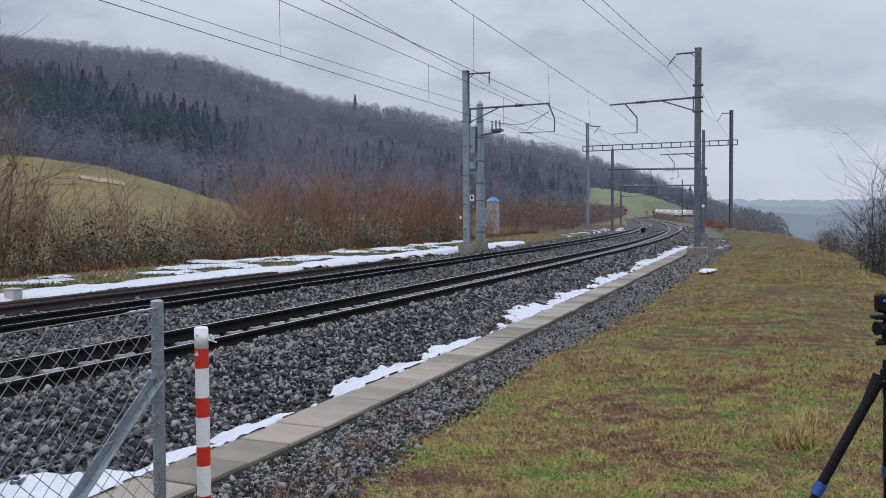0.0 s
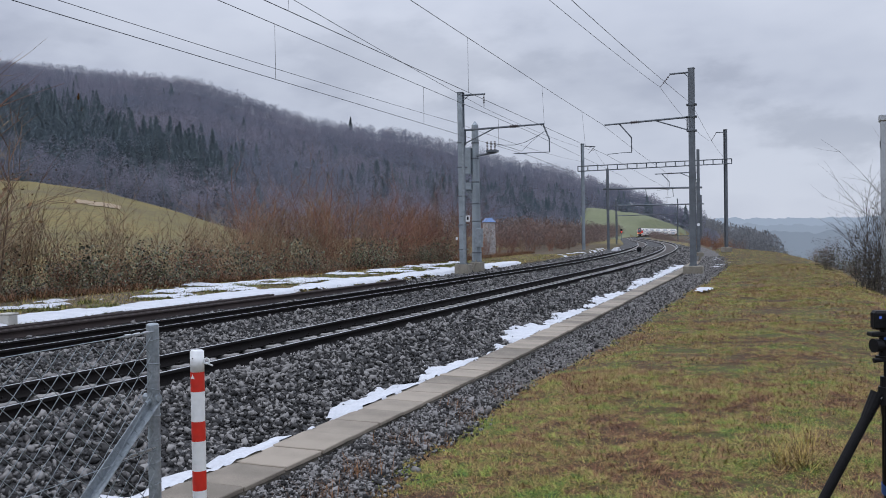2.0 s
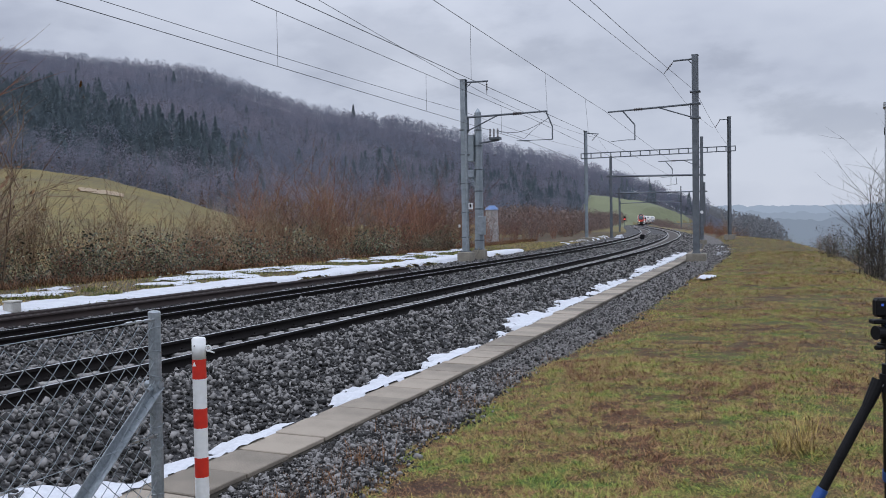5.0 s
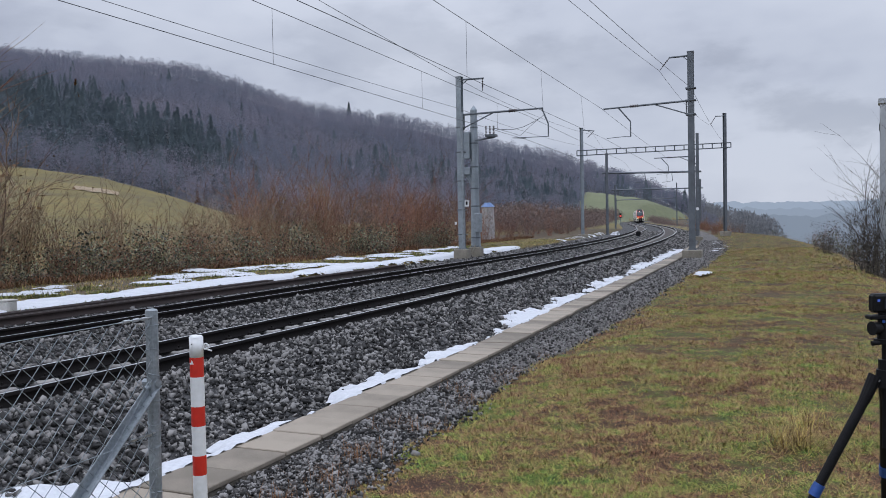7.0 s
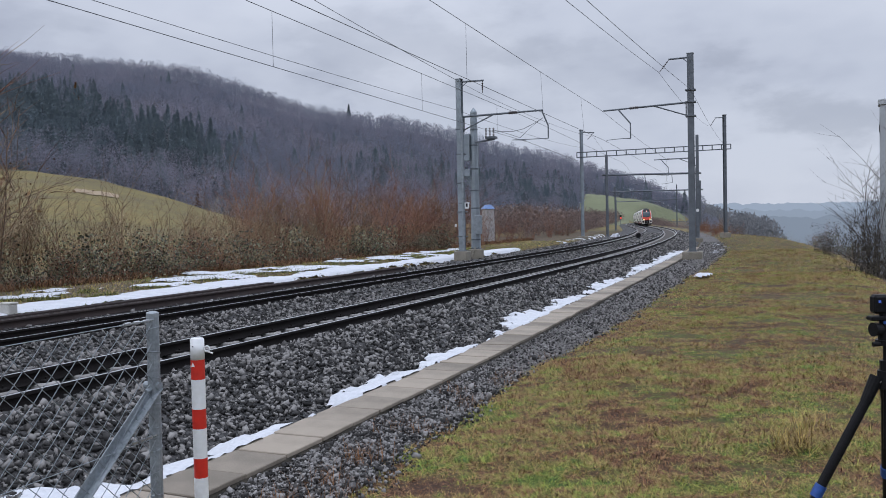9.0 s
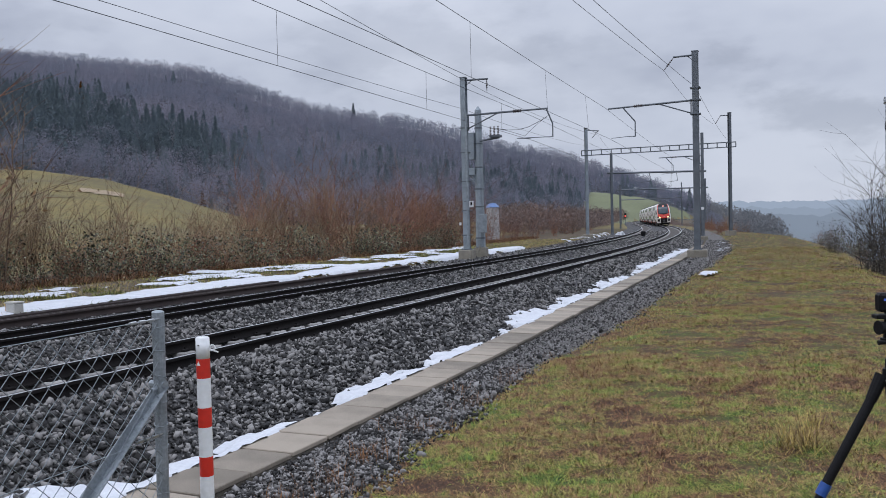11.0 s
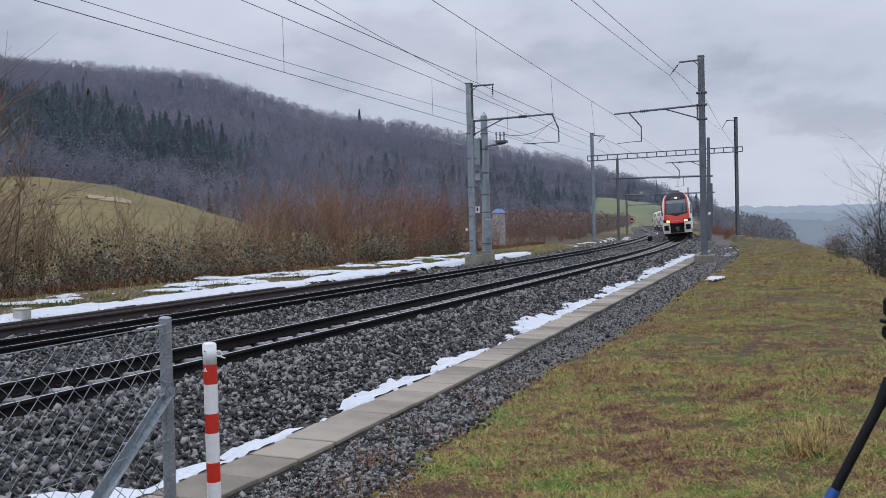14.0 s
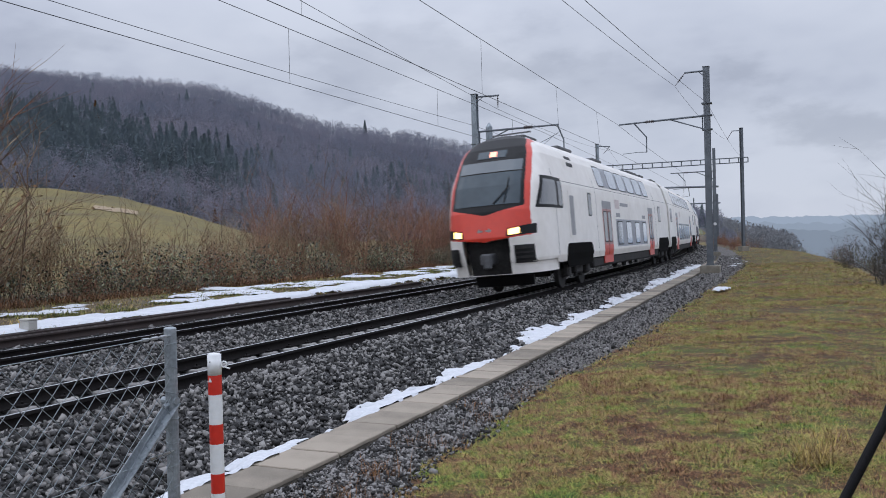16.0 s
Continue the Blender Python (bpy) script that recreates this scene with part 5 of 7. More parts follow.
def trunks(rng, X, Y, Z, H, r):
    n = len(X)
    a = np.array([0, 2.1, 4.2])
    lo = np.stack([np.cos(a), np.sin(a), 0 * a], -1)[None] * (r * H)[:, None, None]
    hi = lo * 0.3 + np.stack([rng.normal(0, 0.02, n) * H, rng.normal(0, 0.02, n) * H, 0.8 * H], -1)[:, None]
    V = np.concatenate([lo, hi], 1) + np.stack([X, Y, Z], -1)[:, None]
    q = np.array([(0, 1, 4), (0, 4, 3), (1, 2, 5), (1, 5, 4), (2, 0, 3), (2, 3, 5)])
    return V.reshape(-1, 3), (q[None] + (np.arange(n) * 6)[:, None, None]).reshape(-1, 3)


def join(*vf):
    vs, fs, n = [], [], 0
    for v, f in vf:
        vs.append(v)
        fs.append(f + n)
        n += len(v)
    return np.concatenate(vs), np.concatenate(fs)


def woods():
    rng = np.random.default_rng(21)
    az = rng.uniform(-0.66, 0.33, 60000)
    yy = np.sqrt(rng.uniform(200 ** 2, 850 ** 2, 60000))
    X, Y = az * yy, yy
    keep = is_forest(X, Y) & (Y < 845)
    X, Y = X[keep], Y[keep]
    # thin out to an even spacing
    cell = set()
    pick = []
    for i in range(len(X)):
        k = (int(X[i] // 7.4), int(Y[i] // 7.4))
        if k not in cell:
            cell.add(k)
            pick.append(i)
    X, Y = X[pick], Y[pick]
    s, off = to_line(X, Y)
    k = off < -9
    X, Y = X[k], Y[k]
    Z = ground_z(X, Y) - 0.4
    u = X / Y
    # spruce stands in the hollow above the meadow and in scattered groups
    stand = fbm(X, Y, 110, 3) + 0.62 * smooth01(-u, 0.12, 0.34) * (1 - smooth01(Y, 360, 560)) + 0.22 * (Y < 430) * (u < -0.05) + 0.25 * rng.normal(size=len(X))
    d = (stand > 0.48) & (Y < 690)
    c = ~d
    H = rng.uniform(11, 17.5, len(X)) * (1 + 0.12 * fbm(X, Y, 60, 8))
    Wc, Wd = H * rng.uniform(0.24, 0.34, len(X)), H * rng.uniform(0.15, 0.2, len(X))
    Hd = H[d] * 1.1
    # the trees above the meadow stand close enough to need finer twigs
    for near in (False, True):
        m = c & ((Y < 430) == near)
        per, grain = (420, 0.42) if near else (150, 0.70)
        bare = crowns(rng, X[m], Y[m], Z[m], H[m] * 1.02, Wc[m], per, 0, grain)
        tops = m & (Y > 700)
        if tops.any():
            bare = join(bare, trunks(rng, X[tops], Y[tops], Z[tops], H[tops] * 1.1, 0.016))
        ob = tagged(mesh_of("bare_woodland", *bare, BARK), "dense bare winter woodland covering the hillside, coloured for blue haze", "woodland", kind="stuff")
        swell_of(ob, bare[0], X[m], Y[m], Z[m], H[m] * 1.02, per)
    spruce = crowns(rng, X[d], Y[d], Z[d], Hd, Wd[d] * 1.3, 300, 1, 0.52)
    ob = tagged(mesh_of("spruce_woodland", *spruce, CONIFER), "spruces scattered through the hillside woodland, coloured for blue haze", "woodland", kind="stuff")
    swell_of(ob, spruce[0], X[d], Y[d], Z[d], Hd, 300)


woods()


def lone_tree(x, y, h, w, mat, label, kind=1, sink=0.3):
    rng = np.random.default_rng(int(abs(x) * 7 + y))
    z = ground_at(x, y) - sink
    ob = empty("tree", Matrix.Translation((x, y, z)))
    o, tall = np.zeros(1), np.array([h])
    V, F = crowns(rng, o, o, o, tall, np.array([w]), 900, kind, 0.5)
    swell_of(mesh_of("crown", V, F, mat, ob), V, o, o, o, tall, 900)
    mesh_of("trunk", *trunks(rng, o, o, o, np.array([h]), 0.015), DARKTWIG, ob)
    return tagged(ob, label, "tree")


def ray_place(u, dist):
    """A plan place at that distance in the direction of a tangent to the right of straight ahead."""
    return u * dist, dist


lone_tree(*ray_place(-0.103, 815), 20, 3.6, CONIFER, "single dark spruce standing up from the ridge")
lone_tree(*ray_place(-0.425, 450), 19, 3.4, LARCH, "orange-brown larch among bare trees")
lone_tree(*ray_place(-0.285, 262), 8.5, 1.6, LARCH, "young larch at the edge of the meadow")
for k in range(9):
    lone_tree(*ray_place(0.312 + 0.0065 * k + 0.002 * (k % 3), 165 + 9 * (k * 5 % 7)), 5.4 - 0.3 * k + 0.8 * (k % 2), 1.3, BARK, "small bare tree beside the railway", 0, -2.0 if k < 3 else 0.3)
lone_tree(*ray_place(-0.275, 258), 7, 1.8, CONIFER, "dark young spruce at the edge of the meadow")


# ---- shrubs and hedge ----
def branchy(rng, height, stems, spread, levels, r0, kids, droop=0.0):
    """Stems that fork into twigs, as thin three-sided tapering rods."""
    segs = []

    def grow(p, d, length, r, lv):
        n = 2
        for k in range(n):
            d2 = (d + Vector((rng.gauss(0, 0.13), rng.gauss(0, 0.13), rng.gauss(0.02, 0.08) - droop * k)))
            d2.normalize()
            q = p + d2 * (length / n)
            segs.append((p, q, r * (1 - 0.33 * k), r * (1 - 0.33 * (k + 1))))
            if lv > 0:
                for _ in range(kids):
                    side = Vector((rng.gauss(0, 1), rng.gauss(0, 1), rng.gauss(0.25, 0.5)))
                    side.normalize()
                    dd = (d2 * 0.9 + side * 0.75)
                    dd.normalize()
                    grow(p.lerp(q, rng.uniform(0.3, 1)), dd, length * rng.uniform(0.35, 0.6), r * 0.55, lv - 1)
            p, d = q, d2

    for _ in range(stems):
        a = rng.uniform(0, 6.283)
        tilt = abs(rng.gauss(0, spread))
        d = Vector((math.cos(a) * math.sin(tilt), math.sin(a) * math.sin(tilt), math.cos(tilt)))
        b = Vector((rng.gauss(0, 0.22), rng.gauss(0, 0.22), -0.1))
        grow(b, d, height * rng.uniform(0.6, 1.0), r0 * rng.uniform(0.7, 1.1), levels)
    return segs


def rods(segs):
    n = len(segs)
    A, Bq = np.array([s[0] for s in segs]), np.array([s[1] for s in segs])
    ra, rb = np.array([s[2] for s in segs]), np.array([s[3] for s in segs])
    d = Bq - A
    d /= np.linalg.norm(d, axis=1)[:, None] + 1e-9
    u = np.cross(d, np.where(np.abs(d[:, 2:3]) < 0.9, [[0, 0, 1.0]], [[1.0, 0, 0]]))
    u /= np.linalg.norm(u, axis=1)[:, None] + 1e-9
    w = np.cross(d, u)
    V = []
    for P0, r in ((A, ra), (Bq, rb)):
        for k in range(3):
            t = 2.0944 * k
            V.append(P0 + r[:, None] * (math.cos(t) * u + math.sin(t) * w))
    V = np.stack(V, 1)
    q = np.array([(0, 1, 4, 3), (1, 2, 5, 4), (2, 0, 3, 5)])
    return V.reshape(-1, 3), (q[None] + (np.arange(n) * 6)[:, None, None]).reshape(-1, 4)


def leaf_cloud(rng, centres, size, n):
    c = centres[rng.integers(0, len(centres), n)] + rng.normal(0, size * 1.3, (n, 3))
    a = rng.normal(size=(n, 3))
    a /= np.linalg.norm(a, axis=1)[:, None]
    b = np.cross(a, rng.normal(size=(n, 3)))
    b /= np.linalg.norm(b, axis=1)[:, None] + 1e-9
    L = size * rng.uniform(0.6, 1.3, (n, 1))
    V = np.stack([c - a * L * 0.5, c + b * L * 0.32, c + a * L * 0.5, c - b * L * 0.32], 1)
    return V.reshape(-1, 3), np.arange(4 * n).reshape(-1, 4)


def shrub_proto(name, seed, height, stems, spread, r0, mat, leaves, leafmat, label, levels=2, kids=2):
    rng = random.Random(seed)
    ob = empty(name)
    segs = branchy(rng, height, stems, spread, levels, r0, kids)
    mesh_of("branchwork", *rods(segs), mat, ob)
    if leaves:
        ends = np.array([s[1] for s in segs])
        nr = np.random.default_rng(seed)
        low = ends[ends[:, 2] < height * 0.75]
        mesh_of("foliage", *leaf_cloud(nr, low if len(low) else ends, 0.075, leaves), leafmat, ob)
    return tagged(ob, label, "shrub")


def bramble_proto(seed):
    nr = np.random.default_rng(seed)
    rng = random.Random(seed)
    ob = empty("bramble")
    segs = branchy(rng, 1.3, 16, 0.75, 1, 0.006, 2, 0.25)
    segs = [s for s in segs if s[1].z > -0.1]
    mesh_of("cane_tangle", *rods(segs), REDTWIG, ob)
    ends = np.array([s[1] for s in segs])
    mesh_of("foliage", *leaf_cloud(nr, ends, 0.088, 430), BRAMBLE, ob)
    return tagged(ob, "low tangled bramble with dull green and brown leaves", "bramble", group="brambles under the hedge")


def hedge():
    grey = [shrub_proto("shrub", 31 + k, 3.1, 10, 0.34, 0.018, TWIG, 70, DEADLEAF, "leafless grey-brown shrub in the trackside hedge") for k in range(4)]
    red = [shrub_proto("shrub", 51 + k, 3.3, 15, 0.22, 0.014, REDTWIG, 40, DEADLEAF, "leafless shrub with reddish upright twigs") for k in range(3)]
    brown = [shrub_proto("shrub", 71 + k, 1.9, 12, 0.42, 0.012, REDTWIG, 240, DEADLEAF, "low shrub with withered brown leaves") for k in range(3)]
    thin = [shrub_proto("shrub", 61 + k, 3.2, 9, 0.22, 0.02, REDTWIG, 30, DEADLEAF, "leafless shrub with reddish upright twigs") for k in range(2)]
    bram = [bramble_proto(91 + k) for k in range(3)]
    rng = random.Random(8)
    used = set()

    def put(protos, s, off, sc, sink=0.05):
        p = rng.choice(protos)
        x, y, _ = P(s, off, 0)
        m = Matrix.Translation((x, y, ground_at(x, y) - sink)) @ pose(0, 0, 0, rng.uniform(-4, 4), rng.uniform(-4, 4), rng.uniform(0, 360))
        if p.name not in used:
            used.add(p.name)
            ob = p
            ob.matrix_world = m
        else:
            ob = copy_thing(p, m)
        ob.scale = (sc * rng.uniform(0.9, 1.15), sc * rng.uniform(0.9, 1.15), sc * rng.uniform(0.88, 1.12))
        ob["group"] = "hedge shrubs" if p not in bram else "brambles under the hedge"

    # tall thicket close by on the far side of the track
    for _ in range(36):
        put(grey + red[:1], rng.uniform(6, 15.5), rng.uniform(-20, -14.2), rng.uniform(1.5, 2.0))
    for _ in range(58):
        s = rng.uniform(13, 40)
        put(grey + brown[:1], s, -14.9 - rng.uniform(0, 3.5), rng.uniform(0.6, 1.1))
    for _ in range(36):
        s = rng.uniform(33, 58)
        put(red + grey[:2], s, -14.6 + 0.05 * (s - 33) - rng.uniform(0, 5), rng.uniform(1.05, 1.55))
    for _ in range(50):
        s = rng.uniform(50, 135)
        put(thin + thin + grey[:1], s, -12.2 + 0.015 * (s - 55) - rng.uniform(0, 4), rng.uniform(0.6, 0.86))
    for _ in range(32):
        s = rng.uniform(9, 62)
        put(brown, s, -14.0 + 0.03 * (s - 9) - rng.uniform(0, 2.5), rng.uniform(0.5, 0.95))
    for _ in range(74):
        s = rng.uniform(9, 52)
        put(bram, s, -13.5 + 0.01 * (s - 9) - rng.uniform(-0.2, 2.2), rng.uniform(0.5, 1.45))
    # bank on the valley side
    for _ in range(46):
        s = rng.uniform(40, 150)
        put(bram + brown[:1], s, 11.2 + rng.uniform(0, 4), rng.uniform(0.6, 1.1), 0.2)
    for _ in range(18):
        s = rng.uniform(100, 150)
        put(grey + brown, s, 6.4 + rng.uniform(0, 3.5), rng.uniform(0.55, 0.9), 0.2)
    for _ in range(24):
        put(brown, rng.uniform(88, 150), rng.uniform(4.6, 6.6), rng.uniform(0.55, 1.0), 0.2)




hedge()


def bend_grove():
    """A dark clump of trees where the line leaves the view."""
    rng = np.random.default_rng(88)
    n = 84
    u, dist = rng.uniform(0.304, 0.40, n), rng.uniform(235, 320, n)
    x, y = u * dist, dist
    z = ground_z(x, y) - 0.5
    H = 1.64 + dist * (0.019 - 0.26 * np.maximum(u - 0.318, 0)) * rng.uniform(0.7, 1.1, n) - z
    tagged(mesh_of("tree_clump", *crowns(rng, x, y, z, H, 2.2 + 0.09 * H, 420, 0, 0.42), GROVE), "dark clump of trees and ivy beyond the bend", "woodland", kind="stuff")


# twig colour is lifted by a quarter to stand in for haze
GROVE = material("hazed_grove_twigs", (0.25, 0.255, 0.265), 0.95, dark=(0.15, 0.162, 0.175), scale=0.06, fine=0.4, bump=0, island=0.4, spec=0.1)
bend_grove()


def far_scrub(s0, s1, o0, o1, n, h, seed, label):
    """Low thorny growth along the bend, too far off to tell bush from bush."""
    rng = np.random.default_rng(seed)
    x, y, _ = on_line(rng.uniform(s0, s1, n), rng.uniform(o0, o1, n), 0)
    H = h * rng.uniform(0.6, 1.25, n)
    c = crowns(rng, x, y, ground_z(x, y) - 0.3, H, H * rng.uniform(0.4, 0.7, n), 230, 0, 0.5 * 22 / 15)
    tagged(mesh_of("scrub_thicket", *c, SCRUBTWIG), label, "scrub", kind="stuff")


SCRUBTWIG = material("thicket_twigs", (0.25, 0.19, 0.165), 0.95, dark=(0.13, 0.105, 0.10), scale=0.06, fine=0.4, bump=0, island=0.4, spec=0.1)
far_scrub(110, 330, -19, -10.5, 330, 3.0, 301, "brown leafless thicket along the outside of the bend")
far_scrub(70, 130, -21, -11.0, 170, 3.4, 303, "brown leafless thicket behind the far track")
far_scrub(250, 420, -34, -8.0, 300, 4.6, 304, "dusky leafless thicket in front of the far meadow")
far_scrub(330, 520, 5.5, 16, 240, 3.2, 305, "dusky leafless thicket inside the far curve")
far_scrub(140, 340, 5.2, 10, 260, 0.9, 302, "low brown thicket along the inside of the bend")


def valley_bush(u, dist, h, seed, sc=1.0):
    x, y = u * dist, dist
    ob = shrub_proto("bush", seed, h, 7, 0.12, 0.02, DARKTWIG, 130, DULLLEAF, "tall leafless bush on the edge of the slope", 2, 2)
    ob.matrix_world = Matrix.Translation((x, y, ground_at(x, y) - 0.2))
    ob["group"] = "bushes on the slope"
    return ob


for k, (u, dist, h) in enumerate(((0.508, 29.5, 2.4), (0.514, 29.0, 3.3), (0.522, 30.0, 4.1), (0.537, 28.5, 3.3), (0.555, 29.5, 3.8), (0.512, 31.5, 2.2), (0.575, 28.0, 3.0))):
    valley_bush(u, dist, h, 140 + k)


def slope_scrub():
    """Tangled low growth round the feet of those bushes and along the edge of the slope."""
    rng, nr = random.Random(77), np.random.default_rng(77)
    for k in range(14):
        u, dist = (rng.uniform(0.508, 0.60), rng.uniform(27.5, 31)) if k < 9 else (rng.uniform(0.44, 0.50), rng.uniform(38, 50))
        ob = empty("scrub", Matrix.Translation((u * dist, dist, ground_at(u * dist, dist) - 0.1)))
        segs = branchy(rng, 1.5, 14, 0.5, 1, 0.008, 2, 0.1)
        mesh_of("branchwork", *rods(segs), DARKTWIG, ob)
        mesh_of("foliage", *leaf_cloud(nr, np.array([q[1] for q in segs]), 0.07, 360), DULLLEAF, ob)
        tagged(ob, "low dark scrub with withered leaves", "scrub", group="scrub on the slope")


slope_scrub()


# ---- grass ----
GREEN = material("fresh_grass_blades", (0.275, 0.285, 0.04), 0.65, dark=(0.06, 0.09, 0.016), scale=3.5, fine=14, bump=0, island=0.8, obj_random=-1, spec=0.3)
STRAW = material("dry_grass_blades", (0.48, 0.36, 0.105), 0.7, dark=(0.12, 0.07, 0.028), scale=3.5, fine=14, bump=0, island=0.8, obj_random=-1, spec=0.3)
MOSS = material("brown_moss_blades", (0.31, 0.15, 0.062), 0.8, dark=(0.055, 0.03, 0.016), scale=3.5, fine=14, bump=0, island=0.8, obj_random=-1, spec=0.2)


VERGEGREEN = material("rank_verge_grass", (0.20, 0.21, 0.05), 0.7, dark=(0.05, 0.06, 0.02), scale=1.2, fine=6, bump=0, island=0.7, obj_random=-1, spec=0.2)
TURFBLADE = turf("matted_turf_blades", 1.0, 0.15)
BRACKEN = material("withered_bracken", (0.25, 0.135, 0.07), 0.85, dark=(0.085, 0.05, 0.03), third=(0.16, 0.085, 0.045), scale=0.8, fine=5, bump=0, island=0.6, obj_random=-1, spec=0.2)


def blades(name, label, x, y, length, width, lean, mat, seed):
    rng = np.random.default_rng(seed)
    n = len(x)
    z = ground_z(x, y) - 0.006
    a = rng.uniform(0, 6.283, n)
    b = a + rng.uniform(1.2, 1.9, n)
    d = np.stack([np.cos(a), np.sin(a), 0 * a], -1)
    w = np.stack([np.cos(b), np.sin(b), 0 * a], -1) * width[:, None]
    p = np.stack([x, y, z], -1)
    ln = rng.uniform(0.3, 1.0, n) * lean
    mid = p + d * (length * ln * 0.42)[:, None] + np.array([0, 0, 1.0]) * (length * np.maximum(0.6 - 0.2 * ln, 0.12))[:, None]
    tip = p + d * (length * ln)[:, None] + np.array([0, 0, 1.0]) * (length * np.maximum(1.0 - 0.55 * ln, 0.08))[:, None]
    V = np.stack([p - w, p + w, mid + w * 0.7, mid - w * 0.7, tip], 1).reshape(-1, 3)
    i = (np.arange(n) * 5)[:, None]
    F = np.concatenate([np.concatenate([i, i + 1, i + 2], 1), np.concatenate([i, i + 2, i + 3], 1), np.concatenate([i + 3, i + 2, i + 4], 1)])
    return tagged(mesh_of(name, V, F, mat), label, "grass", kind="stuff")


def sward(name, label, x, y, length, width, lean, mat, seed):
    """Short matted grass: one bent sliver a blade."""
    rng = np.random.default_rng(seed)
    n = len(x)
    p = np.stack([x, y, ground_z(x, y) - 0.004], -1)
    a = rng.uniform(0, 6.283, n)
    b = a + rng.uniform(1.2, 1.9, n)
    w = np.stack([np.cos(b), np.sin(b), 0 * a], -1) * width[:, None]
    ln = rng.uniform(0.2, 1.0, n) * lean
    tip = p + np.stack([np.cos(a) * length * ln, np.sin(a) * length * ln, length * np.maximum(1 - 0.5 * ln, 0.22)], -1)
    V = np.stack([p - w, p + w, tip], 1).reshape(-1, 3)
    return tagged(mesh_of(name, V, np.arange(3 * n).reshape(-1, 3), mat), label, "grass", kind="stuff")


def tussock(cx, cy, n, length, lean, spread, seed):
    rng = np.random.default_rng(seed)
    x, y = cx + rng.normal(0, spread, n), cy + rng.normal(0, spread, n)
    return blades("grass_tussock", "bleached tussock of long dry grass", x, y, rng.uniform(0.5, 1.0, n) * length, 0.0022 * np.ones(n), lean, STRAW, seed)


def lawn():
    rng = np.random.default_rng(5)
    S, O = [], []
    for s0, s1, d in ((-1.5, 4, 6400), (4, 9, 5200), (9, 16, 2600), (16, 28, 1000), (28, 50, 300), (50, 100, 60)):
        a, b = scatter(rng, s0, s1, 4.1, 10.6, d)
        S.append(a)
        O.append(b)
    S, O = np.concatenate(S), np.concatenate(O)
    x, y, _ = on_line(S, O, 0)
    edge = grass_edge(S) - 0.22 + 0.3 * rng.random(len(S)) + 0.15 * fbm(x, y, 0.35, 12)
    inside = (O > edge) & (y > 3.2) & (x < 0.62 * y + 1)
    S, O, x, y = S[inside], O[inside], x[inside], y[inside]
    tall = 0.75 + 0.55 * fbm(x, y, 0.8, 17) + 0.25 * fbm(x, y, 0.2, 18)
    length = rng.uniform(0.035, 0.105, len(x)) * np.clip(tall, 0.3, 1.6) * (1 + 0.8 * smooth01(S, 10, 40))
    sward("winter_turf", "short matted winter turf, green, straw and moss brown", x, y, length, 0.0036 * rng.uniform(0.6, 1.7, len(x)) * (1 + 2.4 * smooth01(S, 5, 40)), 2.6, TURFBLADE, 50)
    # broad-leaved herbs in small green patches
    cx, cy, _ = on_line(rng.uniform(0, 16, 130), rng.uniform(4.8, 9.8, 130), 0)
    k = rng.integers(0, 130, 5200)
    hx, hy = cx[k] + rng.normal(0, 0.09, 5200), cy[k] + rng.normal(0, 0.09, 5200)
    blades("lawn_herbs", "small patches of fresh green herbs in the turf", hx, hy, rng.uniform(0.02, 0.06, 5200), 0.0065 * rng.uniform(0.6, 1.3, 5200), 2.4, GREEN, 57)
    # taller tufts
    tx, ty = [], []
    for _ in range(150):
        cx, cy, _ = on_line(rng.uniform(0.5, 30), rng.uniform(4.9, 9.8), 0)
        k = rng.integers(14, 40)
        tx.append(cx + rng.normal(0, 0.07, k))
        ty.append(cy + rng.normal(0, 0.07, k))
    tx, ty = np.concatenate(tx), np.concatenate(ty)
    blades("grass_tufts", "taller tufts of yellowed grass", tx, ty, rng.uniform(0.06, 0.15, len(tx)), 0.0016 * np.ones(len(tx)), 2.0, STRAW, 51)
    tussock(2.9, 6.9, 240, 0.42, 1.5, 0.10, 61)
    tussock(3.3, 7.5, 110, 0.34, 1.6, 0.12, 62)
    tussock(2.45, 8.2, 90, 0.2, 1.9, 0.06, 63)
    tussock(1.85, 7.7, 70, 0.15, 2.0, 0.06, 64)
    # brown weeds standing on the gravel
    wx, wy = [], []
    for u0, n0 in ((2.0, 26), (2.6, 20), (3.3, 30), (4.4, 16), (6.2, 14)):
        px, py, _ = on_line(u0, float(grass_edge(u0)) - 0.35, 0)
        wx.append(px + rng.normal(0, 0.12, n0 * 4))
        wy.append(py + rng.normal(0, 0.10, n0 * 4))
    wx, wy = np.concatenate(wx), np.concatenate(wy)
    blades("gravel_weeds", "withered reddish weeds on the gravel", wx, wy, rng.uniform(0.12, 0.32, len(wx)), 0.0018 * np.ones(len(wx)), 0.9, MOSS, 58)
    # dark weeds on the edge of the gravel
    s, o = rng.uniform(1.5, 9, 1500), 0
    o = grass_edge(s) + rng.normal(-0.05, 0.1, 1500)
    keep = wobble(s, o, 0.5, 3) > 0.1
    x, y, _ = on_line(s[keep], o[keep], 0)
    blades("dead_stalks", "thin brown dead stalks at the gravel edge", x, y, rng.uniform(0.06, 0.22, len(x)), 0.0013 * np.ones(len(x)), 0.8, MOSS, 52)
    # withered growth along the foot of the hedge
    s = rng.uniform(5, 75, 30000)
    o = -13.3 + 0.02 * (s - 9) - np.abs(rng.normal(0, 0.8, 30000))
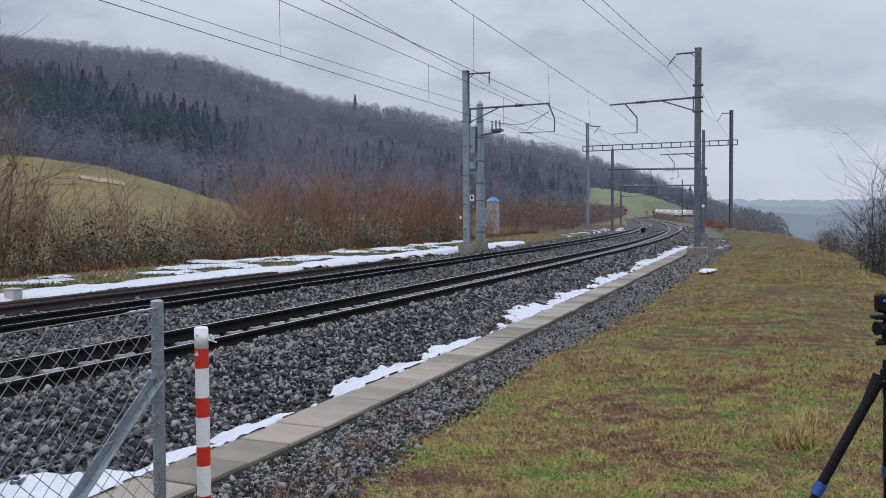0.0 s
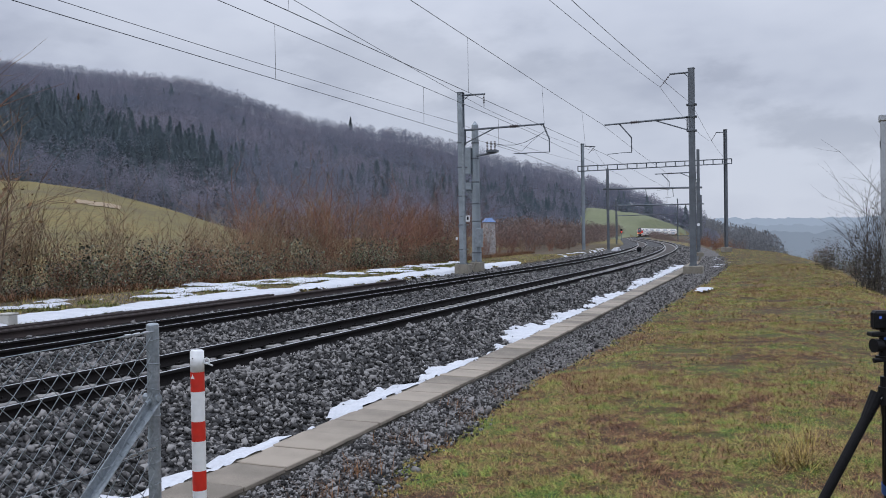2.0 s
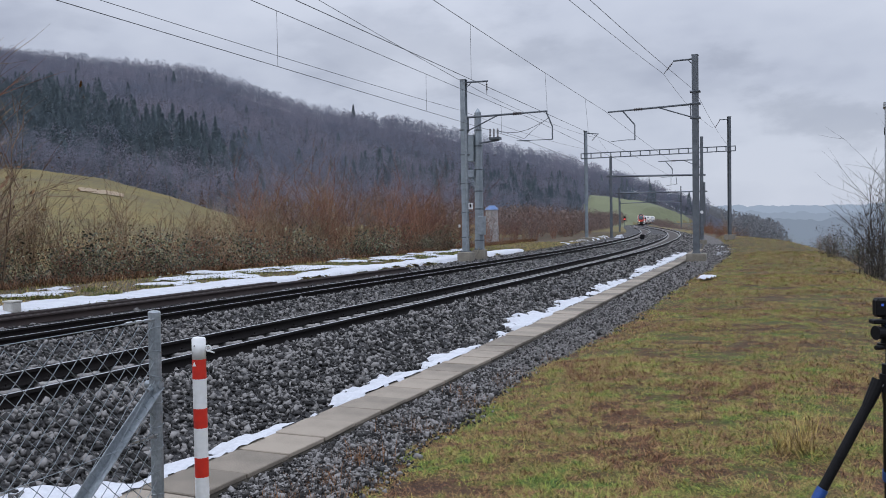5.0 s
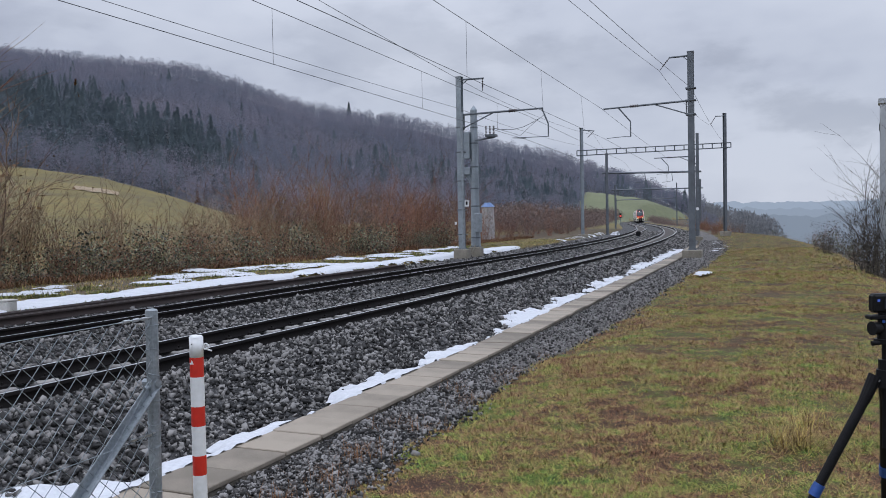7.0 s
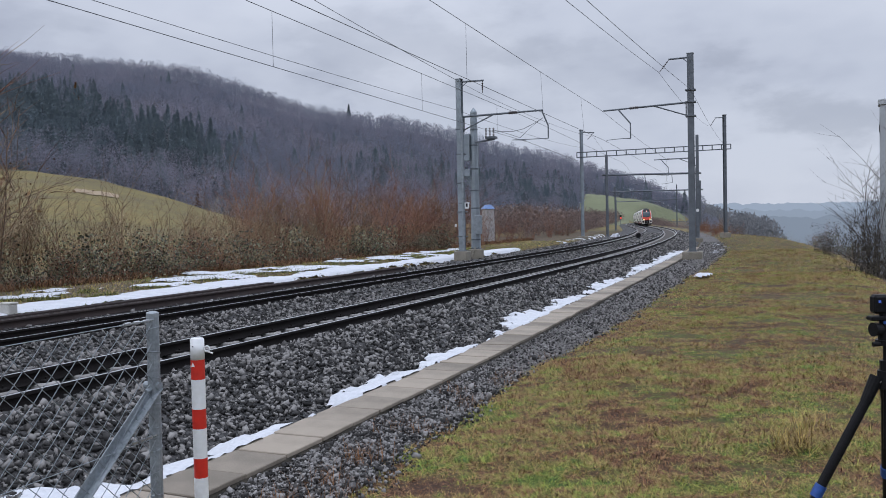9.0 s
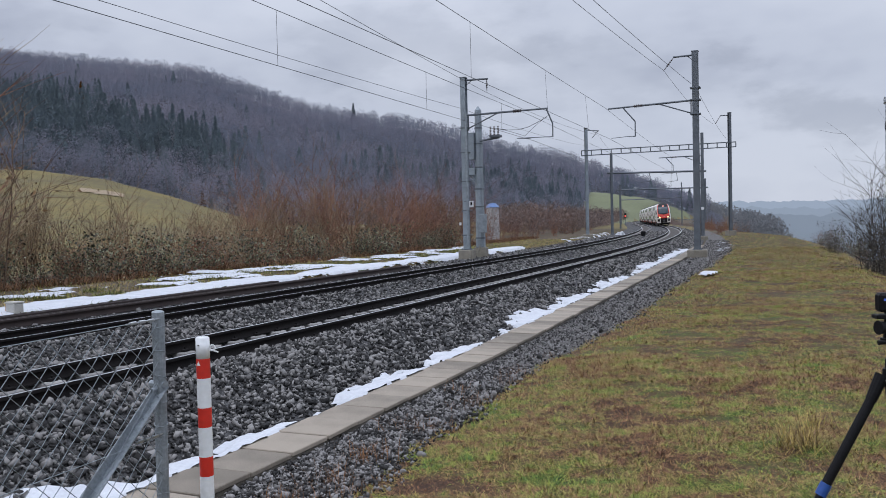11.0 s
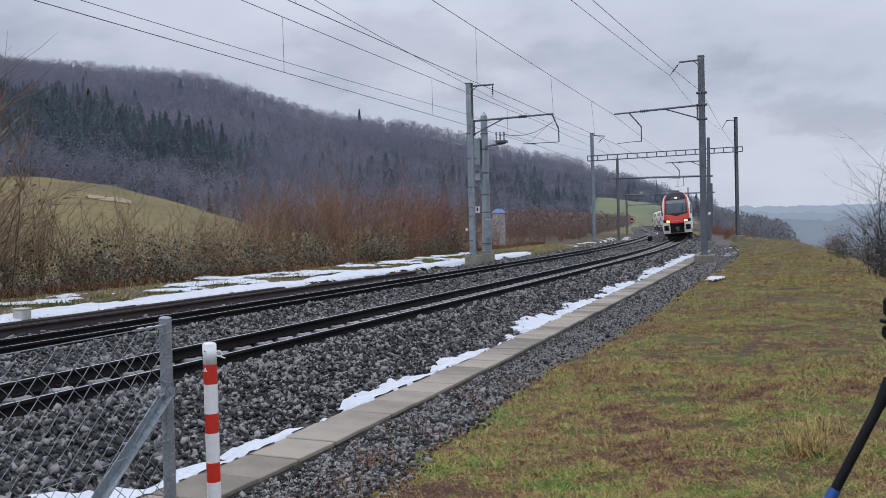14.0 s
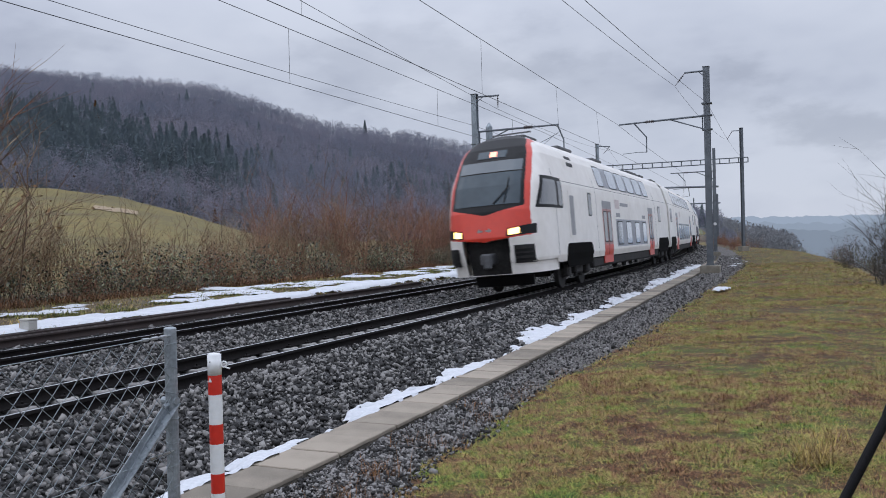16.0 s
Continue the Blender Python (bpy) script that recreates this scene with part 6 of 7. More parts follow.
    keep = wobble(s, o, 1.2, 6) + 0.5 * rng.normal(size=len(s)) > -0.35
    x, y, _ = on_line(s[keep], o[keep], 0)
    blades("dead_bracken", "withered red-brown growth at the foot of the hedge", x, y, rng.uniform(0.12, 0.5, len(x)), 0.009 * np.ones(len(x)), 1.4, BRACKEN, 54)
    # cushions of rank green grass standing out of the verge snow
    vx, vy = [], []
    for _ in range(330):
        s, o = rng.uniform(11, 52), rng.uniform(-11.8, -8.9)
        if fbm(s, o, 2.2, 23) < -0.15:
            continue
        px, py, _ = on_line(s, o, 0)
        k, wide = rng.integers(35, 80), rng.uniform(0.10, 0.28)
        vx.append(px + rng.normal(0, wide, k))
        vy.append(py + rng.normal(0, wide, k))
    vx, vy = np.concatenate(vx), np.concatenate(vy)
    blades("verge_cushions", "rank green and olive grass cushions among the snow", vx, vy, rng.uniform(0.10, 0.26, len(vx)), 0.008 * np.ones(len(vx)), 1.5, VERGEGREEN, 59)
    # verge beyond the tracks
    s, o = rng.uniform(6, 70, 42000), rng.uniform(-14.5, -7.2, 42000)
    m = (verge_snow_mask(s, o) < 0.05 + 0.1 * rng.random(len(s)))
    x, y, _ = on_line(s[m], o[m], 0)
    pick = wobble(x, y, 1.5, 2) + 0.6 * rng.normal(size=len(x)) > 0.35
    for nm, lab, k, mat in (("verge_grass", "green grass showing between the snow", pick, GREEN), ("verge_dry_grass", "flattened straw-coloured grass on the verge", ~pick, STRAW)):
        blades(nm, lab, x[k], y[k], rng.uniform(0.06, 0.22, k.sum()), 0.005 * np.ones(k.sum()), 1.6, mat, 53)


lawn()


# ---- bare strip on the meadow ----
def soil_strip():
    soil = material("bare_clay", (0.34, 0.26, 0.17), 0.95, dark=(0.22, 0.165, 0.10), scale=0.5, fine=3, bump=0.4, dist=0.05)
    n = 24
    u = np.linspace(-0.432, -0.378, n)
    V = []
    for r, q in ((171.0, 3), (183.0, 9)):
        rr = r + 2.2 * fbm(u * 300, 0 * u, 2.0, q)
        V.append(np.stack([u * rr, rr, ground_z(u * rr, rr) + 0.16], -1))
    i = np.arange(n - 1)
    F = np.stack([i, i + 1, i + 1 + n, i + n], -1)
    tagged(mesh_of("soil_strip", np.concatenate(V), F, soil), "narrow strip of bare clay on the meadow", "bare soil", kind="structure")


soil_strip()


# ---- far hills across the valley ----
def far_hills():
    # blue haze is painted as an even glow, stronger on the farther ridges
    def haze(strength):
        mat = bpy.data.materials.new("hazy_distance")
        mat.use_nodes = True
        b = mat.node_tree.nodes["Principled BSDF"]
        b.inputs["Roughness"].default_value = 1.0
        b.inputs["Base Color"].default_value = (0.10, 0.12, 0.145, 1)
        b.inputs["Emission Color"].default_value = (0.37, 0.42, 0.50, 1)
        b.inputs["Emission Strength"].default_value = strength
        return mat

    for dist, top, wob, seed, veil in ((4300, 64, 9, 1, 0.92), (3000, 26, 7, 4, 0.78), (1350, 3.5, 1.5, 6, 0.62)):
        a = np.linspace(0.05, 1.5, 900)
        X, Y = dist * np.sin(a), dist * np.cos(a)
        h = top + wob * wobble(X, Y, 500, seed) + 5 * wobble(X, Y, 60, seed + 2) + 4 * wobble(X, Y, 18, seed + 5)
        V = np.concatenate([np.stack([X, Y, -400 + 0 * X], -1), np.stack([X * 1.02, Y * 1.02, h], -1)])
        i = np.arange(899)
        F = np.stack([i, i + 1, i + 901, i + 900], -1)
        tagged(mesh_of("backdrop_hills", V, F, haze(veil), smooth=True), "far wooded ridge across the valley in painted blue haze", "hills", kind="structure")


far_hills()


# ---- the train: a white and red double-deck multiple unit ----
COACH = material("white_coach_paint", (0.83, 0.80, 0.755), 0.32, dark=(0.70, 0.665, 0.615), scale=0.5, fine=3, bump=0.0, spec=0.5)
COACHRED = material("red_coach_paint", (0.62, 0.05, 0.026), 0.32, dark=(0.50, 0.045, 0.028), scale=0.8, fine=5, bump=0)
UNDER = material("dark_underframe", (0.045, 0.043, 0.042), 0.75, dark=(0.02, 0.02, 0.02), scale=2, fine=12, bump=0.2, dist=0.01, spec=0.2)
GREYDOOR = material("grey_door_paint", (0.30, 0.30, 0.31), 0.4, dark=(0.22, 0.22, 0.23), scale=1, fine=8, bump=0)
PANE = material("dark_window_glass", (0.03, 0.035, 0.042), 0.05, dark=(0.02, 0.023, 0.03), scale=0.6, fine=3, bump=0, spec=0.9)
PANE.node_tree.nodes["Principled BSDF"].inputs["IOR"].default_value = 2.3
UPPER = material("coated_upper_glass", (0.62, 0.65, 0.69), 0.08, 0.85, dark=(0.5, 0.53, 0.57), scale=0.5, fine=2, bump=0)
SEAL = material("black_rubber_seal", (0.012, 0.012, 0.013), 0.5, bump=0, spec=0.2)
ARCH = material("wheel_arch_shade", (0.006, 0.006, 0.006), 0.9, bump=0, spec=0.05)
ROOFGREY = material("grey_roof_gear", (0.10, 0.105, 0.11), 0.7, dark=(0.06, 0.06, 0.065), scale=1.5, fine=10, bump=0.1)
DOORRED = material("faded_red_door", (0.40, 0.17, 0.15), 0.35, dark=(0.32, 0.13, 0.115), scale=1, fine=8, bump=0)
BANDGREY = material("grey_window_band", (0.30, 0.315, 0.35), 0.35, dark=(0.24, 0.25, 0.28), scale=1, fine=8, bump=0)
LOGO = material("pale_logo_paint", (0.70, 0.60, 0.58), 0.4, bump=0)
WARM = glow("headlight_warm", (1.0, 0.64, 0.20), 4.5)
DISPLAY = glow("route_display_red", (1.0, 0.34, 0.22), 2.4)
SIDE = [(1.36, 0.80), (1.40, 1.0), (1.40, 2.85), (1.385, 3.05), (1.34, 3.25), (1.17, 3.90), (1.03, 4.15), (0.80, 4.36), (0.45, 4.50), (0.0, 4.55)]
NOSE_END = 2.4
CAR_HALF = 12.7


def side_x(z):
    zs, xs = [b for a, b in SIDE[:9]], [a for a, b in SIDE[:9]]
    return np.interp(z, zs, xs)


def nose_d(z):
    return np.interp(z, [0.6, 1.0, 1.6, 2.3, 3.0, 3.7, 4.1, 4.4, 4.55], [0.25, 0.12, 0.0, 0.16, 0.52, 1.02, 1.42, 1.9, 2.38])


def shell(par, d0, d1, label=""):
    """The body shell between two distances behind the nose."""
    prof = SIDE + [(-a, b) for a, b in SIDE[-2::-1]] + [(-1.3, 0.79), (1.3, 0.79)]
    bm = B()
    loops = []
    for d in (d0, (d0 + d1) / 2, d1):
        loops.append([bm.verts.new((a, d - CAR_HALF, z)) for a, z in prof])
    n = len(prof)
    for A, C in zip(loops[:-1], loops[1:]):
        for j in range(n):
            bm.faces.new((A[j], C[j], C[(j + 1) % n], A[(j + 1) % n]))
    bm.faces.new(loops[0])
    bm.faces.new(loops[-1][::-1])
    return part("body", bm, COACH, par, label)


def plate(name, par, side, d0, d1, z0, z1, mat, lift, round_r=0.0, label="", skew=0.0):
    """A rounded plate that follows the body side."""
    pts = []
    r = min(round_r, (z1 - z0) * 0.45, (d1 - d0) * 0.45)
    for cx, cz, a0 in ((d1 - r, z1 - r, 0), (d0 + r, z1 - r, 90), (d0 + r, z0 + r, 180), (d1 - r, z0 + r, 270)):
        for k in range(5 if r else 1):
            a = radians(a0 + 22.5 * k)
            pts.append((cx + r * math.cos(a), cz + r * math.sin(a)))
    # split the outline so that it bends with the body
    full = []
    for p, q in zip(pts, pts[1:] + pts[:1]):
        m = max(1, int(abs(q[1] - p[1]) / 0.12))
        for k in range(m):
            full.append((p[0] + (q[0] - p[0]) * k / m, p[1] + (q[1] - p[1]) * k / m))
    bm = B()
    rows = sorted({round(z, 4) for _, z in full})
    ring = []
    for z in rows:
        ds = [d for d, zz in full if abs(zz - z) < 2e-4]
        ring.append((min(ds), max(ds), z))
    loops = []
    for l in (lift, -0.02):
        loops.append([[bm.verts.new((side * (float(side_x(z)) + l), d + skew * (z - z0) - CAR_HALF, z)) for d in (a, b)] for a, b, z in ring])
    O, I = loops
    for j in range(len(ring) - 1):
        bm.faces.new((O[j][0], O[j][1], O[j + 1][1], O[j + 1][0]))
        for e in (0, 1):
            bm.faces.new((O[j][e], O[j + 1][e], I[j + 1][e], I[j][e]))
    for j in (0, -1):
        bm.faces.new((O[j][0], O[j][1], I[j][1], I[j][0]))
    bmesh.ops.recalc_face_normals(bm, faces=bm.faces)
    return part(name, bm, mat, par, label)


def window(par, side, d0, d1, z0, z1, r=0.09, skew=0.0, glass=None):
    w = plate("window", par, side, d0, d1, z0, z1, SEAL, 0.006, r, skew=skew)
    plate("pane", w, side, d0 + 0.045, d1 - 0.045, z0 + 0.045, z1 - 0.045, glass or PANE, 0.011, r * 0.8, skew=skew)


def door(par, side, d0, d1):
    dr = plate("door", par, side, d0, d1, 1.2, 2.46, DOORRED, 0.006, 0.0)
    plate("door_header", dr, side, d0, d1, 2.465, 2.74, GREYDOOR, 0.006, 0.03, "grey panel over the door")
    plate("door_lower", dr, side, d0 + 0.01, d1 - 0.01, 0.55, 1.195, COACHRED, 0.008, 0.0, "red lower door panel")
    mid = (d0 + d1) / 2
    for a, b in ((d0 + 0.1, mid - 0.09), (mid + 0.09, d1 - 0.1)):
        plate("door_window", dr, side, a, b, 1.28, 2.38, SEAL, 0.011, 0.08)
        plate("door_pane", dr, side, a + 0.03, b - 0.03, 1.31, 2.35, PANE, 0.014, 0.06)
    plate("door_gap", dr, side, mid - 0.012, mid + 0.012, 0.84, 2.5, SEAL, 0.012)


def wheel_mesh():
    bm = B()
    for x in (-0.98, 0.98):
        bmesh.ops.create_cone(bm, cap_ends=True, segments=28, radius1=0.46, radius2=0.46, depth=0.13, matrix=pose(x, 0, 0, 0, 90, 0))
        bmesh.ops.create_cone(bm, cap_ends=True, segments=20, radius1=0.2, radius2=0.14, depth=0.2, matrix=pose(x + 0.06 * (1 if x > 0 else -1), 0, 0, 0, 90 if x > 0 else -90, 0))
    tube(bm, (-0.7, 0, 0), (0.7, 0, 0), 0.09)
    me = bpy.data.meshes.new("wheelset")
    bm.to_mesh(me)
    bm.free()
    me.materials.append(UNDER)
    return me


WHEELS = wheel_mesh()


def bogie(par, d):
    y = d - CAR_HALF
    bm = B()
    for x in (-1.2, 1.2):
        box(bm, (0.16, 2.9, 0.16), pose(x, y, 0.68), 0.03)
        box(bm, (0.2, 0.9, 0.28), pose(x, y, 0.52), 0.05)
        for dy in (-1.25, 1.25):
            box(bm, (0.2, 0.34, 0.34), pose(x * 1.01, y + dy, 0.5), 0.05)
        tube(bm, (x * 1.02, y - 0.35, 0.3), (x * 1.02, y - 0.2, 0.85), 0.06)
        tube(bm, (x * 1.02, y + 0.35, 0.3), (x * 1.02, y + 0.2, 0.85), 0.06)
    box(bm, (2.6, 0.5, 0.25), pose(0, y, 0.6), 0.04)
    bg = part("bogie", bm, UNDER, par, "dark steel bogie frame")
    for dy in (-1.25, 1.25):
        w = new("wheelset", WHEELS)
        w.parent = bg
        w.matrix_local = pose(0, y + dy, 0.46)
    for side in (-1, 1):
        # near-black plate on the skirt, painted as the shade in the wheel opening
        plate("opening_shade", par, side, d - 1.75, d + 1.75, 0.62, 1.32, ARCH, 0.008, 0.55)


def underframe(par, d0, d1):
    part("underframe", box(B(), (2.62, d1 - d0, 0.36), pose(0, (d0 + d1) / 2 - CAR_HALF, 0.63), 0.05), UNDER, par, "dark grey equipment skirt")


def roof_gear(par, d, l, w=1.1, h=0.13):
    part("roof_box", box(B(), (w, l, h), pose(0, d - CAR_HALF, 4.55), 0.04), ROOFGREY, par)


def pantograph(par, d):
    y = d - CAR_HALF
    bm = B()
    for x in (-0.35, 0.35):
        tube(bm, (x, y - 0.4, 4.62), (x, y + 0.8, 4.62), 0.03, seg=6)
    for yy in (y - 0.4, y + 0.8):
        tube(bm, (-0.35, yy, 4.62), (0.35, yy, 4.62), 0.03, seg=6)
        for x in (-0.35, 0.35):
            tube(bm, (x, yy, 4.5), (x, yy, 4.62), 0.05, seg=8)
    tube(bm, (-0.6, y - 0.45, 4.70), (0.6, y - 0.45, 4.70), 0.025, seg=6)
    part("pantograph", bm, ROOFGREY, par, "folded dark pantograph")


def face_region(x, z):
    """Which paint a place on the nose takes: 0 white, 1 red, 2 black surround, 3 lower recess."""
    ax = abs(x)
    sill = 2.20 + 0.20 * min(ax / 0.95, 1.2)
    hw = float(np.interp(z, [2.1, 2.5, 3.3, 3.9, 4.3, 4.52], [1.04, 1.02, 0.99, 0.93, 0.80, 0.6]))
    if z > sill and ax < hw:
        return 2
    if z > 1.5 + 0.10 * ax and ax < hw + float(np.interp(z, [1.6, 2.2, 3.0, 4.0, 4.45], [0.13, 0.11, 0.13, 0.12, 0.07])):
        return 1
    if ax < 0.66 - 0.06 * (1.5 - z) and 0.62 <= z <= 1.5 + 0.10 * ax:
        return 3
    return 0


def nose(par):
    nz, na = 240, 170
    zs = 0.6 + (4.55 - 0.6) * np.linspace(0, 1, nz)
    ang = np.linspace(-math.pi / 2, math.pi / 2, na)
    e = 2 / 3.3
    grid = np.empty((nz, na, 3))
    for i, z in enumerate(zs):
        w = float(side_x(max(z, 0.8))) if z < 4.5 else 0.45 * math.sqrt(max(0.0, (4.553 - z) / 0.053))
        w *= 1.0 if z > 0.9 else 0.97
        d0 = float(nose_d(z))
        grid[i, :, 0] = w * np.sign(np.sin(ang)) * np.abs(np.sin(ang)) ** e
        grid[i, :, 1] = NOSE_END - (NOSE_END - d0) * np.abs(np.cos(ang)) ** e - CAR_HALF
        grid[i, :, 2] = z
    idx = np.arange(nz * na).reshape(nz, na)
    F = np.stack([idx[:-1, :-1], idx[:-1, 1:], idx[1:, 1:], idx[1:, :-1]], -1).reshape(-1, 4)
    V = grid.reshape(-1, 3)
    cen = V[F].mean(1)
    reg = np.array([face_region(c[0], c[2]) for c in cen])
    names = {0: ("nose_shell", COACH, ""), 1: ("red_front_panel", COACHRED, "glossy red front panel"), 2: ("windscreen_surround", SEAL, "black glazed surround"), 3: ("coupler_recess", UNDER, "dark recess round the coupler")}
    for k, (nm, mat, lab) in names.items():
        f = F[reg == k]
        used = np.unique(f)
        re = np.zeros(len(V), int)
        re[used] = np.arange(len(used))
        vv = V[used].copy()
        if k == 3:
            vv[:, 1] += 0.32
        ob = mesh_of(nm, vv, re[f], mat, par, smooth=True)
        if lab:
            tagged(ob, lab)

    def skin(name, test, mat, out, parent, label="", deep=False):
        m = np.array([test(c[0], c[2]) if not deep else test(c[0], c[2], c[1] + CAR_HALF) for c in cen])
        f = F[m]
        used = np.unique(f)
        re = np.zeros(len(V), int)
        re[used] = np.arange(len(used))
        vv = V[used].copy()
        if deep:
            vv[:, 0] += np.sign(vv[:, 0]) * out
        else:
            vv[:, 1] -= out
            vv[:, 2] += out * 0.3
        ob = mesh_of(name, vv, re[f], mat, parent, smooth=True)
        if label:
            tagged(ob, label)
        return ob

    ws = skin("windscreen", lambda x, z: 2.46 < z < 3.36 and abs(x) < 0.93 - 0.03 * (z - 2.46), WINDSCREEN, 0.012, par, "large sloping windscreen")
    skin("sun_blind", lambda x, z: 3.40 < z < 3.70 and abs(x) < 0.90, BLIND, 0.012, ws, "grey tinted strip at the top")
    skin("display_window", lambda x, z: 3.80 < z < 4.02 and abs(x) < 0.42, WINDSCREEN, 0.012, par)
    skin("route_display", lambda x, z: 3.84 < z < 3.99 and -0.06 < x < 0.12, DISPLAY, 0.02, par, "lit orange-red route display")
    for sd in (-1, 1):
        cab = skin("cab_window", lambda x, z, d: sd * x > 0.9 and 2.34 < z < 3.22 and d > 0.78 + 0.62 * (z - 2.34), SEAL, 0.008, par, "dark side window of the driver's cab", True)
        skin("pane", lambda x, z, d: sd * x > 0.9 and 2.42 < z < 3.13 and d > 0.92 + 0.62 * (z - 2.34), PANE, 0.013, cab, "", True)
        lamp = skin("headlight", lambda x, z: 1.57 + 0.06 * sd * x < z < 1.72 + 0.15 * sd * x and 0.60 + 0.35 * max(0, z - 1.7) < sd * x < 1.25, SEAL, 0.010, par, "dark headlight housing")
        skin("lamp", lambda x, z: 1.60 + 0.06 * sd * x < z < 1.69 + 0.15 * sd * x and 0.66 < sd * x < 0.93, WARM, 0.02, lamp, "lit warm headlight")
        skin("buffer_pad", lambda x, z: 0.86 < z < 1.34 and 0.76 < sd * x < 1.2, UNDER, 0.06, par, "black ribbed buffer pad")
        for k in range(3):
            skin("pad_rib", lambda x, z: 0.93 + 0.12 * k < z < 0.985 + 0.12 * k and 0.78 < sd * x < 1.18, SEAL, 0.085, par)
    # front emblem, drawn as two plain arrows
    bm = B()
    y = float(nose_d(1.80)) - CAR_HALF - 0.012
    for sd in (-1, 1):
        v = [bm.verts.new((sd * a, y, z)) for a, z in ((0.03, 1.815), (0.13, 1.815), (0.10, 1.85), (0.145, 1.85), (0.2, 1.79), (0.145, 1.73), (0.10, 1.73), (0.13, 1.765), (0.03, 1.765))]
        bm.faces.new(v)
    part("front_emblem", bm, SILVER, par)
    # coupler and snow plough
    y = -CAR_HALF
    bm = box(B(), (0.34, 0.5, 0.32), pose(0, y + 0.25, 1.03), 0.05)
    tube(bm, (0, y + 0.9, 1.0), (0, y + 0.1, 1.0), 0.12)
    box(bm, (0.22, 0.14, 0.4), pose(0.05, y + 0.0, 0.98), 0.04)
    part("coupler", bm, ROOFGREY, par, "grey automatic coupler")
    # plough takes the black of SEAL to paint in the shadow under the nose
    bm = box(B(), (1.7, 0.1, 0.3), pose(0, y + 1.5, 0.4, 18, 0, 0), 0.02)
    part("snow_plough", bm, SEAL, par)
    # wiper
    bm = tube(B(), (0.55, float(nose_d(2.5)) - CAR_HALF - 0.05, 2.5), (0.62, float(nose_d(3.2)) - CAR_HALF - 0.03, 3.2), 0.014, seg=6)
    tube(bm, (0.25, float(nose_d(2.52)) - CAR_HALF - 0.05, 2.5), (0.66, float(nose_d(2.95)) - CAR_HALF - 0.04, 2.95), 0.016, seg=6)
    part("wiper", bm, SEAL, par)


WINDSCREEN = material("windscreen_glass", (0.045, 0.065, 0.08), 0.06, dark=(0.032, 0.046, 0.058), scale=0.5, fine=2, bump=0, spec=0.35)
BLIND = material("tinted_glass_strip", (0.10, 0.12, 0.135), 0.15, dark=(0.08, 0.095, 0.11), scale=0.5, fine=2, bump=0, spec=0.7)


def cab_car():
    ob = empty("cab_car")
    shell(ob, NOSE_END, 25.25)
    nose(ob)
    underframe(ob, 7.0, 21.6)
    for d in (4.95, 23.3):
        bogie(ob, d)
    for sd in (-1, 1):
        plate("cab_skirt", ob, sd, 2.2, 3.15, 0.62 + 0.2, 1.0, COACH, 0.004)
        cw = plate("cab_window", ob, sd, 2.36, 3.08, 2.34, 3.22, SEAL, 0.008, 0.06, "dark side window of the driver's cab")
        plate("pane", cw, sd, 2.62, 3.0, 2.41, 3.12, PANE, 0.013, 0.06)
        cd = plate("cab_door", ob, sd, 3.72, 4.55, 1.48, 2.9, COACH, 0.008, 0.06)
        plate("door_pane", cd, sd, 3.9, 4.38, 1.55, 2.75, GREYDOOR, 0.013, 0.05)
        window(ob, sd, 6.37, 6.88, 2.16, 2.94, 0.12)
        door(ob, sd, 8.55, 10.1)
        door(ob, sd, 18.72, 20.05)
        for a, b in ((11.05, 12.2), (13.0, 14.15), (14.98, 16.1), (16.92, 17.9)):
            window(ob, sd, a, b, 1.14, 2.06, 0.13, 0.0, UPPER)
        plate("window_band", ob, sd, 10.9, 18.05, 1.08, 2.12, BANDGREY, 0.003, 0.1, "grey band round the lower windows")
        plate("window_band", ob, sd, 9.5, 18.3, 3.24, 4.0, BANDGREY, 0.003, 0.1, "grey band between the upper windows")
        for a, b in ((8.4, 9.6), (10.4, 12.0), (12.3, 13.9), (14.2, 15.85), (16.15, 17.75), (18.1, 19.6)):
            window(ob, sd, a, b, 3.24, 4.02, 0.22, 0.12, UPPER)
        window(ob, sd, 21.8, 22.65, 2.12, 2.88, 0.1)
        plate("roof_window", ob, sd, 4.6, 5.4, 3.7, 4.05, SEAL, 0.006, 0.08, skew=0.5)
        for dd in (2.3, 7.6, 20.9):
            plate("panel_seam", ob, sd, dd, dd + 0.018, 0.86, 3.5, ROOFGREY, 0.003)
        plate("upper_seam", ob, sd, 2.3, 25.2, 3.14, 3.155, ROOFGREY, 0.003)
        plate("emblem_square", ob, sd, 10.9, 11.75, 2.52, 2.86, LOGO, 0.004)
        plate("lettering_bar", ob, sd, 11.95, 13.6, 2.63, 2.76, GREYDOOR, 0.004)
        plate("vent_grille", ob, sd, 11.0, 11.8, 2.2, 2.35, GREYDOOR, 0.005)
        plate("vent_grille", ob, sd, 17.0, 17.8, 2.2, 2.35, GREYDOOR, 0.005)
    for d, l in ((7.4, 1.8), (12.5, 1.6), (20.5, 2.4), (23.2, 1.2)):
        roof_gear(ob, d, l)
    pantograph(ob, 3.6)
    part("gangway", box(B(), (2.2, 0.5, 3.4), pose(0, 25.4 - CAR_HALF, 2.5), 0.1), SEAL, ob, "black rubber gangway bellows")
    return tagged(ob, "white double-deck driving car with a red front", "train car", group="train cars")


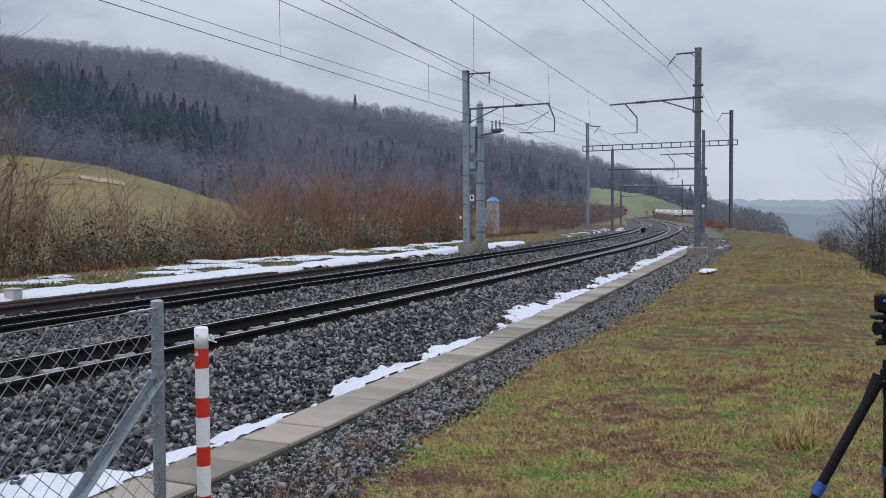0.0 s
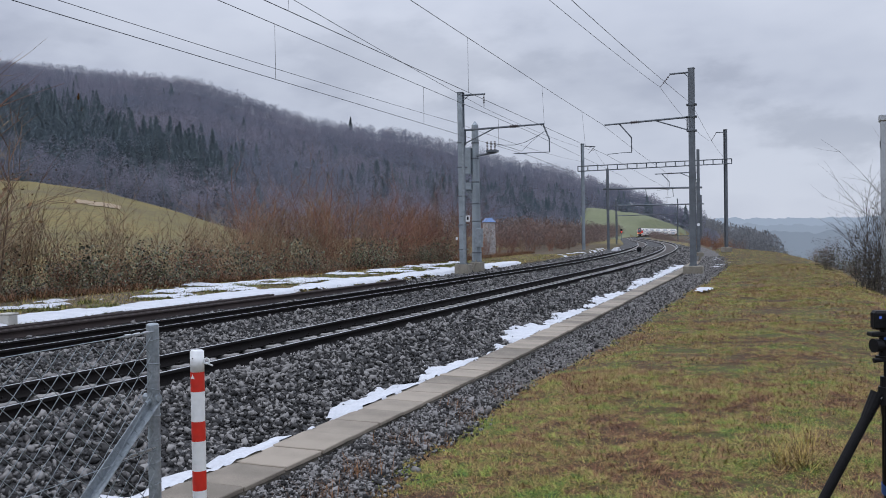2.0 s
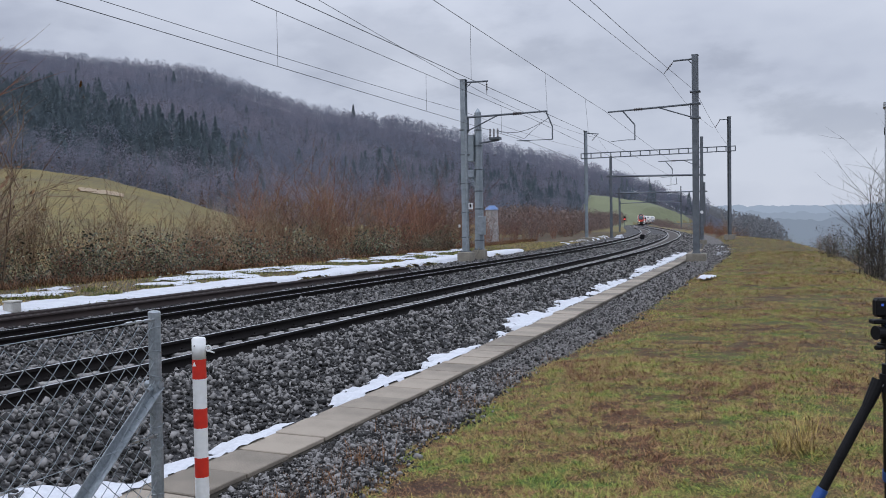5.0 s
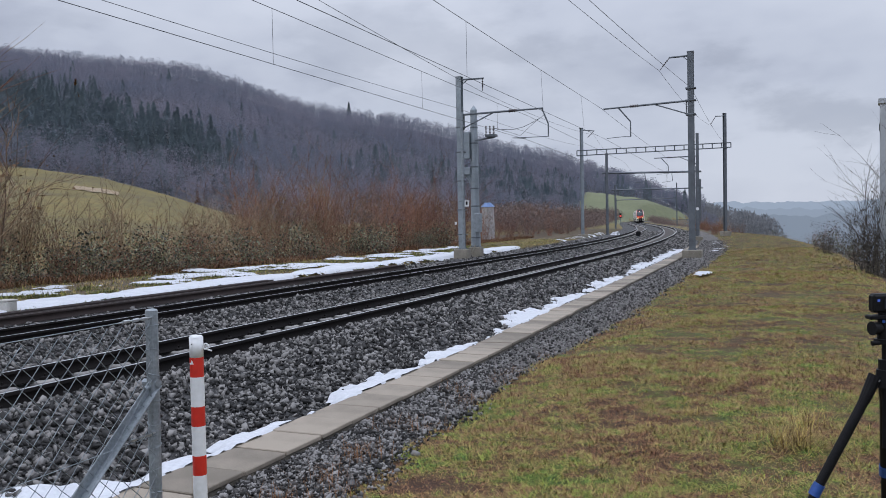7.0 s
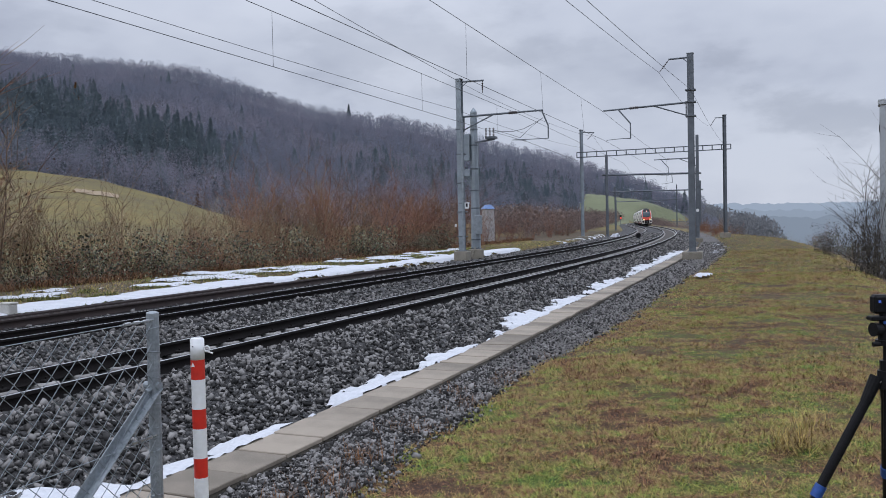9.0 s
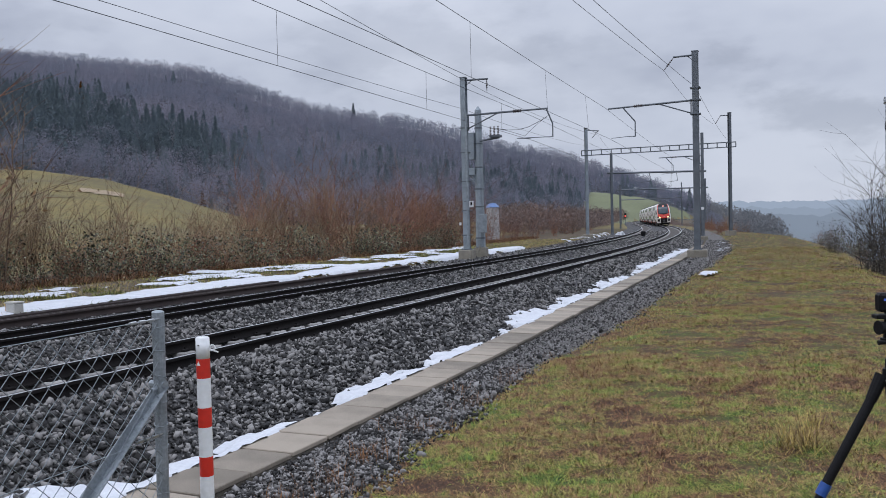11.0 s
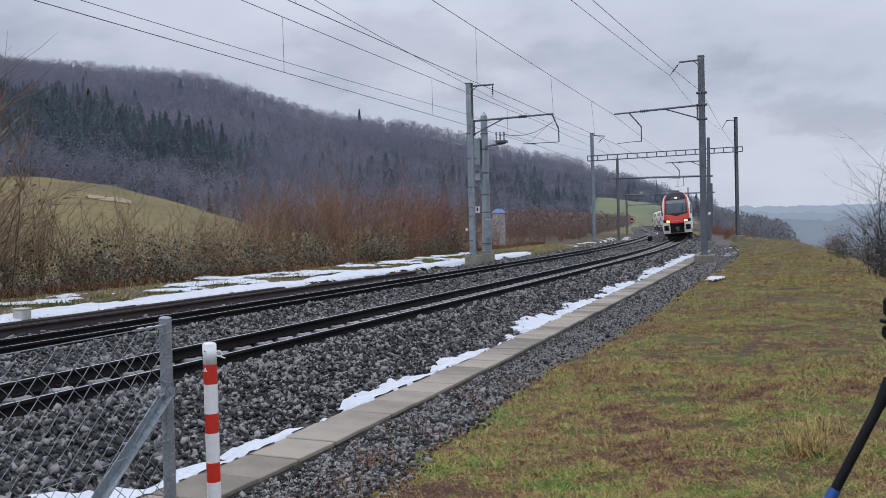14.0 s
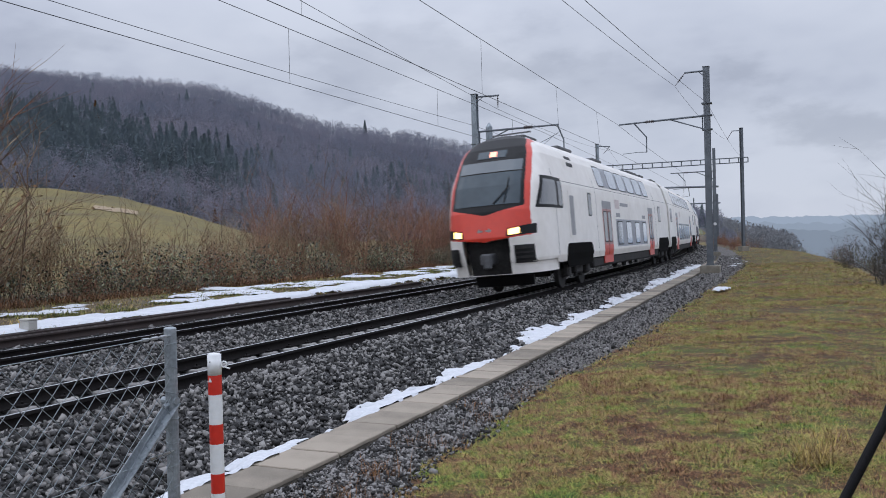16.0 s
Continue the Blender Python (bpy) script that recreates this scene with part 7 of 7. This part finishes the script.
def middle_car():
    ob = empty("middle_car")
    shell(ob, 0.25, 24.95)
    underframe(ob, 4.6, 20.6)
    for d in (2.6, 22.4):
        bogie(ob, d)
    for sd in (-1, 1):
        for a in (1.2, 22.6):
            window(ob, sd, a, a + 0.55, 2.14, 2.9, 0.1)
            window(ob, sd, a + 0.65, a + 1.2, 2.14, 2.9, 0.1)
        for a in (5.2, 18.3):
            door(ob, sd, a, a + 1.4)
        for k in range(5):
            window(ob, sd, 7.3 + 2.1 * k, 8.9 + 2.1 * k, 1.14, 2.06, 0.13, 0.0, UPPER)
        plate("window_band", ob, sd, 7.2, 17.5, 1.08, 2.12, BANDGREY, 0.003, 0.1, "grey band round the lower windows")
        plate("window_band", ob, sd, 4.5, 20.4, 3.24, 4.0, BANDGREY, 0.003, 0.1, "grey band between the upper windows")
        for k in range(8):
            window(ob, sd, 4.4 + 2.05 * k, 6.1 + 2.05 * k, 3.24, 4.02, 0.22, 0.12, UPPER)
        plate("upper_seam", ob, sd, 0.3, 24.9, 3.14, 3.155, ROOFGREY, 0.003)
        plate("emblem_square", ob, sd, 8.0, 8.8, 2.52, 2.86, LOGO, 0.004)
    for d, l in ((2.5, 2.2), (12.0, 1.6), (22.5, 2.2)):
        roof_gear(ob, d, l)
    part("gangway", box(B(), (2.2, 0.5, 3.4), pose(0, 25.1 - CAR_HALF, 2.5), 0.1), SEAL, ob, "black rubber gangway bellows")
    return tagged(ob, "white double-deck middle car with dark windows", "train car", group="train cars")


CARS = [cab_car()]
mid = middle_car()
CARS.append(mid)
for _ in range(4):
    CARS.append(copy_thing(mid, Matrix()))
S_START, SPEED = 497.5, 30.0


def nose_s(t):
    return S_START - SPEED * t


def car_pose(s_mid):
    a, b = np.array(on_line(s_mid - 9.0)), np.array(on_line(s_mid + 9.0))
    d = b - a
    m = (a + b) / 2
    return Matrix.Translation([float(q) for q in m]) @ pose(0, 0, 0, 0, 0, -math.degrees(math.atan2(d[0], d[1]))) @ pose(0, 0, 0, 0, -math.degrees(CANT), 0)


def motions():
    times = [0.25 * k for k in range(65)]
    for i, car in enumerate(CARS):
        lead = 12.7 if i == 0 else 12.7 + 25.45 + 25.2 * (i - 1)
        walk(car, [(t, car_pose(nose_s(t) + lead)) for t in times])


motions()
